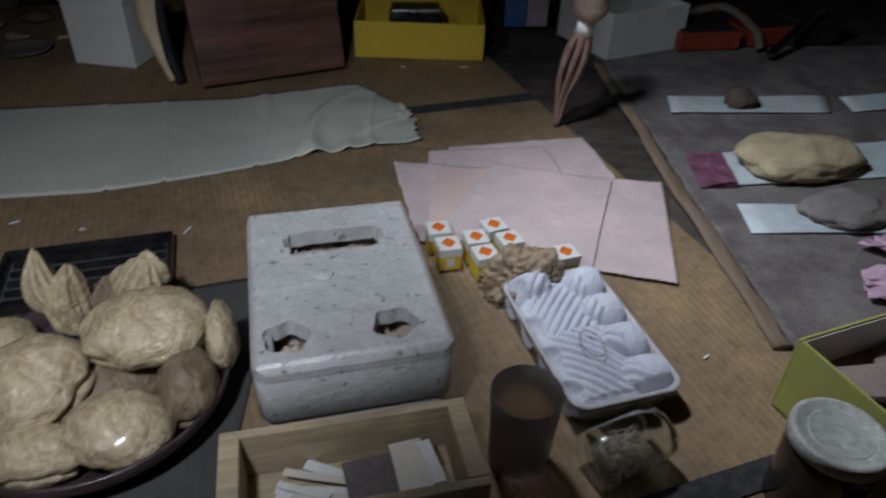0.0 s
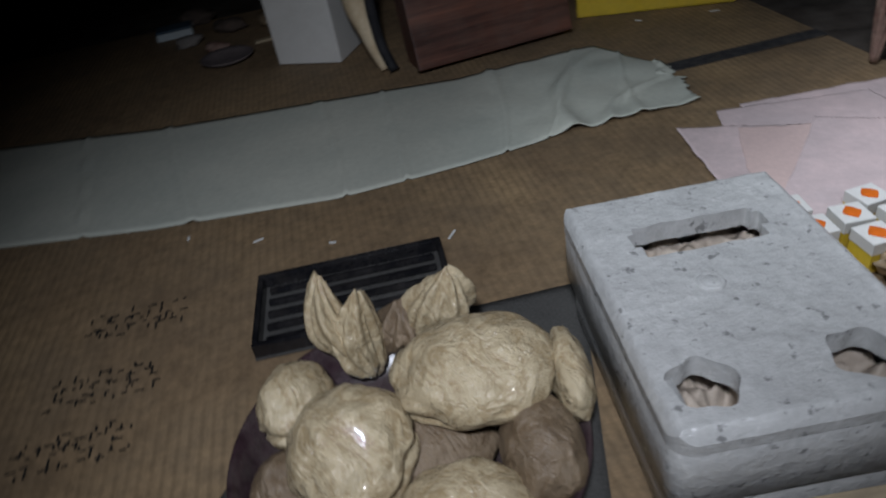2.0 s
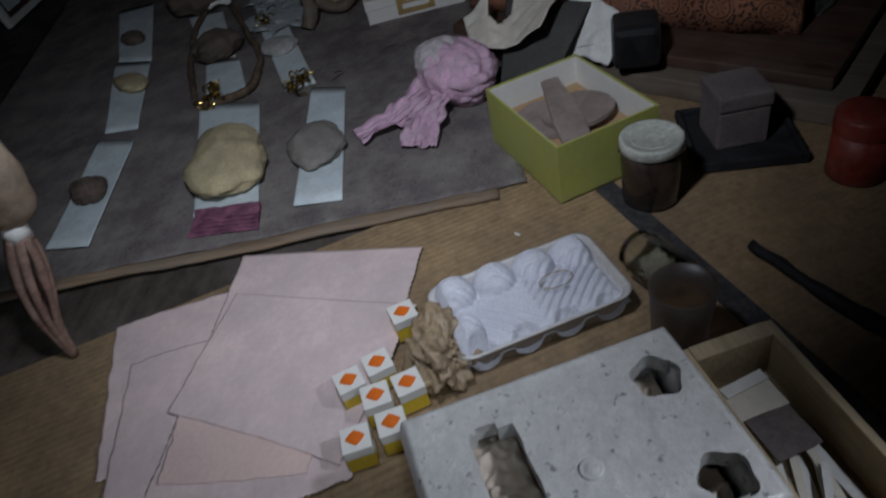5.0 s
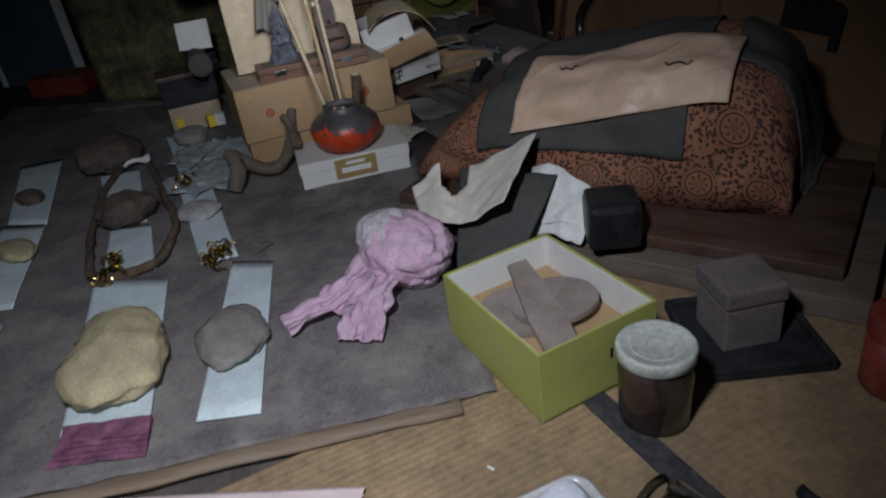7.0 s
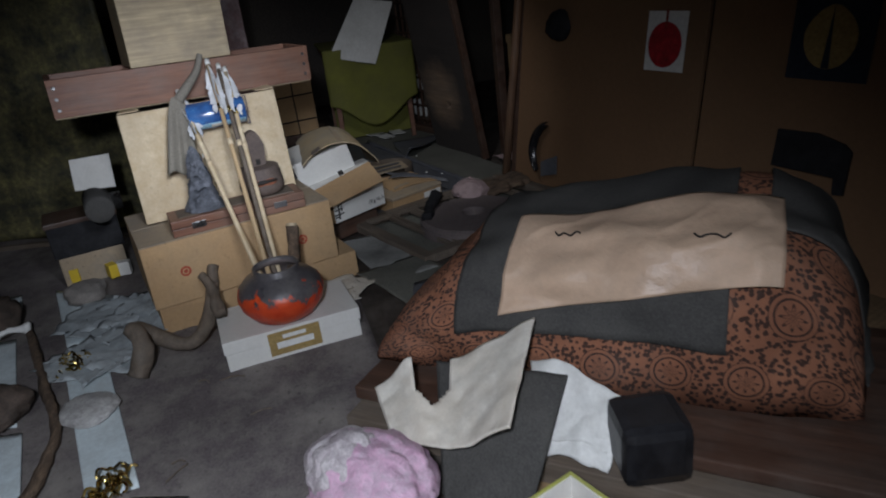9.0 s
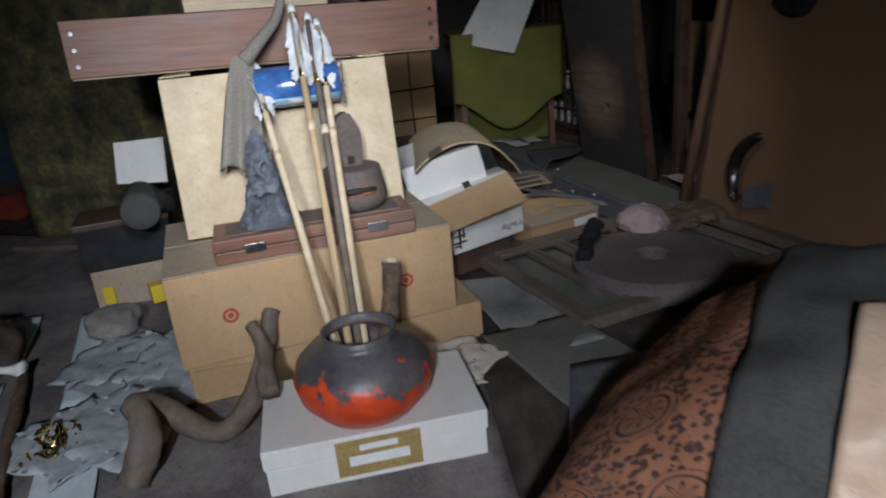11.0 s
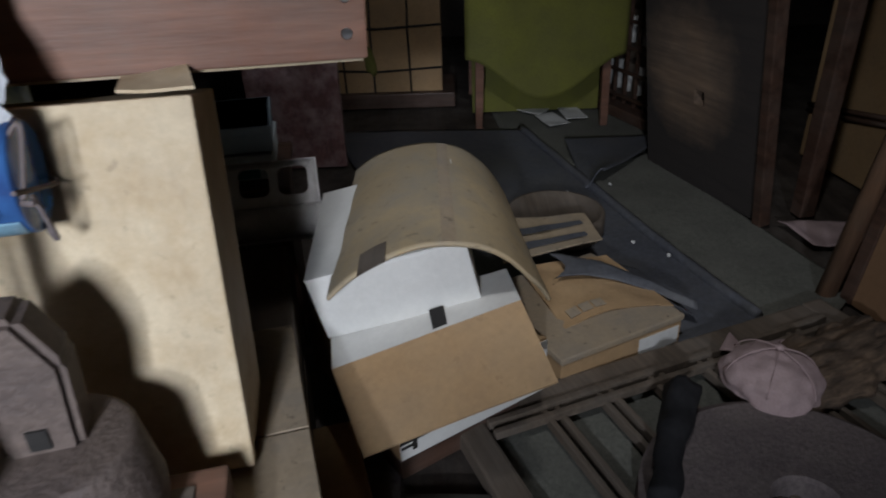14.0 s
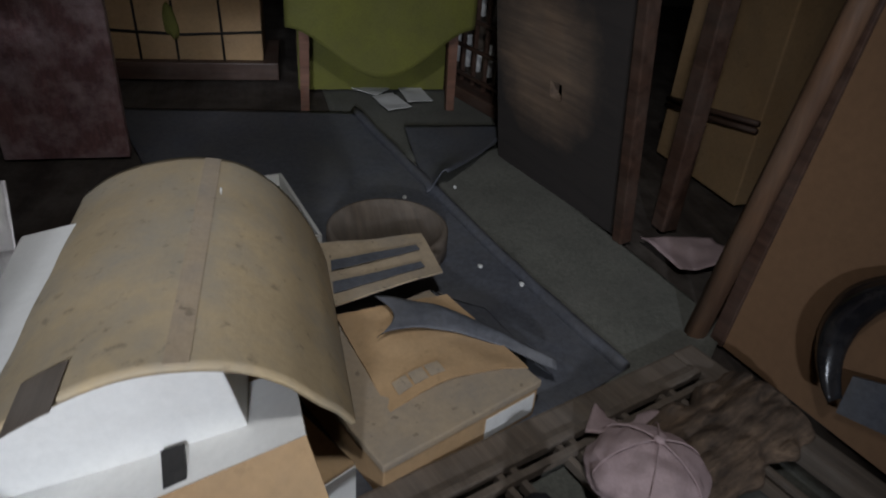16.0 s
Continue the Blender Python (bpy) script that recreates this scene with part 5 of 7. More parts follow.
def pot_material():
    m = mat("glazed_pot", (0.10, 0.09, 0.092), (0.06, 0.055, 0.06), 0.4, 8, 90, 0.25, dust=0.5, dustcol=(0.15, 0.14, 0.13), spec=0.5)
    nt = m.node_tree
    co = nt.nodes.new("ShaderNodeTexCoord").outputs["Object"]
    sep = nt.nodes.new("ShaderNodeSeparateXYZ")
    nt.links.new(co, sep.inputs[0])
    nz = tex_noise(nt, co, 26.0, 3.0, 0.6)
    add = nt.nodes.new("ShaderNodeMath")
    add.operation = "MULTIPLY_ADD"
    nt.links.new(nz.outputs["Fac"], add.inputs[0])
    add.inputs[1].default_value = -0.165
    nt.links.new(sep.outputs[2], add.inputs[2])
    r = ramp(nt, (1, 1, 1), (0, 0, 0), 0.012, 0.022)
    nt.links.new(add.outputs[0], r.inputs[0])
    p = nt.nodes["Principled BSDF"]
    base = p.inputs["Base Color"].links[0].from_socket
    red = ramp(nt, (0.45, 0.035, 0.012), (0.62, 0.075, 0.02))
    nt.links.new(nz.outputs["Fac"], red.inputs[0])
    nt.links.new(mix(nt, base, red.outputs[0], r.outputs[0]), p.inputs["Base Color"])
    return m


POT = thing("pot", at(2.402, 1.150, 0.103), "squat round pot, dusty charcoal glaze with orange-red drips below", "pot")
part("glazed_body", lathe([(0, 0.004), (0.070, 0.004), (0.095, 0.018), (0.122, 0.052), (0.130, 0.085), (0.122, 0.112), (0.098, 0.136), (0.072, 0.148), (0.066, 0.155), (0.070, 0.168), (0.064, 0.170), (0.061, 0.160)], 64), pot_material(), POT, smooth=True)
part("inside", lathe([(0.061, 0.160), (0.058, 0.156), (0.064, 0.147), (0.09, 0.13), (0.112, 0.11), (0.118, 0.08), (0.09, 0.03), (0, 0.02)], 64), M_GRCLAY, POT, "dark unglazed inside", smooth=True)


def arrow(foot, tip, seed, fletched=True):
    foot, tip = Vector(foot), Vector(tip)
    L_ = (tip - foot).length
    t = thing("arrow", Matrix.Translation(foot) @ (tip - foot).to_track_quat("Z", "Y").to_matrix().to_4x4(), "bamboo arrow with white feather fletching standing in the pot", "arrow", "arrows in the pot")
    part("shaft", tube([(0, 0, L_ * k / 8) for k in range(9)], [0.0074 + 0.0006 * (k % 2) for k in range(9)], 10), (M_BAMBOO, M_MILKY, M_BAMBOO, M_OLDWOOD, M_MILKY)[seed % 5], t, smooth=True)
    for z in (0.64, 0.79):
        part("binding", tube([(0, 0, L_ * z), (0, 0, L_ * z + 0.022)], 0.0090, 10), M_GOLD if z > 0.7 else M_MILKY, t, smooth=True)
    for k in range(3 if fletched else 0):
        def f(u, v, k=k):
            a = radians(120 * k + seed * 37)
            w = 0.023 * math.sin(math.pi * min(1, u * 0.9 + 0.1)) ** 0.6 * v * (0.85 + 0.6 * noise.noise(Vector((u * 16, seed, k * 3))))
            bend = a + 0.5 * v + 0.25 * math.sin(u * 6 + seed)
            return Vector((math.cos(bend) * (0.008 + w), math.sin(bend) * (0.008 + w), L_ * (0.80 + 0.185 * u) - 0.02 * v))
        part("feather", sheet(f, 22, 5, 0.0008), M_FEATHER, t)
    part("nock", tube([(0, 0, L_ * 0.985), (0, 0, L_ * 1.01)], [0.009, 0.0075], 10), M_PAPER, t, smooth=True)


arrow((2.365, 1.175, 0.135), (2.938, 1.375, 0.738), 1)
arrow((2.38, 1.165, 0.135), (2.955, 1.262, 0.822), 2)
arrow((2.39, 1.150, 0.135), (2.985, 1.232, 0.800), 3)
arrow((2.40, 1.140, 0.135), (3.00, 1.215, 0.785), 4)
arrow((2.38, 1.170, 0.135), (2.790, 1.322, 0.545), 5, False)
DW = [(2.36, 1.60, 0.02), (2.40, 1.575, 0.09), (2.46, 1.60, 0.13), (2.50, 1.56, 0.075), (2.46, 1.46, 0.045), (2.52, 1.40, 0.075), (2.62, 1.38, 0.14), (2.68, 1.366, 0.20)]
solo("driftwood", tube(curve_points(DW, 6), [0.030 - 0.0003 * k for k in range(43)], 12, rough=0.45), M_OLDWOOD, at(0, 0, 0), "twisted grey-brown driftwood root beside the pot", "driftwood", smooth=True)
solo("driftwood", tube(curve_points([(2.46, 1.345, 0.118), (2.50, 1.355, 0.14), (2.57, 1.37, 0.16), (2.62, 1.40, 0.20)], 5), [0.022 - 0.0006 * k for k in range(16)], 10, rough=0.5), M_OLDWOOD, at(0, 0, 0), "short grey driftwood stub on the gift box", "driftwood", smooth=True)
ST2 = thing("cut_stick", at(0, 0, 0), "cut dark branch standing in the pot, pale sawn end", "stick")
part("bark", tube(curve_points([(2.42, 1.135, 0.13), (2.51, 1.10, 0.225), (2.58, 1.092, 0.275), (2.60, 1.087, 0.316)], 4), 0.019, 12, rough=0.4), M_BARK, ST2, smooth=True)
part("sawn_end", tube([(2.599, 1.087, 0.314), (2.603, 1.086, 0.322)], 0.0165, 12), M_PINE, ST2, "pale sawn end")

# ---- cartons, case, ivory box, rock and clay head-shaped bell ----
CA = -73.8


def stamp(parent, x, z, y):
    bm = bmesh.new()
    for r0, r1 in ((0.0, 0.007), (0.0105, 0.0175)):
        seg = 28
        vs = [(r * math.cos(2 * math.pi * k / seg), r * math.sin(2 * math.pi * k / seg)) for r in (max(r0, 0.0005), r1) for k in range(seg)]
        v = [bm.verts.new((x + a, y, z + b)) for a, b in vs]
        for k in range(seg):
            bm.faces.new((v[k], v[(k + 1) % seg], v[seg + (k + 1) % seg], v[seg + k]))
    part("red_stamp", bm, M_REDINK, parent, "round red stamp")


C0 = thing("base_carton", at(2.945, 1.285, 0.001, CA), "low crushed brown carton under the larger one", "carton")
part("carton_body", box((0.70, 0.44, 0.098), (0, 0, 0.049), bevel=0.004), M_CARD, C0)
part("torn_flap", sheet(quad((-0.34, -0.223, 0.01), (-0.2, -0.226, 0.0), (-0.2, -0.240, 0.085), (-0.34, -0.23, 0.09), 0, 0.006, 12), 10, 6, 0.003), M_CARD, C0)
C1 = thing("carton", at(2.912, 1.316, 0.103, CA), "closed brown cardboard carton with two red stamps", "carton")
C1B = part("carton_body", box((0.640, 0.42, 0.214), (0, 0, 0.107), bevel=0.004), M_CARD, C1)
part("lid_flap", box((0.638, 0.206, 0.003), (0, -0.105, 0.2165), bevel=0.001), M_CARD2, C1)
part("lid_flap", box((0.638, 0.206, 0.003), (0, 0.105, 0.2165), bevel=0.001), M_CARD2, C1)
stamp(C1B, -0.200, 0.106, -0.2106)
stamp(C1B, 0.200, 0.100, -0.2106)
CS = thing("wooden_case", at(2.781, 1.260, 0.3215, -76.9), "flat red-brown wooden case with two metal clasps", "wooden case")
part("case_bottom", box((0.440, 0.134, 0.026), (0, 0, 0.013), bevel=0.002), M_BROWN, CS)
CLID = part("case_lid", box((0.440, 0.134, 0.026), (0, 0, 0.0405), bevel=0.003), M_BROWN, CS)
part("lid_panel", box((0.385, 0.090, 0.004), (0, 0, 0.0545), bevel=0.0015), M_OLDWOOD, CLID, "greyed inset panel")
for x in (-0.135, 0.135):
    part("clasp", box((0.045, 0.004, 0.020), (x, -0.0688, 0.028), bevel=0.001), M_METAL, CS, "tarnished steel clasp")
IV = thing("ivory_box", at(2.925, 1.317, 0.3225, -79.5, -11.5), "tall stained ivory card box standing on the carton", "card box")
part("box_body", box((0.519, 0.135, 0.366), (0, 0.045, 0.186), bevel=0.003), M_MILKY, IV)
part("lid_rim", box((0.525, 0.018, 0.372), (0, -0.030, 0.186), bevel=0.003), M_MILKY, IV)
part("corner_flap", sheet(quad((-0.26, -0.03, 0.375), (-0.19, -0.03, 0.376), (-0.20, 0.03, 0.392), (-0.25, 0.03, 0.388), 0, 0.004, 20), 8, 6, 0.003), M_MILKY, IV)
part("corner_flap", sheet(quad((0.20, -0.03, 0.376), (0.265, -0.03, 0.375), (0.25, 0.04, 0.395), (0.19, 0.04, 0.390), 0, 0.004, 20), 8, 6, 0.003), M_MILKY, IV)


def lava_cone():
    bm = bmesh.new()
    seg, rows = 64, 70
    pits = []
    for k in range(26):
        r = random.Random(60 + k)
        pits.append((r.uniform(0, 6.28), r.uniform(0.015, 0.16), r.uniform(0.006, 0.015)))
    pits += [(math.radians(200), 0.055, 0.020), (math.radians(215), 0.125, 0.013)]
    rings = []
    for i in range(rows + 1):
        z = 0.208 * i / rows
        k = i / rows
        base = 0.052 * (1 - k) ** 0.75 * (1 - 0.30 * math.sin(min(1, k * 1.35) * 3.14)) + 0.014 * (1 - k) ** 0.5
        ring = []
        for q in range(seg):
            a = 2 * math.pi * q / seg
            n = Vector((math.cos(a) * 0.06, math.sin(a) * 0.06, z))
            r = base * (1 + 0.20 * noise.noise(n * 28)) + 0.007 * noise.noise(n * 75)
            for pa, pz, pr in pits:
                da = (a - pa + math.pi) % (2 * math.pi) - math.pi
                d = math.hypot(da * base, z - pz) / pr
                if d < 1.5:
                    r -= 0.022 * max(0, 1 - d * d) ** 0.5 * (pr / 0.016) if d < 1 else -0.003 * (1.5 - d)
            r = max(r, 0.004)
            ring.append(bm.verts.new((r * math.cos(a), r * math.sin(a), z)))
        rings.append(ring)
    for a, b in zip(rings, rings[1:]):
        for q in range(seg):
            bm.faces.new((a[q], a[(q + 1) % seg], b[(q + 1) % seg], b[q]))
    bm.faces.new(rings[0][::-1])
    bm.faces.new(rings[-1])
    return bm


solo("lava_rock", lava_cone(), M_LAVA, at(2.772, 1.355, 0.378, 0), "pointed blue-grey pitted lava rock standing on the wooden case", "rock", smooth=True)
BL = thing("clay_bell", at(2.822, 1.163, 0.378, CA), "smoked clay bell with a dark slot and a pointed grip", "clay bell")
DRUM = part("drum", lathe([(0, 0), (0.052, 0), (0.066, 0.006), (0.0745, 0.020), (0.0755, 0.034), (0.0655, 0.092), (0.0625, 0.0955), (0.058, 0.0965), (0, 0.097)], 40), M_CLAY, BL, smooth=True)
LIP = part("slot_lip", blob((0.043, 0.012, 0.014), 0.25, 2, 4, 4), M_SCORCH, DRUM, "scorched red lip", smooth=True)
LIP.matrix_basis = at(0.0, -0.0635, 0.050)
SLOT = part("slot", blob((0.036, 0.012, 0.007), 0.25, 2, 4, 3), M_INK, DRUM, "dark slot", smooth=True)
SLOT.matrix_basis = at(0.0, -0.0685, 0.054)
GO = [(-0.028, -0.02, 0.0), (0.028, -0.02, 0.0), (0.033, -0.02, 0.080), (0.012, -0.02, 0.124), (-0.012, -0.02, 0.125), (-0.033, -0.02, 0.082)]
GR = bmesh.new()
for y in (-0.022, 0.022):
    GR.faces.new([GR.verts.new((x, y, z)) for x, _, z in GO])
GR.verts.ensure_lookup_table()
for k in range(6):
    GR.faces.new((GR.verts[k], GR.verts[(k + 1) % 6], GR.verts[6 + (k + 1) % 6], GR.verts[6 + k]))
bmesh.ops.bevel(GR, geom=GR.edges[:], offset=0.006, segments=2, affect="EDGES")
bmesh.ops.translate(GR, vec=(0, 0.012, 0.092), verts=GR.verts)
GRIP = part("grip", GR, M_CLAY, BL)
part("square_hole", box((0.015, 0.004, 0.018), (0.0, -0.0105, 0.112), bevel=0), M_INK, GRIP)
LN = thing("linen_bag", at(0, 0, 0), "grey linen sack with a long tail, before the ivory box", "linen bag")


def linen(u, v):
    top, low = Vector((2.868, 1.378, 0.735)), Vector((2.826, 1.412, 0.492))
    c = top.lerp(low, u)
    w = 0.026 + 0.072 * u ** 0.5
    n = Vector((0.27, -0.96, 0))
    return c + n * (v - 0.42) * w + Vector((-0.012 * math.sin(v * 12) * u, 0, 0.012 * math.sin(v * 9) * u))


part("sack", sheet(linen, 30, 22, 0.006), M_HESSIAN, LN, smooth=True)
part("tail", tube(curve_points([(2.868, 1.372, 0.72), (2.90, 1.335, 0.76), (2.94, 1.30, 0.80), (2.955, 1.28, 0.85)], 5), [0.018 - 0.0006 * k for k in range(16)], 8), M_HESSIAN, LN, smooth=True)
bm = lathe([(0, 0), (0.044, 0), (0.046, 0.002), (0.046, 0.188), (0.044, 0.19), (0, 0.19)], 36)
BT2 = thing("blue_tube", at(2.888, 1.362, 0.655, -76, 0, 90), "blue printed foil roll hanging before the ivory box", "tube")
part("blue_wrap", bm, M_BLUE, BT2, smooth=True)
def tube_band(a0, a1, r, z0=0.004, z1=0.186):
    return lambda u, v: Vector((r * math.cos(radians(a0 + (a1 - a0) * u)), r * math.sin(radians(a0 + (a1 - a0) * u)), z0 + (z1 - z0) * v))


part("pale_band", sheet(tube_band(-62, -36, 0.0468), 8, 4, 0.0008), M_PALEBLUE, BT2, "pale blue printed band", smooth=True)
part("cream_patch", sheet(tube_band(-56, -40, 0.0474, 0.07, 0.12), 6, 4, 0.0008), M_HIDE, BT2, "cream printed patch", smooth=True)
for k in range(4):
    r_ = random.Random(620 + k)
    pts = [(0.040 * math.cos(k * 1.3 + 3.6), 0.040 * math.sin(k * 1.3 + 3.6), 0.188), (0.05 * math.cos(k * 1.3 + 3.6), 0.04 * math.sin(k * 1.1 + 3.6), 0.20), (0.03 + r_.uniform(-0.04, 0.02), -0.045 + r_.uniform(-0.02, 0.02), 0.195)]
    part("frayed_strip", tube(curve_points(pts, 4), 0.0022, 5), M_GRCLAY, BT2, "frayed grey strip")

# ---- beam-like drawer resting on the ivory box, pale box on it, dark stack under its far end ----
DA = -73.4
DB = thing("long_wooden_box", at(3.121, 1.375, 0.705, DA, 0, 1.5), "long red-brown wooden box resting on the other boxes", "wooden box")
DBF = part("front_board", box((0.868, 0.018, 0.122), (0, -0.115, 0.061), bevel=0.002), M_BROWN, DB)
part("back_board", box((0.868, 0.018, 0.122), (0, 0.115, 0.061), bevel=0.002), M_BROWN, DB)
for s in (-1, 1):
    part("end_board", box((0.018, 0.212, 0.122), (s * 0.425, 0, 0.061), bevel=0.002), M_BROWN, DB)
part("bottom_board", box((0.862, 0.225, 0.008), (0, 0, -0.001), bevel=0.001), M_PINE, DB)
for s in (-1, 1):
    for z in (0.025, 0.06, 0.095):
        nail = part("nail", lathe([(0, 0.001), (0.005, 0.001), (0.006, 0), (0, -0.002)], 10), M_METAL, DBF, "dark nail head")
        nail.matrix_basis = at(s * 0.414, -0.1245, z, 0, 90)
PBX = thing("pale_wooden_box", at(3.118, 1.380, 0.828, DA + 2, 0, 1.5), "pale planed wooden box standing on the drawer", "wooden box")
part("box_body", box((0.335, 0.20, 0.24), (0, 0, 0.12), bevel=0.003), M_PINE, PBX)
part("box_lid", box((0.343, 0.208, 0.03), (0, 0, 0.256), bevel=0.003), M_PINE, PBX)
LD = thing("low_block", at(3.36, 1.93, 0.0, CA), "dusty brown low box behind the carton", "box")
part("box_body", box((0.24, 0.17, 0.13), (0, 0, 0.065), bevel=0.006), M_CARD2, LD)
part("dark_upper", box((0.26, 0.18, 0.13), (0, 0, 0.195), bevel=0.006), M_SOOT, LD, "black upper box")
part("top_board", box((0.27, 0.19, 0.02), (0, 0, 0.27), bevel=0.004), M_DARKWOOD, LD)
bm = lathe([(0, 0), (0.048, 0), (0.052, 0.004), (0.052, 0.20), (0.048, 0.205), (0, 0.205)], 28)
solo("dark_roll", bm, M_FELT, at(3.33, 1.84, 0.332, CA, 90, 0), "dark felt roll lying on the low block", "roll", smooth=True)
solo("white_photo", sheet(quad((3.31, 1.90, 0.375), (3.27, 1.74, 0.375), (3.31, 1.74, 0.50), (3.35, 1.90, 0.49), 0, 0.005, 10), 8, 6, 0.003), M_WHITECARD, at(0, 0, 0), "glossy white print propped on the dark roll", "print")
solo("white_photo", sheet(quad((3.29, 1.86, 0.285), (3.26, 1.73, 0.285), (3.30, 1.74, 0.345), (3.32, 1.86, 0.35), 0, 0.012, 16), 8, 6, 0.003), M_SILVER, at(0, 0, 0), "crumpled shiny print on the low block", "print")
for k, (x, y, m_) in enumerate([(3.275, 1.985, M_YELLOW), (3.245, 1.84, M_YELLOW), (3.33, 1.99, M_WHITECARD), (3.25, 1.795, M_WHITECARD)]):
    solo("small_carton", box((0.05, 0.035, 0.055), (0, 0, 0.0275), bevel=0.002), m_, at(x, y, 0.022, 30 * k), "small yellow and white packet by the carton", "packet", "packets by the carton")

# ---- white box and curved card on the open carton ----
solo("dark_plank", box((0.24, 0.25, 0.093), (0, 0, 0.0465), bevel=0.004), M_DARKWOOD, at(3.385, 0.905, 0.004, -56), "dark plank under the open carton", "plank")
OC = thing("open_carton", at(3.365, 0.898, 0.098, -56), "open carton with a drooping brown flap and white inner flap", "carton")
part("carton_body", box((0.28, 0.30, 0.104), (0, 0, 0.052), bevel=0.003), M_CARD, OC)
part("white_front", box((0.278, 0.002, 0.098), (0.0, -0.1512, 0.051), bevel=0), M_WHITECARD, OC, "white printed front")
letters("1Kg×6入", 0.026, M_INK, OC, at(0.092, -0.1530, 0.034, 0, 90, 0))
for x, z, w, h in ((-0.115, 0.09, 0.008, 0.06), (-0.115, 0.10, 0.045, 0.006), (-0.115, 0.08, 0.05, 0.006), (-0.10, 0.105, 0.006, 0.03), (-0.128, 0.07, 0.02, 0.005)):
    part("ink_mark", box((w, 0.001, h), (x, -0.1530, z - 0.045), bevel=0), M_INK, OC)


def flap_quad(name, a, b, c, d, m_, th, parent, lab="", wave=0.003):
    inv = parent.matrix_basis.inverted()
    a, b, c, d = (inv @ Vector(p) for p in (a, b, c, d))
    return part(name, sheet(quad(a, b, c, d, 0, wave, 8), 16, 12, th), m_, parent, lab)


FLAP = (3.217, 1.024, 0.226), (3.262, 0.748, 0.308)
flap_quad("brown_flap", FLAP[0], (3.082, 0.968, 0.190), (3.150, 0.708, 0.249), FLAP[1], M_CARD, 0.005, OC, "smooth brown outer flap")
flap_quad("white_flap", (3.325, 1.040, 0.236), FLAP[0], FLAP[1], (3.365, 0.760, 0.300), M_WHITECARD, 0.004, OC, "white inner flap")
WX = thing("white_box", at(3.447, 0.929, 0.262, -86.8, 0, -12.9), "clean white card box under the curved card", "card box")
part("box_body", box((0.243, 0.315, 0.105), (0, 0, 0.0525), bevel=0.003), M_WHITECARD, WX)
part("lid_sheet", box((0.245, 0.317, 0.003), (0, 0, 0.1067), bevel=0.001), M_WHITECARD, WX)
solo("tape_scrap", box((0.022, 0.05, 0.003), (0, 0, 0), bevel=0.0), M_INK, at(3.262, 0.868, 0.2785, -84, 14, -15), "torn piece of black tape on the white flap", "tape")


def curl(u, v):
    y0 = [(1.018, 0.346), (0.980, 0.377), (0.925, 0.402), (0.870, 0.412), (0.815, 0.404), (0.768, 0.378), (0.732, 0.338), (0.716, 0.318), (0.702, 0.292)]
    k = v * (len(y0) - 1)
    i = min(int(k), len(y0) - 2)
    f = k - i
    p = [Vector((0, *y0[max(0, min(len(y0) - 1, i + q))])) for q in (-1, 0, 1, 2)]
    c = 0.5 * ((2 * p[1]) + (p[2] - p[0]) * f + (2 * p[0] - 5 * p[1] + 4 * p[2] - p[3]) * f * f + (3 * p[1] - p[0] - 3 * p[2] + p[3]) * f ** 3)
    x = 3.235 + 0.46 * u + 0.05 * (v - 0.3) * (1 - u) + 0.018 * v
    return Vector((x, c.y + 0.012 * u, c.z - 0.022 * u * (1 - abs(2 * v - 0.9)) - 0.085 * u * max(0.0, (v - 0.45) / 0.55) ** 1.3 + 0.002 * noise.noise(Vector((u * 5, v * 5, 0)))))


CU = thing("curved_card", at(0, 0, 0), "dusty brown card sheet sprung into an arch over the white box", "card sheet")
part("card", sheet(curl, 40, 60, 0.005), M_ARCH, CU, smooth=True)


def tape(u, v):
    p = curl(-0.02 + 0.13 * u, 0.14 + 0.085 * v)
    return p + Vector((-0.006, 0, 0.005))


def seam(u, v):
    return curl(0.01 + 0.98 * u, 0.400 + 0.045 * v) + Vector((0, 0, 0.0035))


part("packing_tape", sheet(seam, 40, 4, 0.001), M_CARD2, CU, "brown tape strip along the crest")
part("packing_tape", sheet(tape, 8, 6, 0.001), M_OLDWOOD, CU, "strip of brown packing tape")

# ---- flat box, cards and wooden lid on the sheet ----
FL = thing("flat_carton", at(3.610, 0.590, 0.006, -62.5), "flat brown carton with worn lid", "carton")
part("carton_body", box((0.290, 0.285, 0.062), (0, 0, 0.031), bevel=0.003), M_CARD, FL)
part("lid", box((0.296, 0.291, 0.014), (0, 0, 0.067), bevel=0.003), M_CARD2, FL)
part("white_label", box((0.10, 0.0012, 0.040), (0.088, -0.1432, 0.030), bevel=0), M_PAPER, FL, "pale paper label")
def card_top(u, v):
    """The loose card: its near edge bows outwards between the corners."""
    near = Vector((3.513, 0.633, 0.079)).lerp(Vector((3.584, 0.405, 0.079)), u) + Vector((-0.004, 0.0, 0.0)) + Vector((0.022, 0.006, 0.006)) * math.sin(math.pi * u)
    far = Vector((3.735, 0.700, 0.088)).lerp(Vector((3.775, 0.500, 0.090)), u)
    return near.lerp(far, v) + Vector((0, 0, 0.004 * noise.noise(Vector((u * 4, v * 4, 2)))))


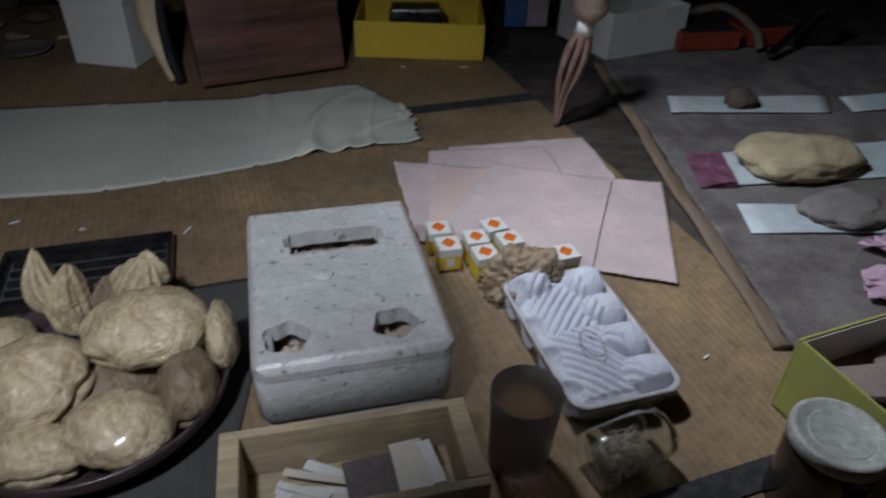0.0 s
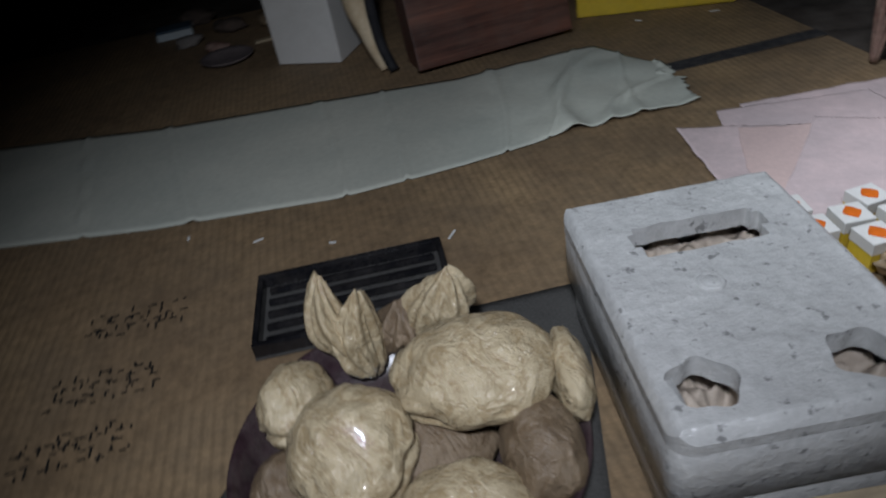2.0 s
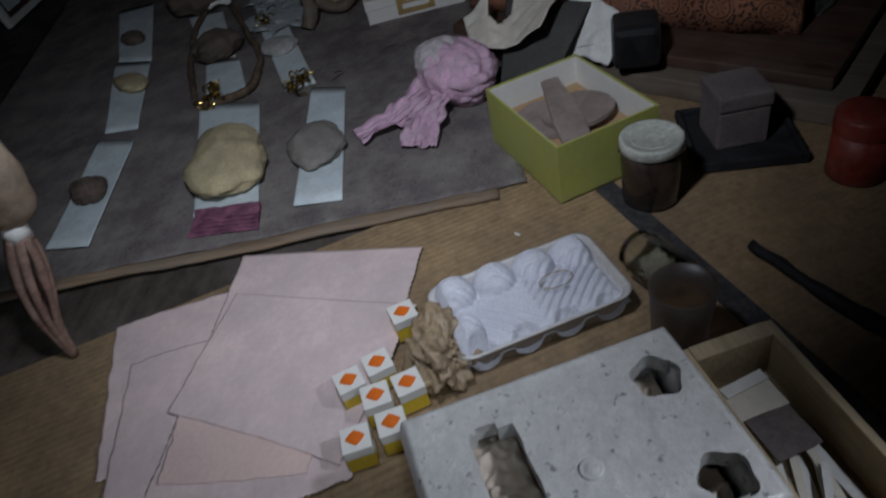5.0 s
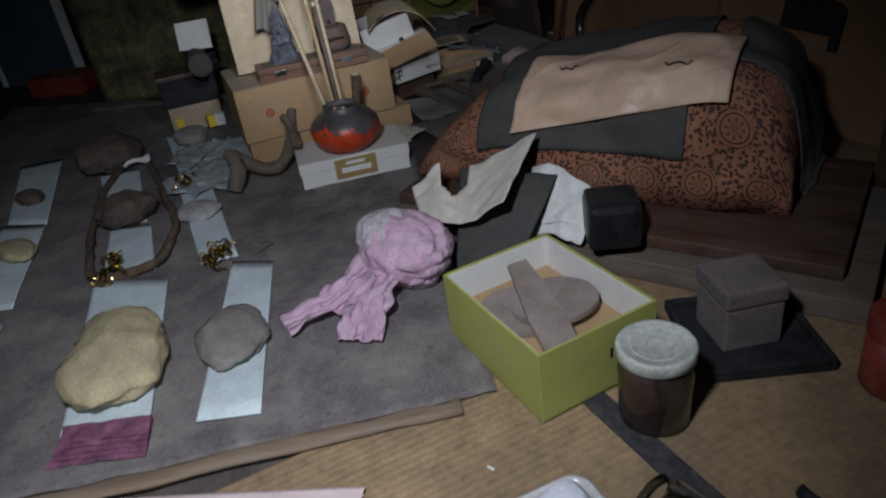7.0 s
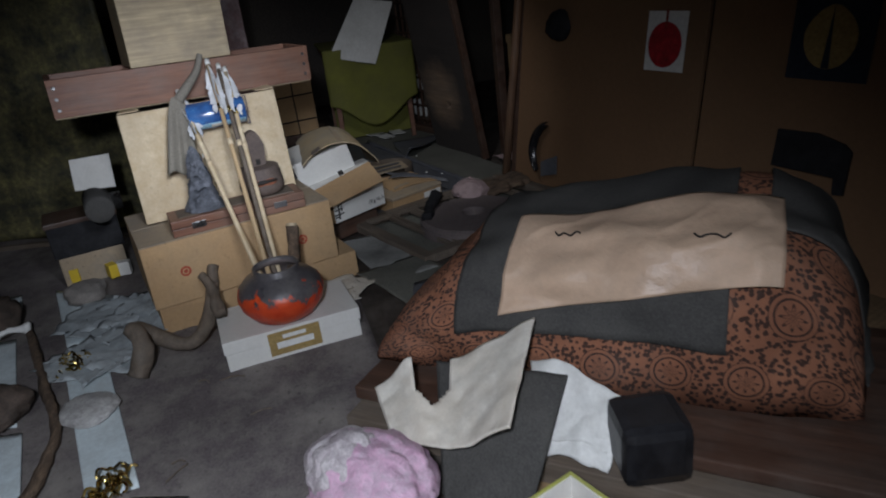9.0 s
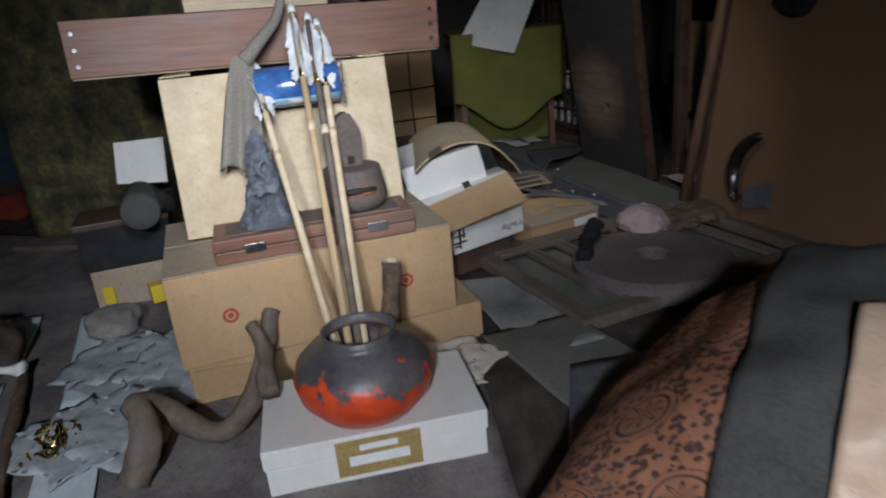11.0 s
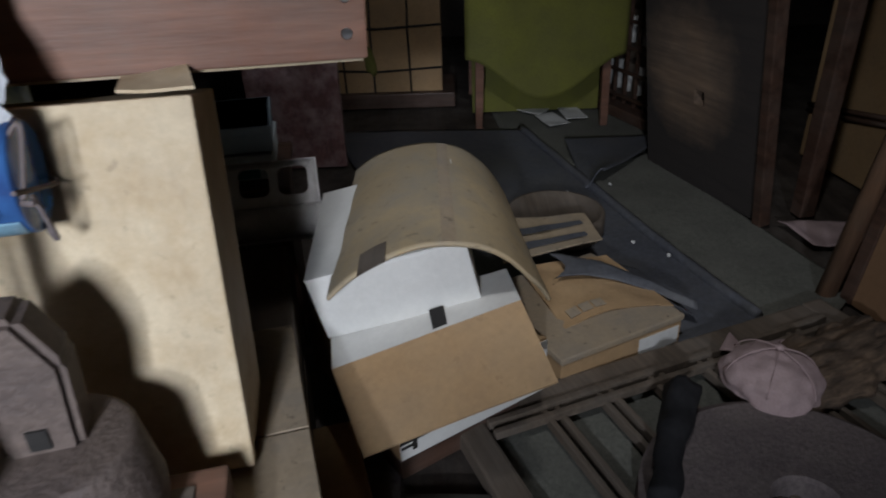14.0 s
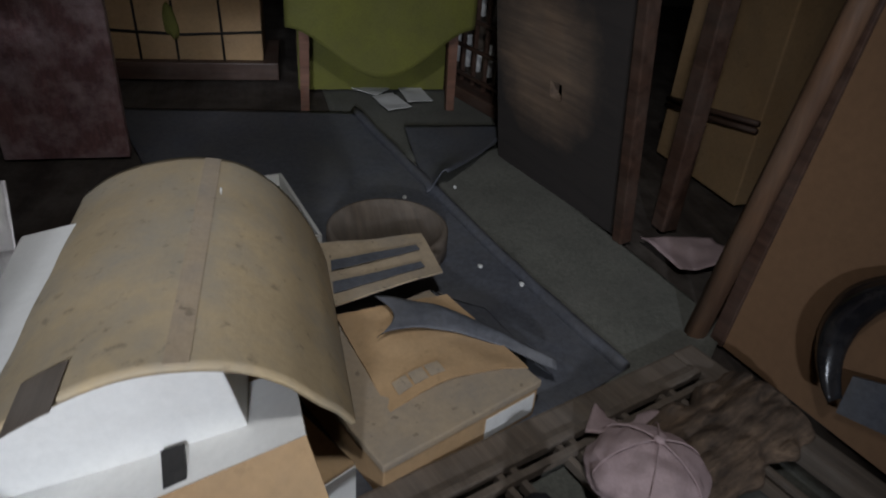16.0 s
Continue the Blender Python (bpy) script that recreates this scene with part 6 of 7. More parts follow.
def lino_tongue(u, v):
    """A torn tongue of lino, wide at one end and drawn out to a curled point."""
    low = Vector((3.646, 0.638, 0.095)).lerp(Vector((3.590, 0.350, 0.060)), u) + Vector((0.046, 0.012, 0.0)) * math.sin(math.pi * u ** 0.8)
    top = Vector((3.755, 0.632, 0.097)).lerp(Vector((3.612, 0.352, 0.062)), u) + Vector((0.034, 0.008, 0.0)) * math.sin(math.pi * u)
    notch = Vector((0, -0.030 * math.sin(math.pi * v) * (1 - u) ** 3, 0))
    return low.lerp(top, v) + notch + Vector((0, 0, 0.012 * (1 - u) + 0.010 * math.sin(math.pi * u) + 0.010 * math.sin(math.pi * v) * u + 0.003 * noise.noise(Vector((u * 6, v * 3, 5)))))


BC = thing("brown_card", at(0, 0, 0), "loose brown card with taped corner on the flat carton", "card")
part("card", sheet(card_top, 26, 20, 0.003), M_CARD, BC)
for k in range(3):
    part("tape_square", sheet(lambda u, v, k=k: card_top(0.10 + 0.125 * k + 0.105 * u, 0.07 + 0.12 * v) + Vector((0, 0, 0.004)), 3, 3, 0.0008), M_CARD2, BC, "square of brown tape")
solo("lino_scrap", sheet(lino_tongue, 30, 14, 0.003), M_SHEET, at(0, 0, 0), "torn dark grey lino tongue lying over the brown card", "lino", smooth=True)
bm = sheet(quad((3.665, 0.42, 0.058), (3.610, 0.350, 0.030), (3.80, 0.42, 0.030), (3.82, 0.52, 0.060), 0, 0.012, 12), 24, 16, 0.002)
solo("grey_paper", bm, M_SHEET, at(0, 0, 0), "torn dark grey paper behind the flat carton", "paper", smooth=True)
bm = sheet(quad((3.715, 0.735, 0.108), (3.832, 0.497, 0.098), (3.972, 0.515, 0.094), (3.935, 0.75, 0.100), 0, 0.008, 10), 24, 16, 0.004)
solo("striped_card", bm, M_CARD2, at(0, 0, 0), "brown card with dark smears lying on the lid", "card")
for k in range(2):
    bm = sheet(quad((3.76 + 0.07 * k, 0.70, 0.113), (3.838 + 0.06 * k, 0.53, 0.108), (3.855 + 0.06 * k, 0.535, 0.108), (3.795 + 0.07 * k, 0.70, 0.113), 0, 0.004, 20, k), 10, 4, 0.001)
    solo("dark_smear_paper", bm, M_SHEET, at(0, 0, 0), "narrow strip of dark paper stuck on the card", "paper", "dark strips on the card")
solo("bentwood_tray", lathe([(0, 0), (0.125, 0), (0.130, 0.004), (0.130, 0.055), (0.126, 0.060), (0.118, 0.060), (0.114, 0.050), (0, 0.048)], 48), M_OLDWOOD, at(4.07, 0.57, 0.006), "round bentwood tray with pale rim", "wooden tray", smooth=True)
WT = thing("white_tray", at(4.215, 0.805, 0.008, 16), "narrow white plastic tray behind the curved card", "tray")
part("tray_base", box((0.32, 0.11, 0.006), (0, 0, 0.004), bevel=0.002), M_WHITECARD, WT)
for size, c in (((0.32, 0.008, 0.035), (0, 0.051, 0.02)), ((0.32, 0.008, 0.035), (0, -0.051, 0.02)), ((0.008, 0.094, 0.035), (0.156, 0, 0.02)), ((0.008, 0.094, 0.035), (-0.156, 0, 0.02))):
    part("tray_rim", box(size, c, bevel=0.003), M_WHITECARD, WT)

# ---- floor coverings of the far end ----
def poly_sheet(name, a, b, c, d, m_, lift, label, n=50, wave=0.006):
    return solo(name, sheet(quad(a, b, c, d, lift, wave, 4, lift * 90), n, n, 0.003), m_, at(0, 0, 0), label, "floor sheet", smooth=True)


poly_sheet("vinyl_sheet", (3.36, 0.72), (3.637, 0.195), (4.90, 0.578), (4.945, 1.30), M_SHEET, 0.003, "dusty dark grey vinyl sheet on the floor")
poly_sheet("floor_mat", (3.46, 0.20), (3.74, -0.06), (4.62, 0.18), (4.42, 0.50), M_MAT, 0.0, "dusty green-grey mat beside the vinyl sheet")
solo("sheet_fold", tube(curve_points([(3.637, 0.200, 0.010), (3.967, 0.314, 0.012), (4.43, 0.446, 0.012), (4.90, 0.576, 0.012)], 6), 0.014, 8, rough=0.3), M_SHEET, at(0, 0, 0), "raised dark fold along the vinyl sheet's edge", "fold", smooth=True)
bm = sheet(lambda u, v: Vector((4.32 + 0.42 * u, 0.44 - 0.30 * v * u - 0.05 * v, 0.014 + 0.08 * v * (1 - u) ** 2 * math.sin(v * 2.4) + 0.01 * u)), 20, 16, 0.003)
solo("curled_lino", bm, M_SHEET, at(0, 0, 0), "dark linoleum offcut with curled edge", "lino", smooth=True)
poly_sheet("floor_mat", (4.5, 0.62), (4.55, 0.10), (6.2, 0.20), (6.2, 0.75), M_MAT, -0.006, "dusty grey mat towards the far wall", 20)
for k, (x, y, a) in enumerate([(4.98, 0.45, 20), (5.12, 0.52, 50), (5.05, 0.36, 10)]):
    bm = sheet(quad((-0.07, -0.04), (0.07, -0.04), (0.06, 0.04), (-0.08, 0.05), 0.0, 0.01, 14, k), 8, 6, 0.002)
    solo("paper_scrap", bm, M_PAPER, at(x, y, 0.012, a), "pale dusty paper scrap on the floor", "paper scrap", "scraps on the far floor")
for k in range(9):
    r = random.Random(300 + k)
    solo("plaster_crumb", blob((0.006, 0.005, 0.004), 0.4, 2.5, 2, k), M_PAPER, at(r.uniform(3.7, 5.2), r.uniform(0.1, 0.6), 0.014), "white crumb of plaster on the floor", "crumb", "crumbs on the floor")
for k, (c, m_) in enumerate([(((2.66, 0.80), (2.72, 0.60), (3.165, 0.745), (3.175, 0.935)), M_GREYLINO), (((2.36, 0.72), (2.55, 0.50), (2.86, 0.66), (2.80, 0.90)), M_MAT), (((1.95, 0.88), (2.2, 0.55), (2.66, 0.35), (2.6, 0.72)), M_SHEET)]):
    solo("lino_offcut", sheet(quad(*c, 0.010 + 0.004 * k, 0.016, 7, k), 24, 20, 0.004), m_, at(0, 0, 0), "dusty grey lino offcut lying before the hearth frame", "lino", "lino offcuts on the cloth", smooth=True)

# ---- hearth frame with lattice, millstone, bark slab, cap ----
HM = Matrix.Translation((2.78, 0.64, 0.0)) @ pose(0, 0, 0, 0, 0, 22.0)
HF = thing("hearth_frame", HM, "dark dusty wooden hearth frame with a lattice grating", "hearth frame")
for size, c in (((0.60, 0.050, 0.036), (0.30, -0.025, 0.020)), ((0.60, 0.050, 0.036), (0.30, -0.835, 0.020)), ((0.050, 0.758, 0.034), (0.025, -0.43, 0.019)), ((0.050, 0.758, 0.034), (0.575, -0.43, 0.019))):
    part("frame_beam", box(size, c, bevel=0.006), M_OLDWOOD, HF)
for k in range(6):
    for o in (-0.012, 0.012):
        part("lattice_bar", box((0.50, 0.011, 0.018), (0.30, -0.17 - 0.11 * k + o, 0.026), bevel=0.002), M_OLDWOOD, HF)
for k in range(2):
    part("lattice_bar", box((0.012, 0.755, 0.016), (0.515 + 0.026 * k, -0.43, 0.036), bevel=0.002), M_OLDWOOD, HF)
part("ash_bed", sheet(quad((0.05, -0.05), (0.05, -0.81), (0.55, -0.81), (0.55, -0.05), 0.0, 0.008, 12), 24, 24, 0.003), M_MAT, HF, "grey ash bed", smooth=True)
solo("millstone", lathe([(0.045, 0.012), (0.045, 0.066), (0.050, 0.072), (0.212, 0.066), (0.228, 0.056), (0.230, 0.012), (0.218, 0.004), (0.05, 0.004), (0.045, 0.012)], 64), M_GRCLAY, at(3.095, 0.360, -0.002), "thick round grey millstone with a central hole, on the hearth frame", "millstone", smooth=False)


def bark_top(u, v):
    x = -0.17 + 0.33 * u
    y = (v - 0.5) * (0.150 + 0.05 * noise.noise(Vector((u * 7, 0, 3))))
    ridge = 0.016 * abs(noise.noise(Vector((x * 5, y * 34, 1)))) + 0.010 * noise.noise(Vector((x * 20, y * 50, 2)))
    return Vector((x, y, 0.035 * (1 - (2 * v - 1) ** 2) ** 0.5 + ridge))


solo("bark_slab", sheet(bark_top, 90, 40, 0.012), M_BARK, at(3.422, 0.165, 0.036, -64, 0, 1), "short split log with furrowed dark bark, on the hearth frame", "log slab", smooth=True)
solo("charred_branch", tube(curve_points([(3.315, 0.470, 0.096), (3.245, 0.50, 0.088), (3.18, 0.53, 0.080), (3.10, 0.56, 0.076)], 5), [0.026] * 8 + [0.022] * 8, 11, rough=0.4), M_SOOT, at(0, 0, 0), "short charred branch lying on the bark slab", "branch", smooth=True)
CP = thing("cotton_hat", at(3.365, 0.300, 0.064, 70, 6, -4), "faded pink cotton sun hat lying on the bark slab", "hat")
part("crown", blob((0.084, 0.090, 0.062), 0.16, 1.5, 5, 81, 0.03, flat=-0.012), M_CAP, CP, smooth=True)
for g in (20, 80, 140):
    pts = [(0.0845 * math.cos(radians(g)) * math.cos(radians(e)), 0.0905 * math.sin(radians(g)) * math.cos(radians(e)), 0.0645 * math.sin(radians(e))) for e in range(10, 175, 15)]
    part("seam", tube(curve_points(pts, 2), 0.0011, 6), M_CAP, CP, smooth=True)
part("button", blob((0.008, 0.008, 0.005), 0.05, 2, 2, 3), M_CAP, CP).matrix_basis = at(0, 0, 0.066)
part("brim", sheet(lambda u, v: Vector(((u - 0.5) * 0.165 * (1 - 0.22 * v), -0.06 - 0.070 * v - 0.012 * math.cos((u - 0.5) * 3), 0.004 + 0.018 * math.sin(u * 7) * v - 0.010 * v)), 16, 10, 0.004), M_CAP, CP, smooth=True)

# ---- brown board partition with pictures pinned on it, and its pole ----
W0, WD = Vector((3.71, -0.01, 0)), Vector((-0.957, -0.289, 0))
WA = math.degrees(math.atan2(WD.y, WD.x))
WM = Matrix.Translation(W0) @ pose(0, 0, 0, -8.5, 0, WA)
BW = thing("wall_partition", WM, "tall brown hardboard partition leaning upright by the hearth", "partition", kind="structure")
part("board", box((1.10, 0.018, 2.0), (0.56, 0.012, 1.0), bevel=0.002), M_BOARD, BW)
part("board", box((1.30, 0.018, 2.0), (1.78, 0.010, 1.0), bevel=0.002), M_BOARD, BW)
part("edge_batten", box((0.03, 0.03, 2.0), (0.014, 0.012, 1.0), bevel=0.003), M_DARKWOOD, BW)
solo("leaning_pole", tube([(3.725, 0.015, 0.0), (3.725, -0.078, 0.6), (3.725, -0.170, 1.2), (3.725, -0.28, 1.9)], 0.021, 12, rough=0.15), M_POLE, at(0, 0, 0), "round brown wooden pole standing at the partition's edge", "pole", smooth=True)


def on_wall(x, z, off=0.003):
    """A pose on the partition: x along it, z up; local y points out of it."""
    return WM @ at(x, 0.002 - off, z, 0)


def flat_shape(outline, th=0.002):
    """A thin upright plate over an outline of (x, y, z) points in one plane of y."""
    bm = bmesh.new()
    back = [bm.verts.new(p) for p in outline]
    front = [bm.verts.new((x, y - th, z)) for x, y, z in outline]
    bm.faces.new(back)
    bm.faces.new(front[::-1])
    for k in range(len(back)):
        bm.faces.new((back[k], front[k], front[(k + 1) % len(back)], back[(k + 1) % len(back)]))
    return bm


def leaf_outline(w, h, n=26, point=0.3):
    return [(w * math.sin(a) * (1 - point * max(0, math.cos(a)) ** 2), h * math.cos(a)) for a in (2 * math.pi * k / n for k in range(n))]


RP = thing("fruit_picture", on_wall(0.932, 0.687), "small white picture of a crimson fruit pinned on the board", "picture")
part("paper", box((0.190, 0.002, 0.215), (0, -0.002, 0), bevel=0), M_PAPER, RP)
part("painted_fruit", flat_shape([(0.080 * math.cos(a), -0.006, 0.082 * math.sin(a) - 0.012) for a in (2 * math.pi * k / 30 for k in range(30))]), M_CRIMSON, RP, "crimson fruit")
part("stem", box((0.010, 0.0015, 0.06), (0, -0.0075, 0.082), bevel=0), M_RUST, RP)
NP = thing("leaf_picture", on_wall(1.565, 0.72), "navy picture with an ochre leaf pinned on the board", "picture")
NPP = part("paper", box((0.255, 0.002, 0.25), (0, -0.002, 0), bevel=0), M_NAVY, NP)
part("painted_leaf", flat_shape([(x, -0.006, z) for x, z in leaf_outline(0.083, 0.092)]), M_OCHRE, NPP, "ochre leaf")
part("leaf_slit", flat_shape([(0, -0.009, 0.085), (0.012, -0.009, -0.09), (-0.012, -0.009, -0.09)]), M_NAVY, NPP)
solo("dark_fragment", blob((0.085, 0.020, 0.070), 0.2, 1.8, 4, 91, 0.05), M_SOOT, on_wall(0.320, 0.735) @ at(0, -0.022, 0), "dark shell-like fragment hung on the board", "fragment", smooth=True)
FLAG = [(-0.125, 0.0, -0.055), (-0.120, 0.0, 0.062), (0.01, 0.0, 0.066), (0.10, 0.0, 0.045), (0.125, 0.0, 0.025), (0.122, 0.0, -0.105), (0.090, 0.0, -0.108), (0.085, 0.0, -0.058)]
solo("black_cutout", flat_shape(FLAG, 0.012), M_SOOT, on_wall(1.575, 0.375) @ at(0, -0.006, 0), "black flag-shaped cutout hung on the board", "cutout")
def crescent(u, v):
    """A bent black strip: thin at both tips, its belly standing off the board."""
    a = radians(80 + 130 * u)
    r = 0.125 + (v - 0.5) * 0.055 * math.sin(math.pi * (0.06 + 0.90 * u)) ** 0.7
    return Vector((0.075 + r * math.cos(a), -0.010 - 0.022 * math.sin(math.pi * v) - 0.012 * u, r * math.sin(a) - 0.02 + 0.004 * noise.noise(Vector((u * 6, v * 3, 1)))))


FR = thing("black_fragment", on_wall(0.255, 0.165) @ at(0, -0.012, 0, 0, 0, -25), "glossy black crescent-shaped plastic piece hung on the board", "fragment")
part("black_strip", sheet(crescent, 26, 10, 0.004), M_BLACK, FR, smooth=True)
part("grey_backing", flat_shape([(-0.045, 0.0, -0.11), (0.07, 0.0, -0.13), (0.10, 0.0, -0.05), (-0.02, 0.0, -0.045)], 0.006), M_SHEET, FR, "dark grey backing scrap")

# ---- framed screen standing by the tatami's end ----
FS = thing("framed_screen", at(1.60, -0.42, 0.0, 30), "dark-framed standing screen with pale paper panel", "screen")
for x in (-0.04, 0.54):
    part("stile", box((0.085, 0.035, 1.7), (x, 0, 0.85), bevel=0.006), M_DARKWOOD, FS)
for z in (0.03, 1.67):
    part("rail", box((0.495, 0.030, 0.05), (0.25, 0, z), bevel=0.005), M_DARKWOOD, FS)
part("paper_panel", box((0.495, 0.008, 1.58), (0.25, 0, 0.85), bevel=0.001), M_MILKY, FS, "yellowed paper panel")
FS.matrix_basis = at(1.60, -0.42, 0.0, -62)

# ---- far end: painting, board, crates, olive seat, roped case, lattice rack, round board ----
PT = thing("mottled_painting", at(4.02, 2.20, 0.0, 80), "tall dark canvas mottled with yellow and green paint", "painting")
part("canvas", sheet(lambda u, v: Vector(((u - 0.5) * 0.86, 0.006 * noise.noise(Vector((u * 4, v * 6, 0))), 0.004 + 1.50 * v)), 30, 50, 0.006), M_MOTTLE, PT, smooth=True)
part("paint_daub", sheet(lambda u, v: Vector((-0.22 + 0.12 * u + 0.04 * noise.noise(Vector((v * 4, 1, 0))), -0.012, 0.55 + 0.65 * v)), 12, 30, 0.003), M_PAPER, PT, "pale flaking paint patch")
for k in range(40):
    r = random.Random(500 + k)
    fleck = part("paint_fleck", blob((0.012, 0.004, 0.016), 0.3, 2, 1, k), M_YELLOW if k % 3 else M_PAPER, PT)
    fleck.matrix_basis = at(r.uniform(-0.38, 0.38), -0.010, r.uniform(0.15, 1.2), 0, 0, r.uniform(-60, 60))
solo("floor_batten", box((0.9, 0.03, 0.022), (0, 0, 0.011), bevel=0.003), M_OLDWOOD, at(3.86, 2.20, 0.006, 78), "thin wooden batten on the floor before the painting", "batten")
BC = thing("blue_cabinet", at(4.95, 3.30, 0.0, 70), "slate-blue painted cupboard with pale frame", "cupboard")
part("panel", box((0.62, 0.03, 0.76), (0, 0, 0.38), bevel=0.003), M_BLUEPAINT, BC)
part("top_rail", box((0.70, 0.05, 0.045), (0, 0, 0.785), bevel=0.004), M_PAPER, BC, "pale painted rail")
for x in (-0.33, 0.33):
    part("frame_post", box((0.04, 0.05, 0.762), (x, 0, 0.381), bevel=0.004), M_PAPER, BC, "pale painted post")
GD = thing("glazed_panel", at(4.098, 3.38, 0.002, 180, 10.3), "leaning pale-framed panel with blue-grey panes and dark bars", "panel")
for x in (0.02, 0.84):
    part("stile", box((0.038, 0.034, 1.60), (x, 0, 0.80), bevel=0.004), M_PAPER, GD)
for z in (0.019, 1.581):
    part("rail", box((0.780, 0.030, 0.036), (0.43, 0, z), bevel=0.004), M_PAPER, GD)
part("backing", box((0.782, 0.010, 1.528), (0.43, -0.010, 0.80), bevel=0), M_DARKWOOD, GD, "dark recessed backing")
for x0, x1 in ((0.085, 0.225), (0.305, 0.555), (0.635, 0.775)):
    for z0, z1 in ((0.065, 0.375), (0.425, 0.950), (1.000, 1.535)):
        part("pane", box((x1 - x0, 0.008, z1 - z0), ((x0 + x1) / 2, 0.002, (z0 + z1) / 2), bevel=0.001), M_WPAPER, GD, "dusty blue-grey pane")
RX = thing("red_crate", at(4.60, 3.02, 0.0, 75), "low dark red wooden tray box", "tray box")
open_carton(RX, 0.36, 0.24, 0.12, M_RUST, M_DARKWOOD, 0.012)
SH = thing("low_shelf", at(3.68, 1.34, 0.0, -80), "dark low shelf carrying pale blue boxes", "shelf")
for x in (-0.16, 0.16):
    part("side", box((0.02, 0.24, 0.335), (x, 0.02, 0.1675), bevel=0.003), M_DARKWOOD, SH)
part("shelf_board", box((0.36, 0.26, 0.018), (0, 0.02, 0.344), bevel=0.003), M_DARKWOOD, SH)
for k, (z, m_) in enumerate(((0.354, M_WPAPER), (0.406, M_DIMBLUE))):
    t = thing("pale_blue_box" if k == 0 else "dusty_blue_box", at(3.72, 1.330, z, -80 + 3 * k), ("pale blue card box with a teal label on the shelf", "dusty slate-blue card box lying on the paler one")[k], "card box", "blue boxes on the shelf")
    part("box_body", box((0.27, 0.20, 0.050), (0, 0, 0.025), bevel=0.003), m_, t)
    part("box_lid", box((0.274, 0.204, 0.016), (0, 0, 0.042), bevel=0.003), m_, t)
    if k == 0:
        part("label_patch", box((0.12, 0.002, 0.032), (0.05, -0.1032, 0.020), bevel=0), M_TEAL, t, "teal label")


def crate_sd(x, y):
    d = 1.0
    for i in range(4):
        for j in range(2):
            d = min(d, sd_round(x, y, -0.105 + 0.07 * i, -0.035 + 0.07 * j, 0.027, 0.026, 0.014))
    return d


bm = plate(0.30, 0.15, 0.0, 0.012, crate_sd, 60)
solo("egg_crate", bm, M_TRAY, at(3.565, 1.235, 0.336, -80, 62), "white plastic rack with rows of round holes", "rack")
solo("pipe", tube([(3.50, 1.36, 0.310), (3.560, 1.068, 0.310)], 0.030, 20), M_TRAY, at(0, 0, 0), "short pale plastic pipe lying across the planks", "pipe", smooth=True)
PK = thing("plank_stack", at(3.20, 1.115, 0.0, 12.5), "stack of grey-brown planks beside the carton", "planks")
part("plank", box((0.50, 0.10, 0.150), (0, 0, 0.075), bevel=0.004), M_OLDWOOD, PK)
part("plank", box((0.52, 0.095, 0.148), (0.01, 0.0, 0.226), bevel=0.004), M_OLDWOOD, PK)
solo("wood_roller", lathe([(0, 0), (0.036, 0), (0.038, 0.002), (0.038, 0.14), (0.036, 0.142), (0, 0.142)], 24), M_OLDWOOD, at(3.40, 1.245, 0.337, -70, 90, 0), "short round wooden roller", "roller", smooth=True)
solo("maroon_board", box((0.30, 0.03, 1.15), (0, 0, 0.575), bevel=0.004), M_PINKBOARD, at(4.60, 1.340, 0.0, 92), "worn maroon board with pale scuffs, standing upright", "board")
RCs = thing("roped_case", at(5.38, 1.125, 0.0, 90), "cardboard case tied with string, standing on a dark plinth", "case")
part("plinth", box((0.62, 0.30, 0.06), (0, 0, 0.03), bevel=0.004), M_DARKWOOD, RCs)
part("case_body", box((0.52, 0.24, 0.46), (0, 0, 0.29), bevel=0.006), M_CARD, RCs)
for x in (-0.13, 0.02, 0.14):
    part("cord", tube([(x, 0.124, 0.06), (x + 0.005, 0.126, 0.3), (x, 0.124, 0.52)], 0.0045, 6), M_INK, RCs, "dark cord", smooth=True)
for z in (0.16, 0.33):
    part("cord", tube([(-0.26, 0.125, z), (0, 0.128, z - 0.012), (0.26, 0.125, z)], 0.0045, 6), M_INK, RCs, "dark cord", smooth=True)
KNOT2 = part("rope_knot", blob((0.022, 0.014, 0.06), 0.3, 3, 3, 7, 0.1), M_OLIVE, RCs, "dark green rope knot", smooth=True)
KNOT2.matrix_basis = at(0.03, 0.135, 0.19, 0, 0, 8)
OS = thing("olive_seat", at(5.215, 0.50, 0.0, 91), "wooden stool draped with a sagging olive cloth", "stool")
for x, y in ((-0.235, 0.275), (0.235, 0.275), (-0.235, -0.20), (0.235, -0.20)):
    part("leg", tube([(x, y, 0.0), (x * 0.98, y * 0.98, 0.30), (x * 0.95, y * 0.95, 0.58)], [0.018, 0.022, 0.024], 4), M_BROWN, OS)
part("seat", box((0.55, 0.56, 0.03), (0, 0.03, 0.59), bevel=0.006), M_BROWN, OS)
part("cloth_cover", sheet(lambda u, v: Vector(((u - 0.5) * 0.57, 0.325 + 0.02 * math.sin(u * 9), 0.615 - (0.34 + 0.16 * math.sin(math.pi * u) ** 2) * v - 0.0)), 34, 26, 0.006), M_OLIVE, OS, "sagging olive cloth", smooth=True)
part("cloth_top", box((0.57, 0.66, 0.012), (0, 0.0, 0.612), bevel=0.005), M_OLIVE, OS)
part("inner_panel", box((0.50, 0.012, 0.30), (0, 0.10, 0.16), bevel=0.002), M_OLIVE, OS)
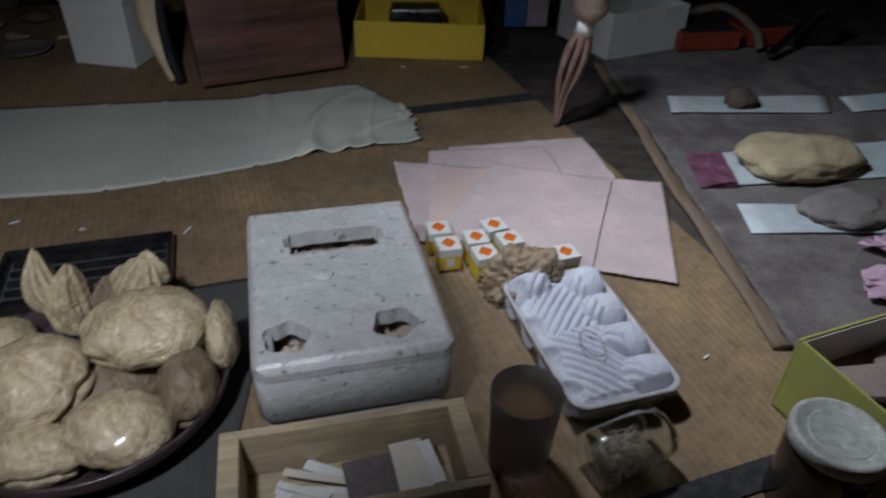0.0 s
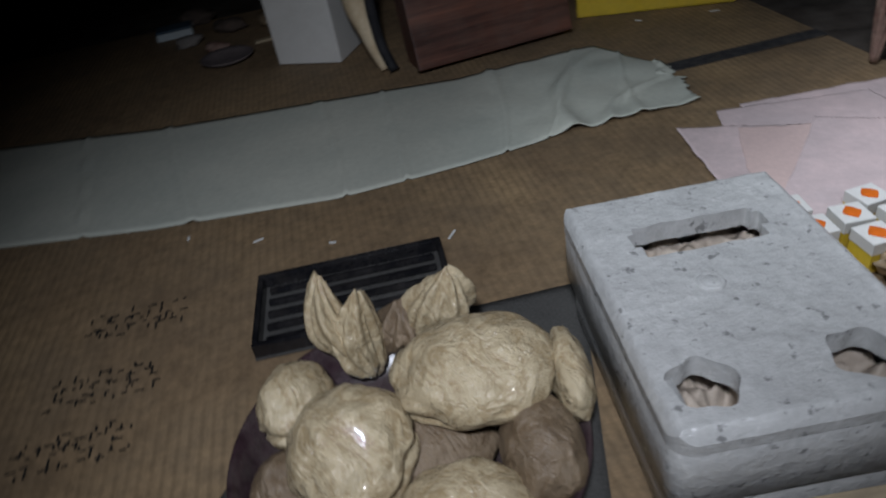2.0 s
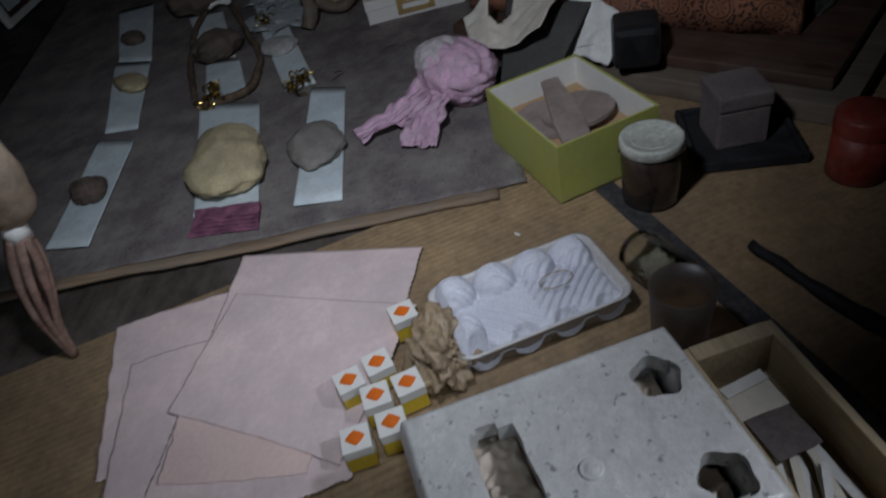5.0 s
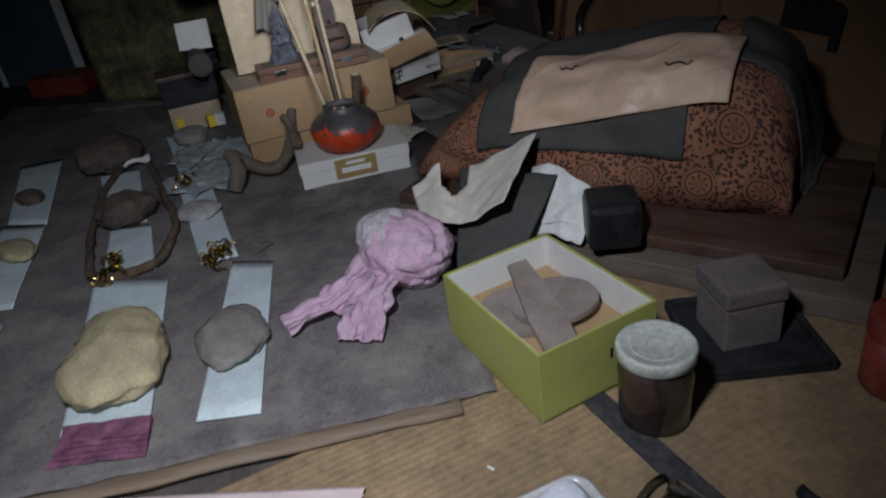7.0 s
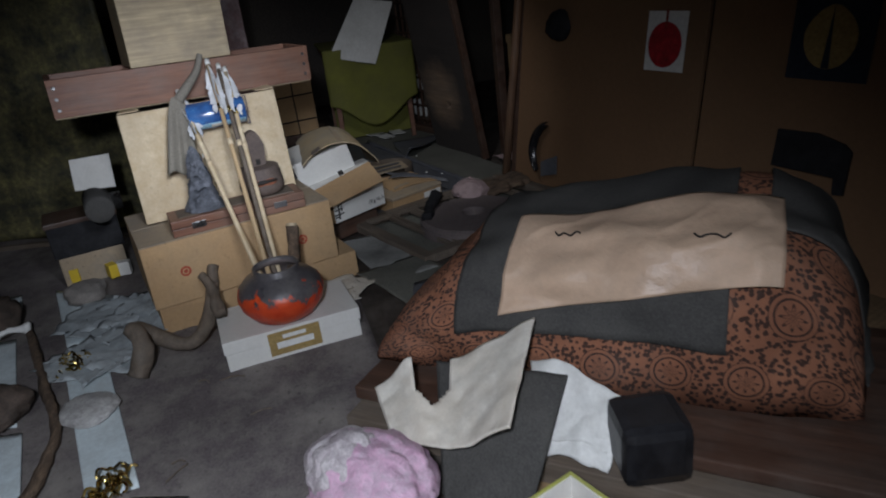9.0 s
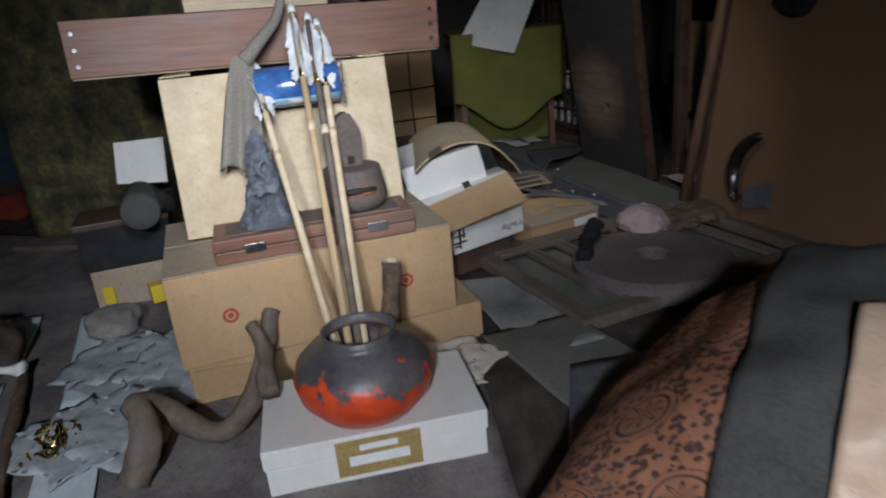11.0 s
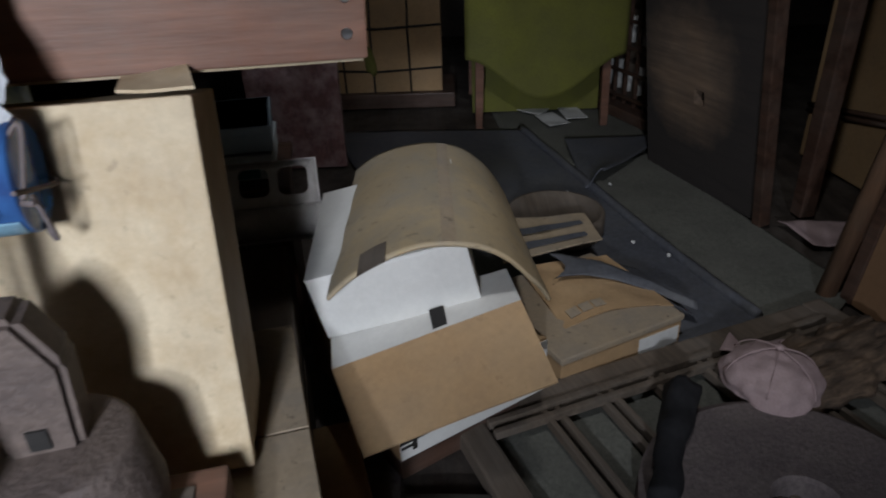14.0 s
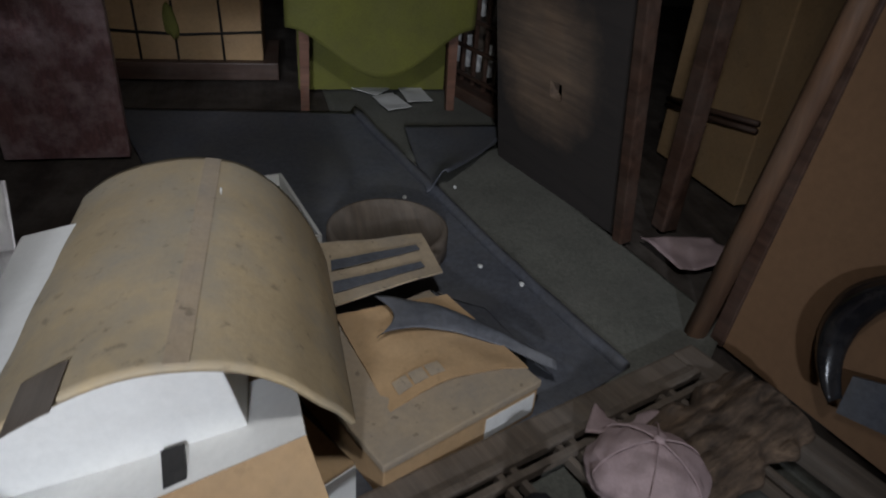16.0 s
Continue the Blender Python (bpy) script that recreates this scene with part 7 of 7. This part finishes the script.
LR = thing("lattice_rack", at(5.08, 0.155, 0.0, 21.6), "dark lattice rack holding rolled papers", "rack")
for k in range(7):
    part("upright", box((0.012, 0.014, 0.9), (-0.20 + 0.066 * k, 0.0, 0.46), bevel=0.002), M_DARKWOOD, LR)
for k in range(9):
    part("cross_bar", box((0.43, 0.012, 0.012), (0, 0.013, 0.07 + 0.095 * k), bevel=0.002), M_DARKWOOD, LR)
part("rack_foot", box((0.46, 0.12, 0.04), (0, 0.0, 0.02), bevel=0.003), M_DARKWOOD, LR)
part("rack_back", box((0.44, 0.01, 0.88), (0, -0.085, 0.46), bevel=0.001), M_OLDWOOD, LR)
for k in range(12):
    r = random.Random(700 + k)
    solo("paper_roll", tube([(0, 0, 0), (0, 0, r.uniform(0.07, 0.12))], r.uniform(0.010, 0.015), 10), M_PAPER, LR.matrix_basis @ at(-0.17 + 0.066 * (k % 6), -0.040, 0.075 + 0.19 * (k // 6) + 0.0, 0), "small pale paper roll in the lattice rack", "paper roll", "rolls in the rack", smooth=True)
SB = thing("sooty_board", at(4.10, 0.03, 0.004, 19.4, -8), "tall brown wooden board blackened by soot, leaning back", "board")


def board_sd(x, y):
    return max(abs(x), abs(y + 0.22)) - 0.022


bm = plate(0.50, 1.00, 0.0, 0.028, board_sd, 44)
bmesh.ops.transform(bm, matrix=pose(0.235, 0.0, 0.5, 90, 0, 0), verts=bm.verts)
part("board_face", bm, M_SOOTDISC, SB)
for x, z in ((0.235, 0.395), (0.270, 0.390)):
    part("dent", box((0.012, 0.004, 0.022), (x, -0.0275, z), bevel=0.001), M_INK, SB)
part("edge_batten", box((0.030, 0.035, 1.0), (-0.032, 0.0, 0.5), bevel=0.004), M_DARKWOOD, SB)
PS = thing("dark_post", at(4.12, -0.06, 0.0, 10), "dark square post beside the round board", "post", kind="structure")
part("shaft", box((0.045, 0.045, 2.4), (0, -0.06, 1.2), bevel=0.004), M_DARKWOOD, PS)
SCr = thing("tan_crate", at(4.42, -0.46, 0.0, 8), "brown cardboard case with rope behind the post", "case")
part("case_body", box((0.36, 0.24, 0.55), (0, 0, 0.275), bevel=0.005), M_CARD, SCr)
part("case_lid", box((0.37, 0.25, 0.05), (0, 0, 0.575), bevel=0.004), M_CARD, SCr)
for z in (0.18, 0.2):
    part("rope", tube([(-0.18, 0.124, z + 0.03), (0, 0.13, z), (0.18, 0.124, z - 0.03)], 0.008, 6), M_DARKWOOD, SCr, smooth=True)
solo("pink_cloth_scrap", sheet(quad((4.06, -0.02), (3.92, -0.05), (3.93, -0.21), (4.05, -0.20), 0.002, 0.03, 16), 18, 16, 0.003), M_CAP, at(0, 0, 0), "crumpled pale pink cloth scrap on the floor", "cloth scrap", smooth=True)
solo("white_print", sheet(quad((4.87, 0.74, 0.575), (4.865, 0.46, 0.50), (4.88, 0.30, 0.85), (4.88, 0.53, 0.90), 0, 0.006, 8), 10, 10, 0.003), M_PAPER, at(0, 0, 0), "white line drawing sheet propped on the stool", "print")

# ---- things behind the runner ----
WBX = thing("white_carton", at(-0.985, 2.475, 0.002, -9), "plain white card box behind the runner", "card box")
part("box_body", box((0.245, 0.20, 0.235), (0, 0, 0.1175), bevel=0.004), M_WHITECARD, WBX)
part("lid", box((0.252, 0.207, 0.03), (0, 0, 0.248), bevel=0.004), M_WHITECARD, WBX)
BKm = at(-0.375, 2.36, 0.0, 27.5, -14)
BK2 = thing("wooden_box", BKm, "dark red-brown wooden box with papers stacked on top", "wooden box")
part("front_board", box((0.53, 0.03, 0.40), (0, -0.085, 0.20), bevel=0.004), M_REDBOX, BK2)
part("back_body", box((0.50, 0.15, 0.37), (0, 0.008, 0.187), bevel=0.004), M_REDBOX, BK2)
for k in range(5):
    bm = sheet(quad((-0.22, -0.08), (0.22, -0.08), (0.23, 0.09), (-0.2, 0.1), 0.0, 0.016, 9, k * 2.0), 16, 8, 0.003)
    solo("loose_paper", bm, M_PAPER if k % 2 else M_CARD2, BKm @ at(0.0, -0.02, 0.408 + 0.007 * k, 4 * k - 8), "creased grey paper on top of the wooden box", "paper", "papers on the wooden box", smooth=True)
solo("pale_horn", tube(curve_points([(-0.695, 2.235, 0.010), (-0.73, 2.27, 0.10), (-0.76, 2.30, 0.20), (-0.77, 2.33, 0.32)], 5), [0.014 + 0.0030 * k for k in range(16)], 12, rough=0.1), M_MILKY, at(0, 0, 0), "pale curved horn leaning by the wooden box", "horn", smooth=True)
solo("black_strap", tube(curve_points([(-0.66, 2.215, 0.012), (-0.70, 2.25, 0.10), (-0.72, 2.29, 0.24), (-0.72, 2.33, 0.36)], 5), 0.018, 8), M_SOOT, at(0, 0, 0), "dark strap hanging beside the horn", "strap", smooth=True)
TN = thing("blue_tin", at(-1.76, 2.87, 0.0, 24), "small flat tin with a grey-blue lid on the mat", "tin")
part("tin_body", box((0.15, 0.10, 0.030), (0, 0, 0.015), bevel=0.006), M_WPAPER, TN)
part("tin_lid", box((0.146, 0.096, 0.010), (0, 0, 0.035), bevel=0.004), M_BLUEPAINT, TN, "grey-blue lid")
solo("saucer", lathe([(0, 0.002), (0.05, 0.0), (0.085, 0.012), (0.10, 0.022), (0.098, 0.025), (0.083, 0.017), (0.05, 0.006), (0, 0.006)], 36), M_GRCLAY, at(-1.36, 2.49, 0.0), "grey clay saucer lying on the mat", "saucer", smooth=True)
solo("wood_slip", box((0.17, 0.028, 0.010), (0, 0, 0.005), bevel=0.002), M_PINE, at(-1.24, 2.70, 0.0, 28), "short pale wooden slip", "wood slip")
for k, (x, y, r_, m_) in enumerate([(-1.50, 2.86, 0.050, M_STONE3), (-1.62, 2.72, 0.040, M_STONE2), (-1.34, 2.90, 0.045, M_BAGBR), (-1.46, 2.62, 0.035, M_ROOT), (-1.72, 3.02, 0.055, M_STONE3), (-1.22, 2.98, 0.050, M_OLDWOOD)]):
    solo("rubble_piece", blob((r_ * 1.5, r_, r_ * 0.6), 0.35, 2.0, 3, 200 + k, 0.12, flat=-r_ * 0.45), m_, at(x, y, r_ * 0.44, 55 * k), "small brown lump among clutter on the mat", "rubble", "lumps behind the runner", smooth=True)
YB = thing("yellow_box", at(0.178, 2.745, 0.002, 0.5), "open yellow card box with a black camera-like block inside", "card box")
open_carton(YB, 0.515, 0.36, 0.146, M_YELLOW, M_YELLOW, 0.006)
part("back_flap", sheet(quad((-0.25, 0.18, 0.146), (0.25, 0.18, 0.146), (0.25, 0.27, 0.25), (-0.25, 0.27, 0.25), 0, 0.006, 8), 14, 8, 0.004), M_YELLOW, YB)
BB = thing("black_case", at(0.16, 2.70, 0.012, 6), "black plastic case in the yellow box", "black case")
part("case_body", box((0.22, 0.13, 0.14), (0, 0, 0.07), bevel=0.012), M_BLACK, BB)
part("case_lid", box((0.20, 0.11, 0.025), (0, 0, 0.152), bevel=0.008), M_METAL, BB)
for k in range(7):
    r = random.Random(900 + k)
    solo("brown_nut", blob((0.022, 0.02, 0.02), 0.25, 2, 2, k), M_PUFF2, at(r.uniform(0.30, 0.40) if k % 2 else r.uniform(-0.05, 0.02), r.uniform(2.60, 2.68), 0.026), "small brown nut in the yellow box", "nut", "nuts in the yellow box", smooth=True)
WC = thing("white_tray_box", at(1.045, 2.875, 0.002, 27), "open off-white card box on the dark cloth", "card box")
open_carton(WC, 0.40, 0.36, 0.19, M_PAPER, M_PAPER, 0.006)
for k, (x, y, z, m_) in enumerate([(0.60, 3.02, 0.16, M_BLUE), (0.70, 3.04, 0.16, M_BAGPINK)]):
    solo("coloured_booklet", box((0.10, 0.012, 0.22), (0, 0, 0.11), bevel=0.002), m_, at(x, y, 0.004, 5, -6), "bright printed booklet standing upright", "booklet", "booklets by the wall")
for k, (x, y, a) in enumerate([(1.40, 2.86, 10), (1.72, 2.96, 18)]):
    t = thing("red_tin", at(x, y, 0.012, a), "shallow red lacquer tray box", "tray box", "red boxes on the cloth")
    part("box_body", box((0.28, 0.18, 0.075), (0, 0, 0.0375), bevel=0.006), M_RED, t)
    part("dark_fill", box((0.25, 0.15, 0.008), (0, 0, 0.077), bevel=0.002), M_SOOT, t)
solo("pale_branch", tube(curve_points([(1.36, 2.98, 0.10), (1.48, 2.90, 0.16), (1.60, 2.82, 0.10), (1.63, 2.76, 0.03)], 6), 0.018, 9, rough=0.4), M_OLDWOOD, at(0, 0, 0), "pale curved branch lying over the red box", "branch", smooth=True)
solo("flat_file", box((0.42, 0.035, 0.018), (0, 0, 0), bevel=0.004), M_METAL, at(1.78, 2.80, 0.10, 42, 0, -18), "grey metal file leaning on the tray", "file")
BXk = thing("black_box", at(1.92, 2.98, 0.006, 20), "black lacquer box on the dark cloth", "box")
part("box_body", box((0.24, 0.16, 0.09), (0, 0, 0.045), bevel=0.008), M_SOOT, BXk)
part("box_lid", box((0.246, 0.166, 0.02), (0, 0, 0.10), bevel=0.006), M_SOOT, BXk)
# dried root tied at the neck, its strands drawn to a point
DR = thing("dried_root", Matrix.Translation((0.664, 1.985, 0.0)) @ Matrix.Diagonal((1.35, 1.35, 1.20, 1.0)) @ Matrix.Translation((-0.664, -1.985, 0.0)), "dried reddish root tied at the neck, standing on its point", "dried root")
for k in range(7):
    a = 2 * math.pi * k / 7
    c, q = math.cos(a), math.sin(a)
    pts = [(0.662 + 0.003 * c, 1.985 + 0.003 * q, 0.003), (0.666 + 0.012 * c, 1.985 + 0.012 * q, 0.09), (0.676 + 0.024 * c, 1.975 + 0.024 * q, 0.17), (0.684 + 0.022 * c, 1.962 + 0.022 * q, 0.235), (0.688 + 0.010 * c, 1.950 + 0.010 * q, 0.285)]
    part("strand", tube(curve_points(pts, 4), [0.0035 + 0.0004 * j for j in range(17)], 7, rough=0.5, seed=k), M_ROOT, DR, smooth=True)
part("binding", tube([(0.688, 1.950, 0.278), (0.690, 1.945, 0.312)], [0.021, 0.019], 12, rough=0.2), M_PAPER, DR, "pale string binding", smooth=True)
part("bulb", tube(curve_points([(0.690, 1.945, 0.305), (0.690, 1.932, 0.36), (0.688, 1.92, 0.43), (0.684, 1.91, 0.50)], 5), [0.018, 0.022, 0.028, 0.033, 0.036, 0.038, 0.040, 0.041, 0.041, 0.040, 0.038, 0.035, 0.030, 0.024, 0.016, 0.006], 14, rough=0.35), M_BULB, DR, "pale wrinkled bulb", smooth=True)
# dark cap, printed marks and crumbs on the tatami
DC = thing("dark_hat", at(-0.93, 0.50, 0.006, -30), "dark green-grey cotton hat lying on the tatami", "hat")
part("crown", blob((0.115, 0.12, 0.105), 0.10, 1.4, 4, 97, 0.02, flat=-0.01), M_FELT, DC, smooth=True)
part("brim", sheet(lambda u, v: Vector(((0.10 + 0.085 * v) * math.cos((u - 0.5) * 1.9), (0.12 + 0.03 * v) * math.sin((u - 0.5) * 1.9), 0.018 + 0.012 * (1 - v))), 18, 8, 0.004), M_FELT, DC, smooth=True)
for k, (x, y) in enumerate([(-0.969, 1.058), (-0.940, 0.884), (-0.918, 0.751)]):
    bm = bmesh.new()
    r = random.Random(40 + k)
    for q in range(54):
        # broken print: short strokes in three lines of characters
        cx, cy = (q % 9 - 4) * 0.021 + r.uniform(-0.014, 0.014), (q // 9 % 3 - 1) * 0.024 + r.uniform(-0.014, 0.014)
        w_, h_ = (r.uniform(0.006, 0.018), 0.0035) if q % 2 else (0.0035, r.uniform(0.006, 0.020))
        bm = box((w_, h_, 0.0006), (cx, cy, 0.0006 + 0.00002 * q), None, 0.0, bm)
    solo("ink_print", bm, M_INK, at(x, y, 0.0, 20), "worn black printed marks on the straw mat", "print mark", "printed marks on the mat", kind="stuff")
for k, (x, y) in enumerate([(-0.62, 1.29), (-0.80, 1.31), (-0.36, 1.30), (-0.98, 1.33), (0.12, 2.48), (0.36, 2.50), (0.84, 0.90), (0.70, 1.02), (0.53, 1.62), (0.44, 1.50), (0.66, 1.40)]):
    solo("paper_crumb", box((0.016 + 0.008 * (k % 3), 0.005, 0.003), (0, 0, 0.002), bevel=0.001), M_PAPER if k < 8 else M_INK, at(x, y, 0.013 if k >= 8 else 0.0, 37 * k), "tiny crumb of paper on the floor", "crumb", "crumbs on the mats")

# thin twigs on the ground cloth
for a, b in (((2.25, 1.36), (2.245, 1.29)), ((2.272, 1.421), (2.25, 1.389)), ((2.039, 1.269), (2.049, 1.213)), ((1.843, 1.456), (1.894, 1.412)), ((1.907, 1.452), (1.905, 1.42))):
    m0 = ((a[0] + b[0]) / 2 + 0.005, (a[1] + b[1]) / 2 - 0.004, 0.017)
    solo("twig", tube(curve_points([(*a, 0.014), m0, (*b, 0.014)], 5), 0.0022, 6, rough=0.2), M_OLDWOOD, at(0, 0, 0), "thin dry twig lying on the dusty cloth", "twig", "twigs on the cloth", smooth=True)
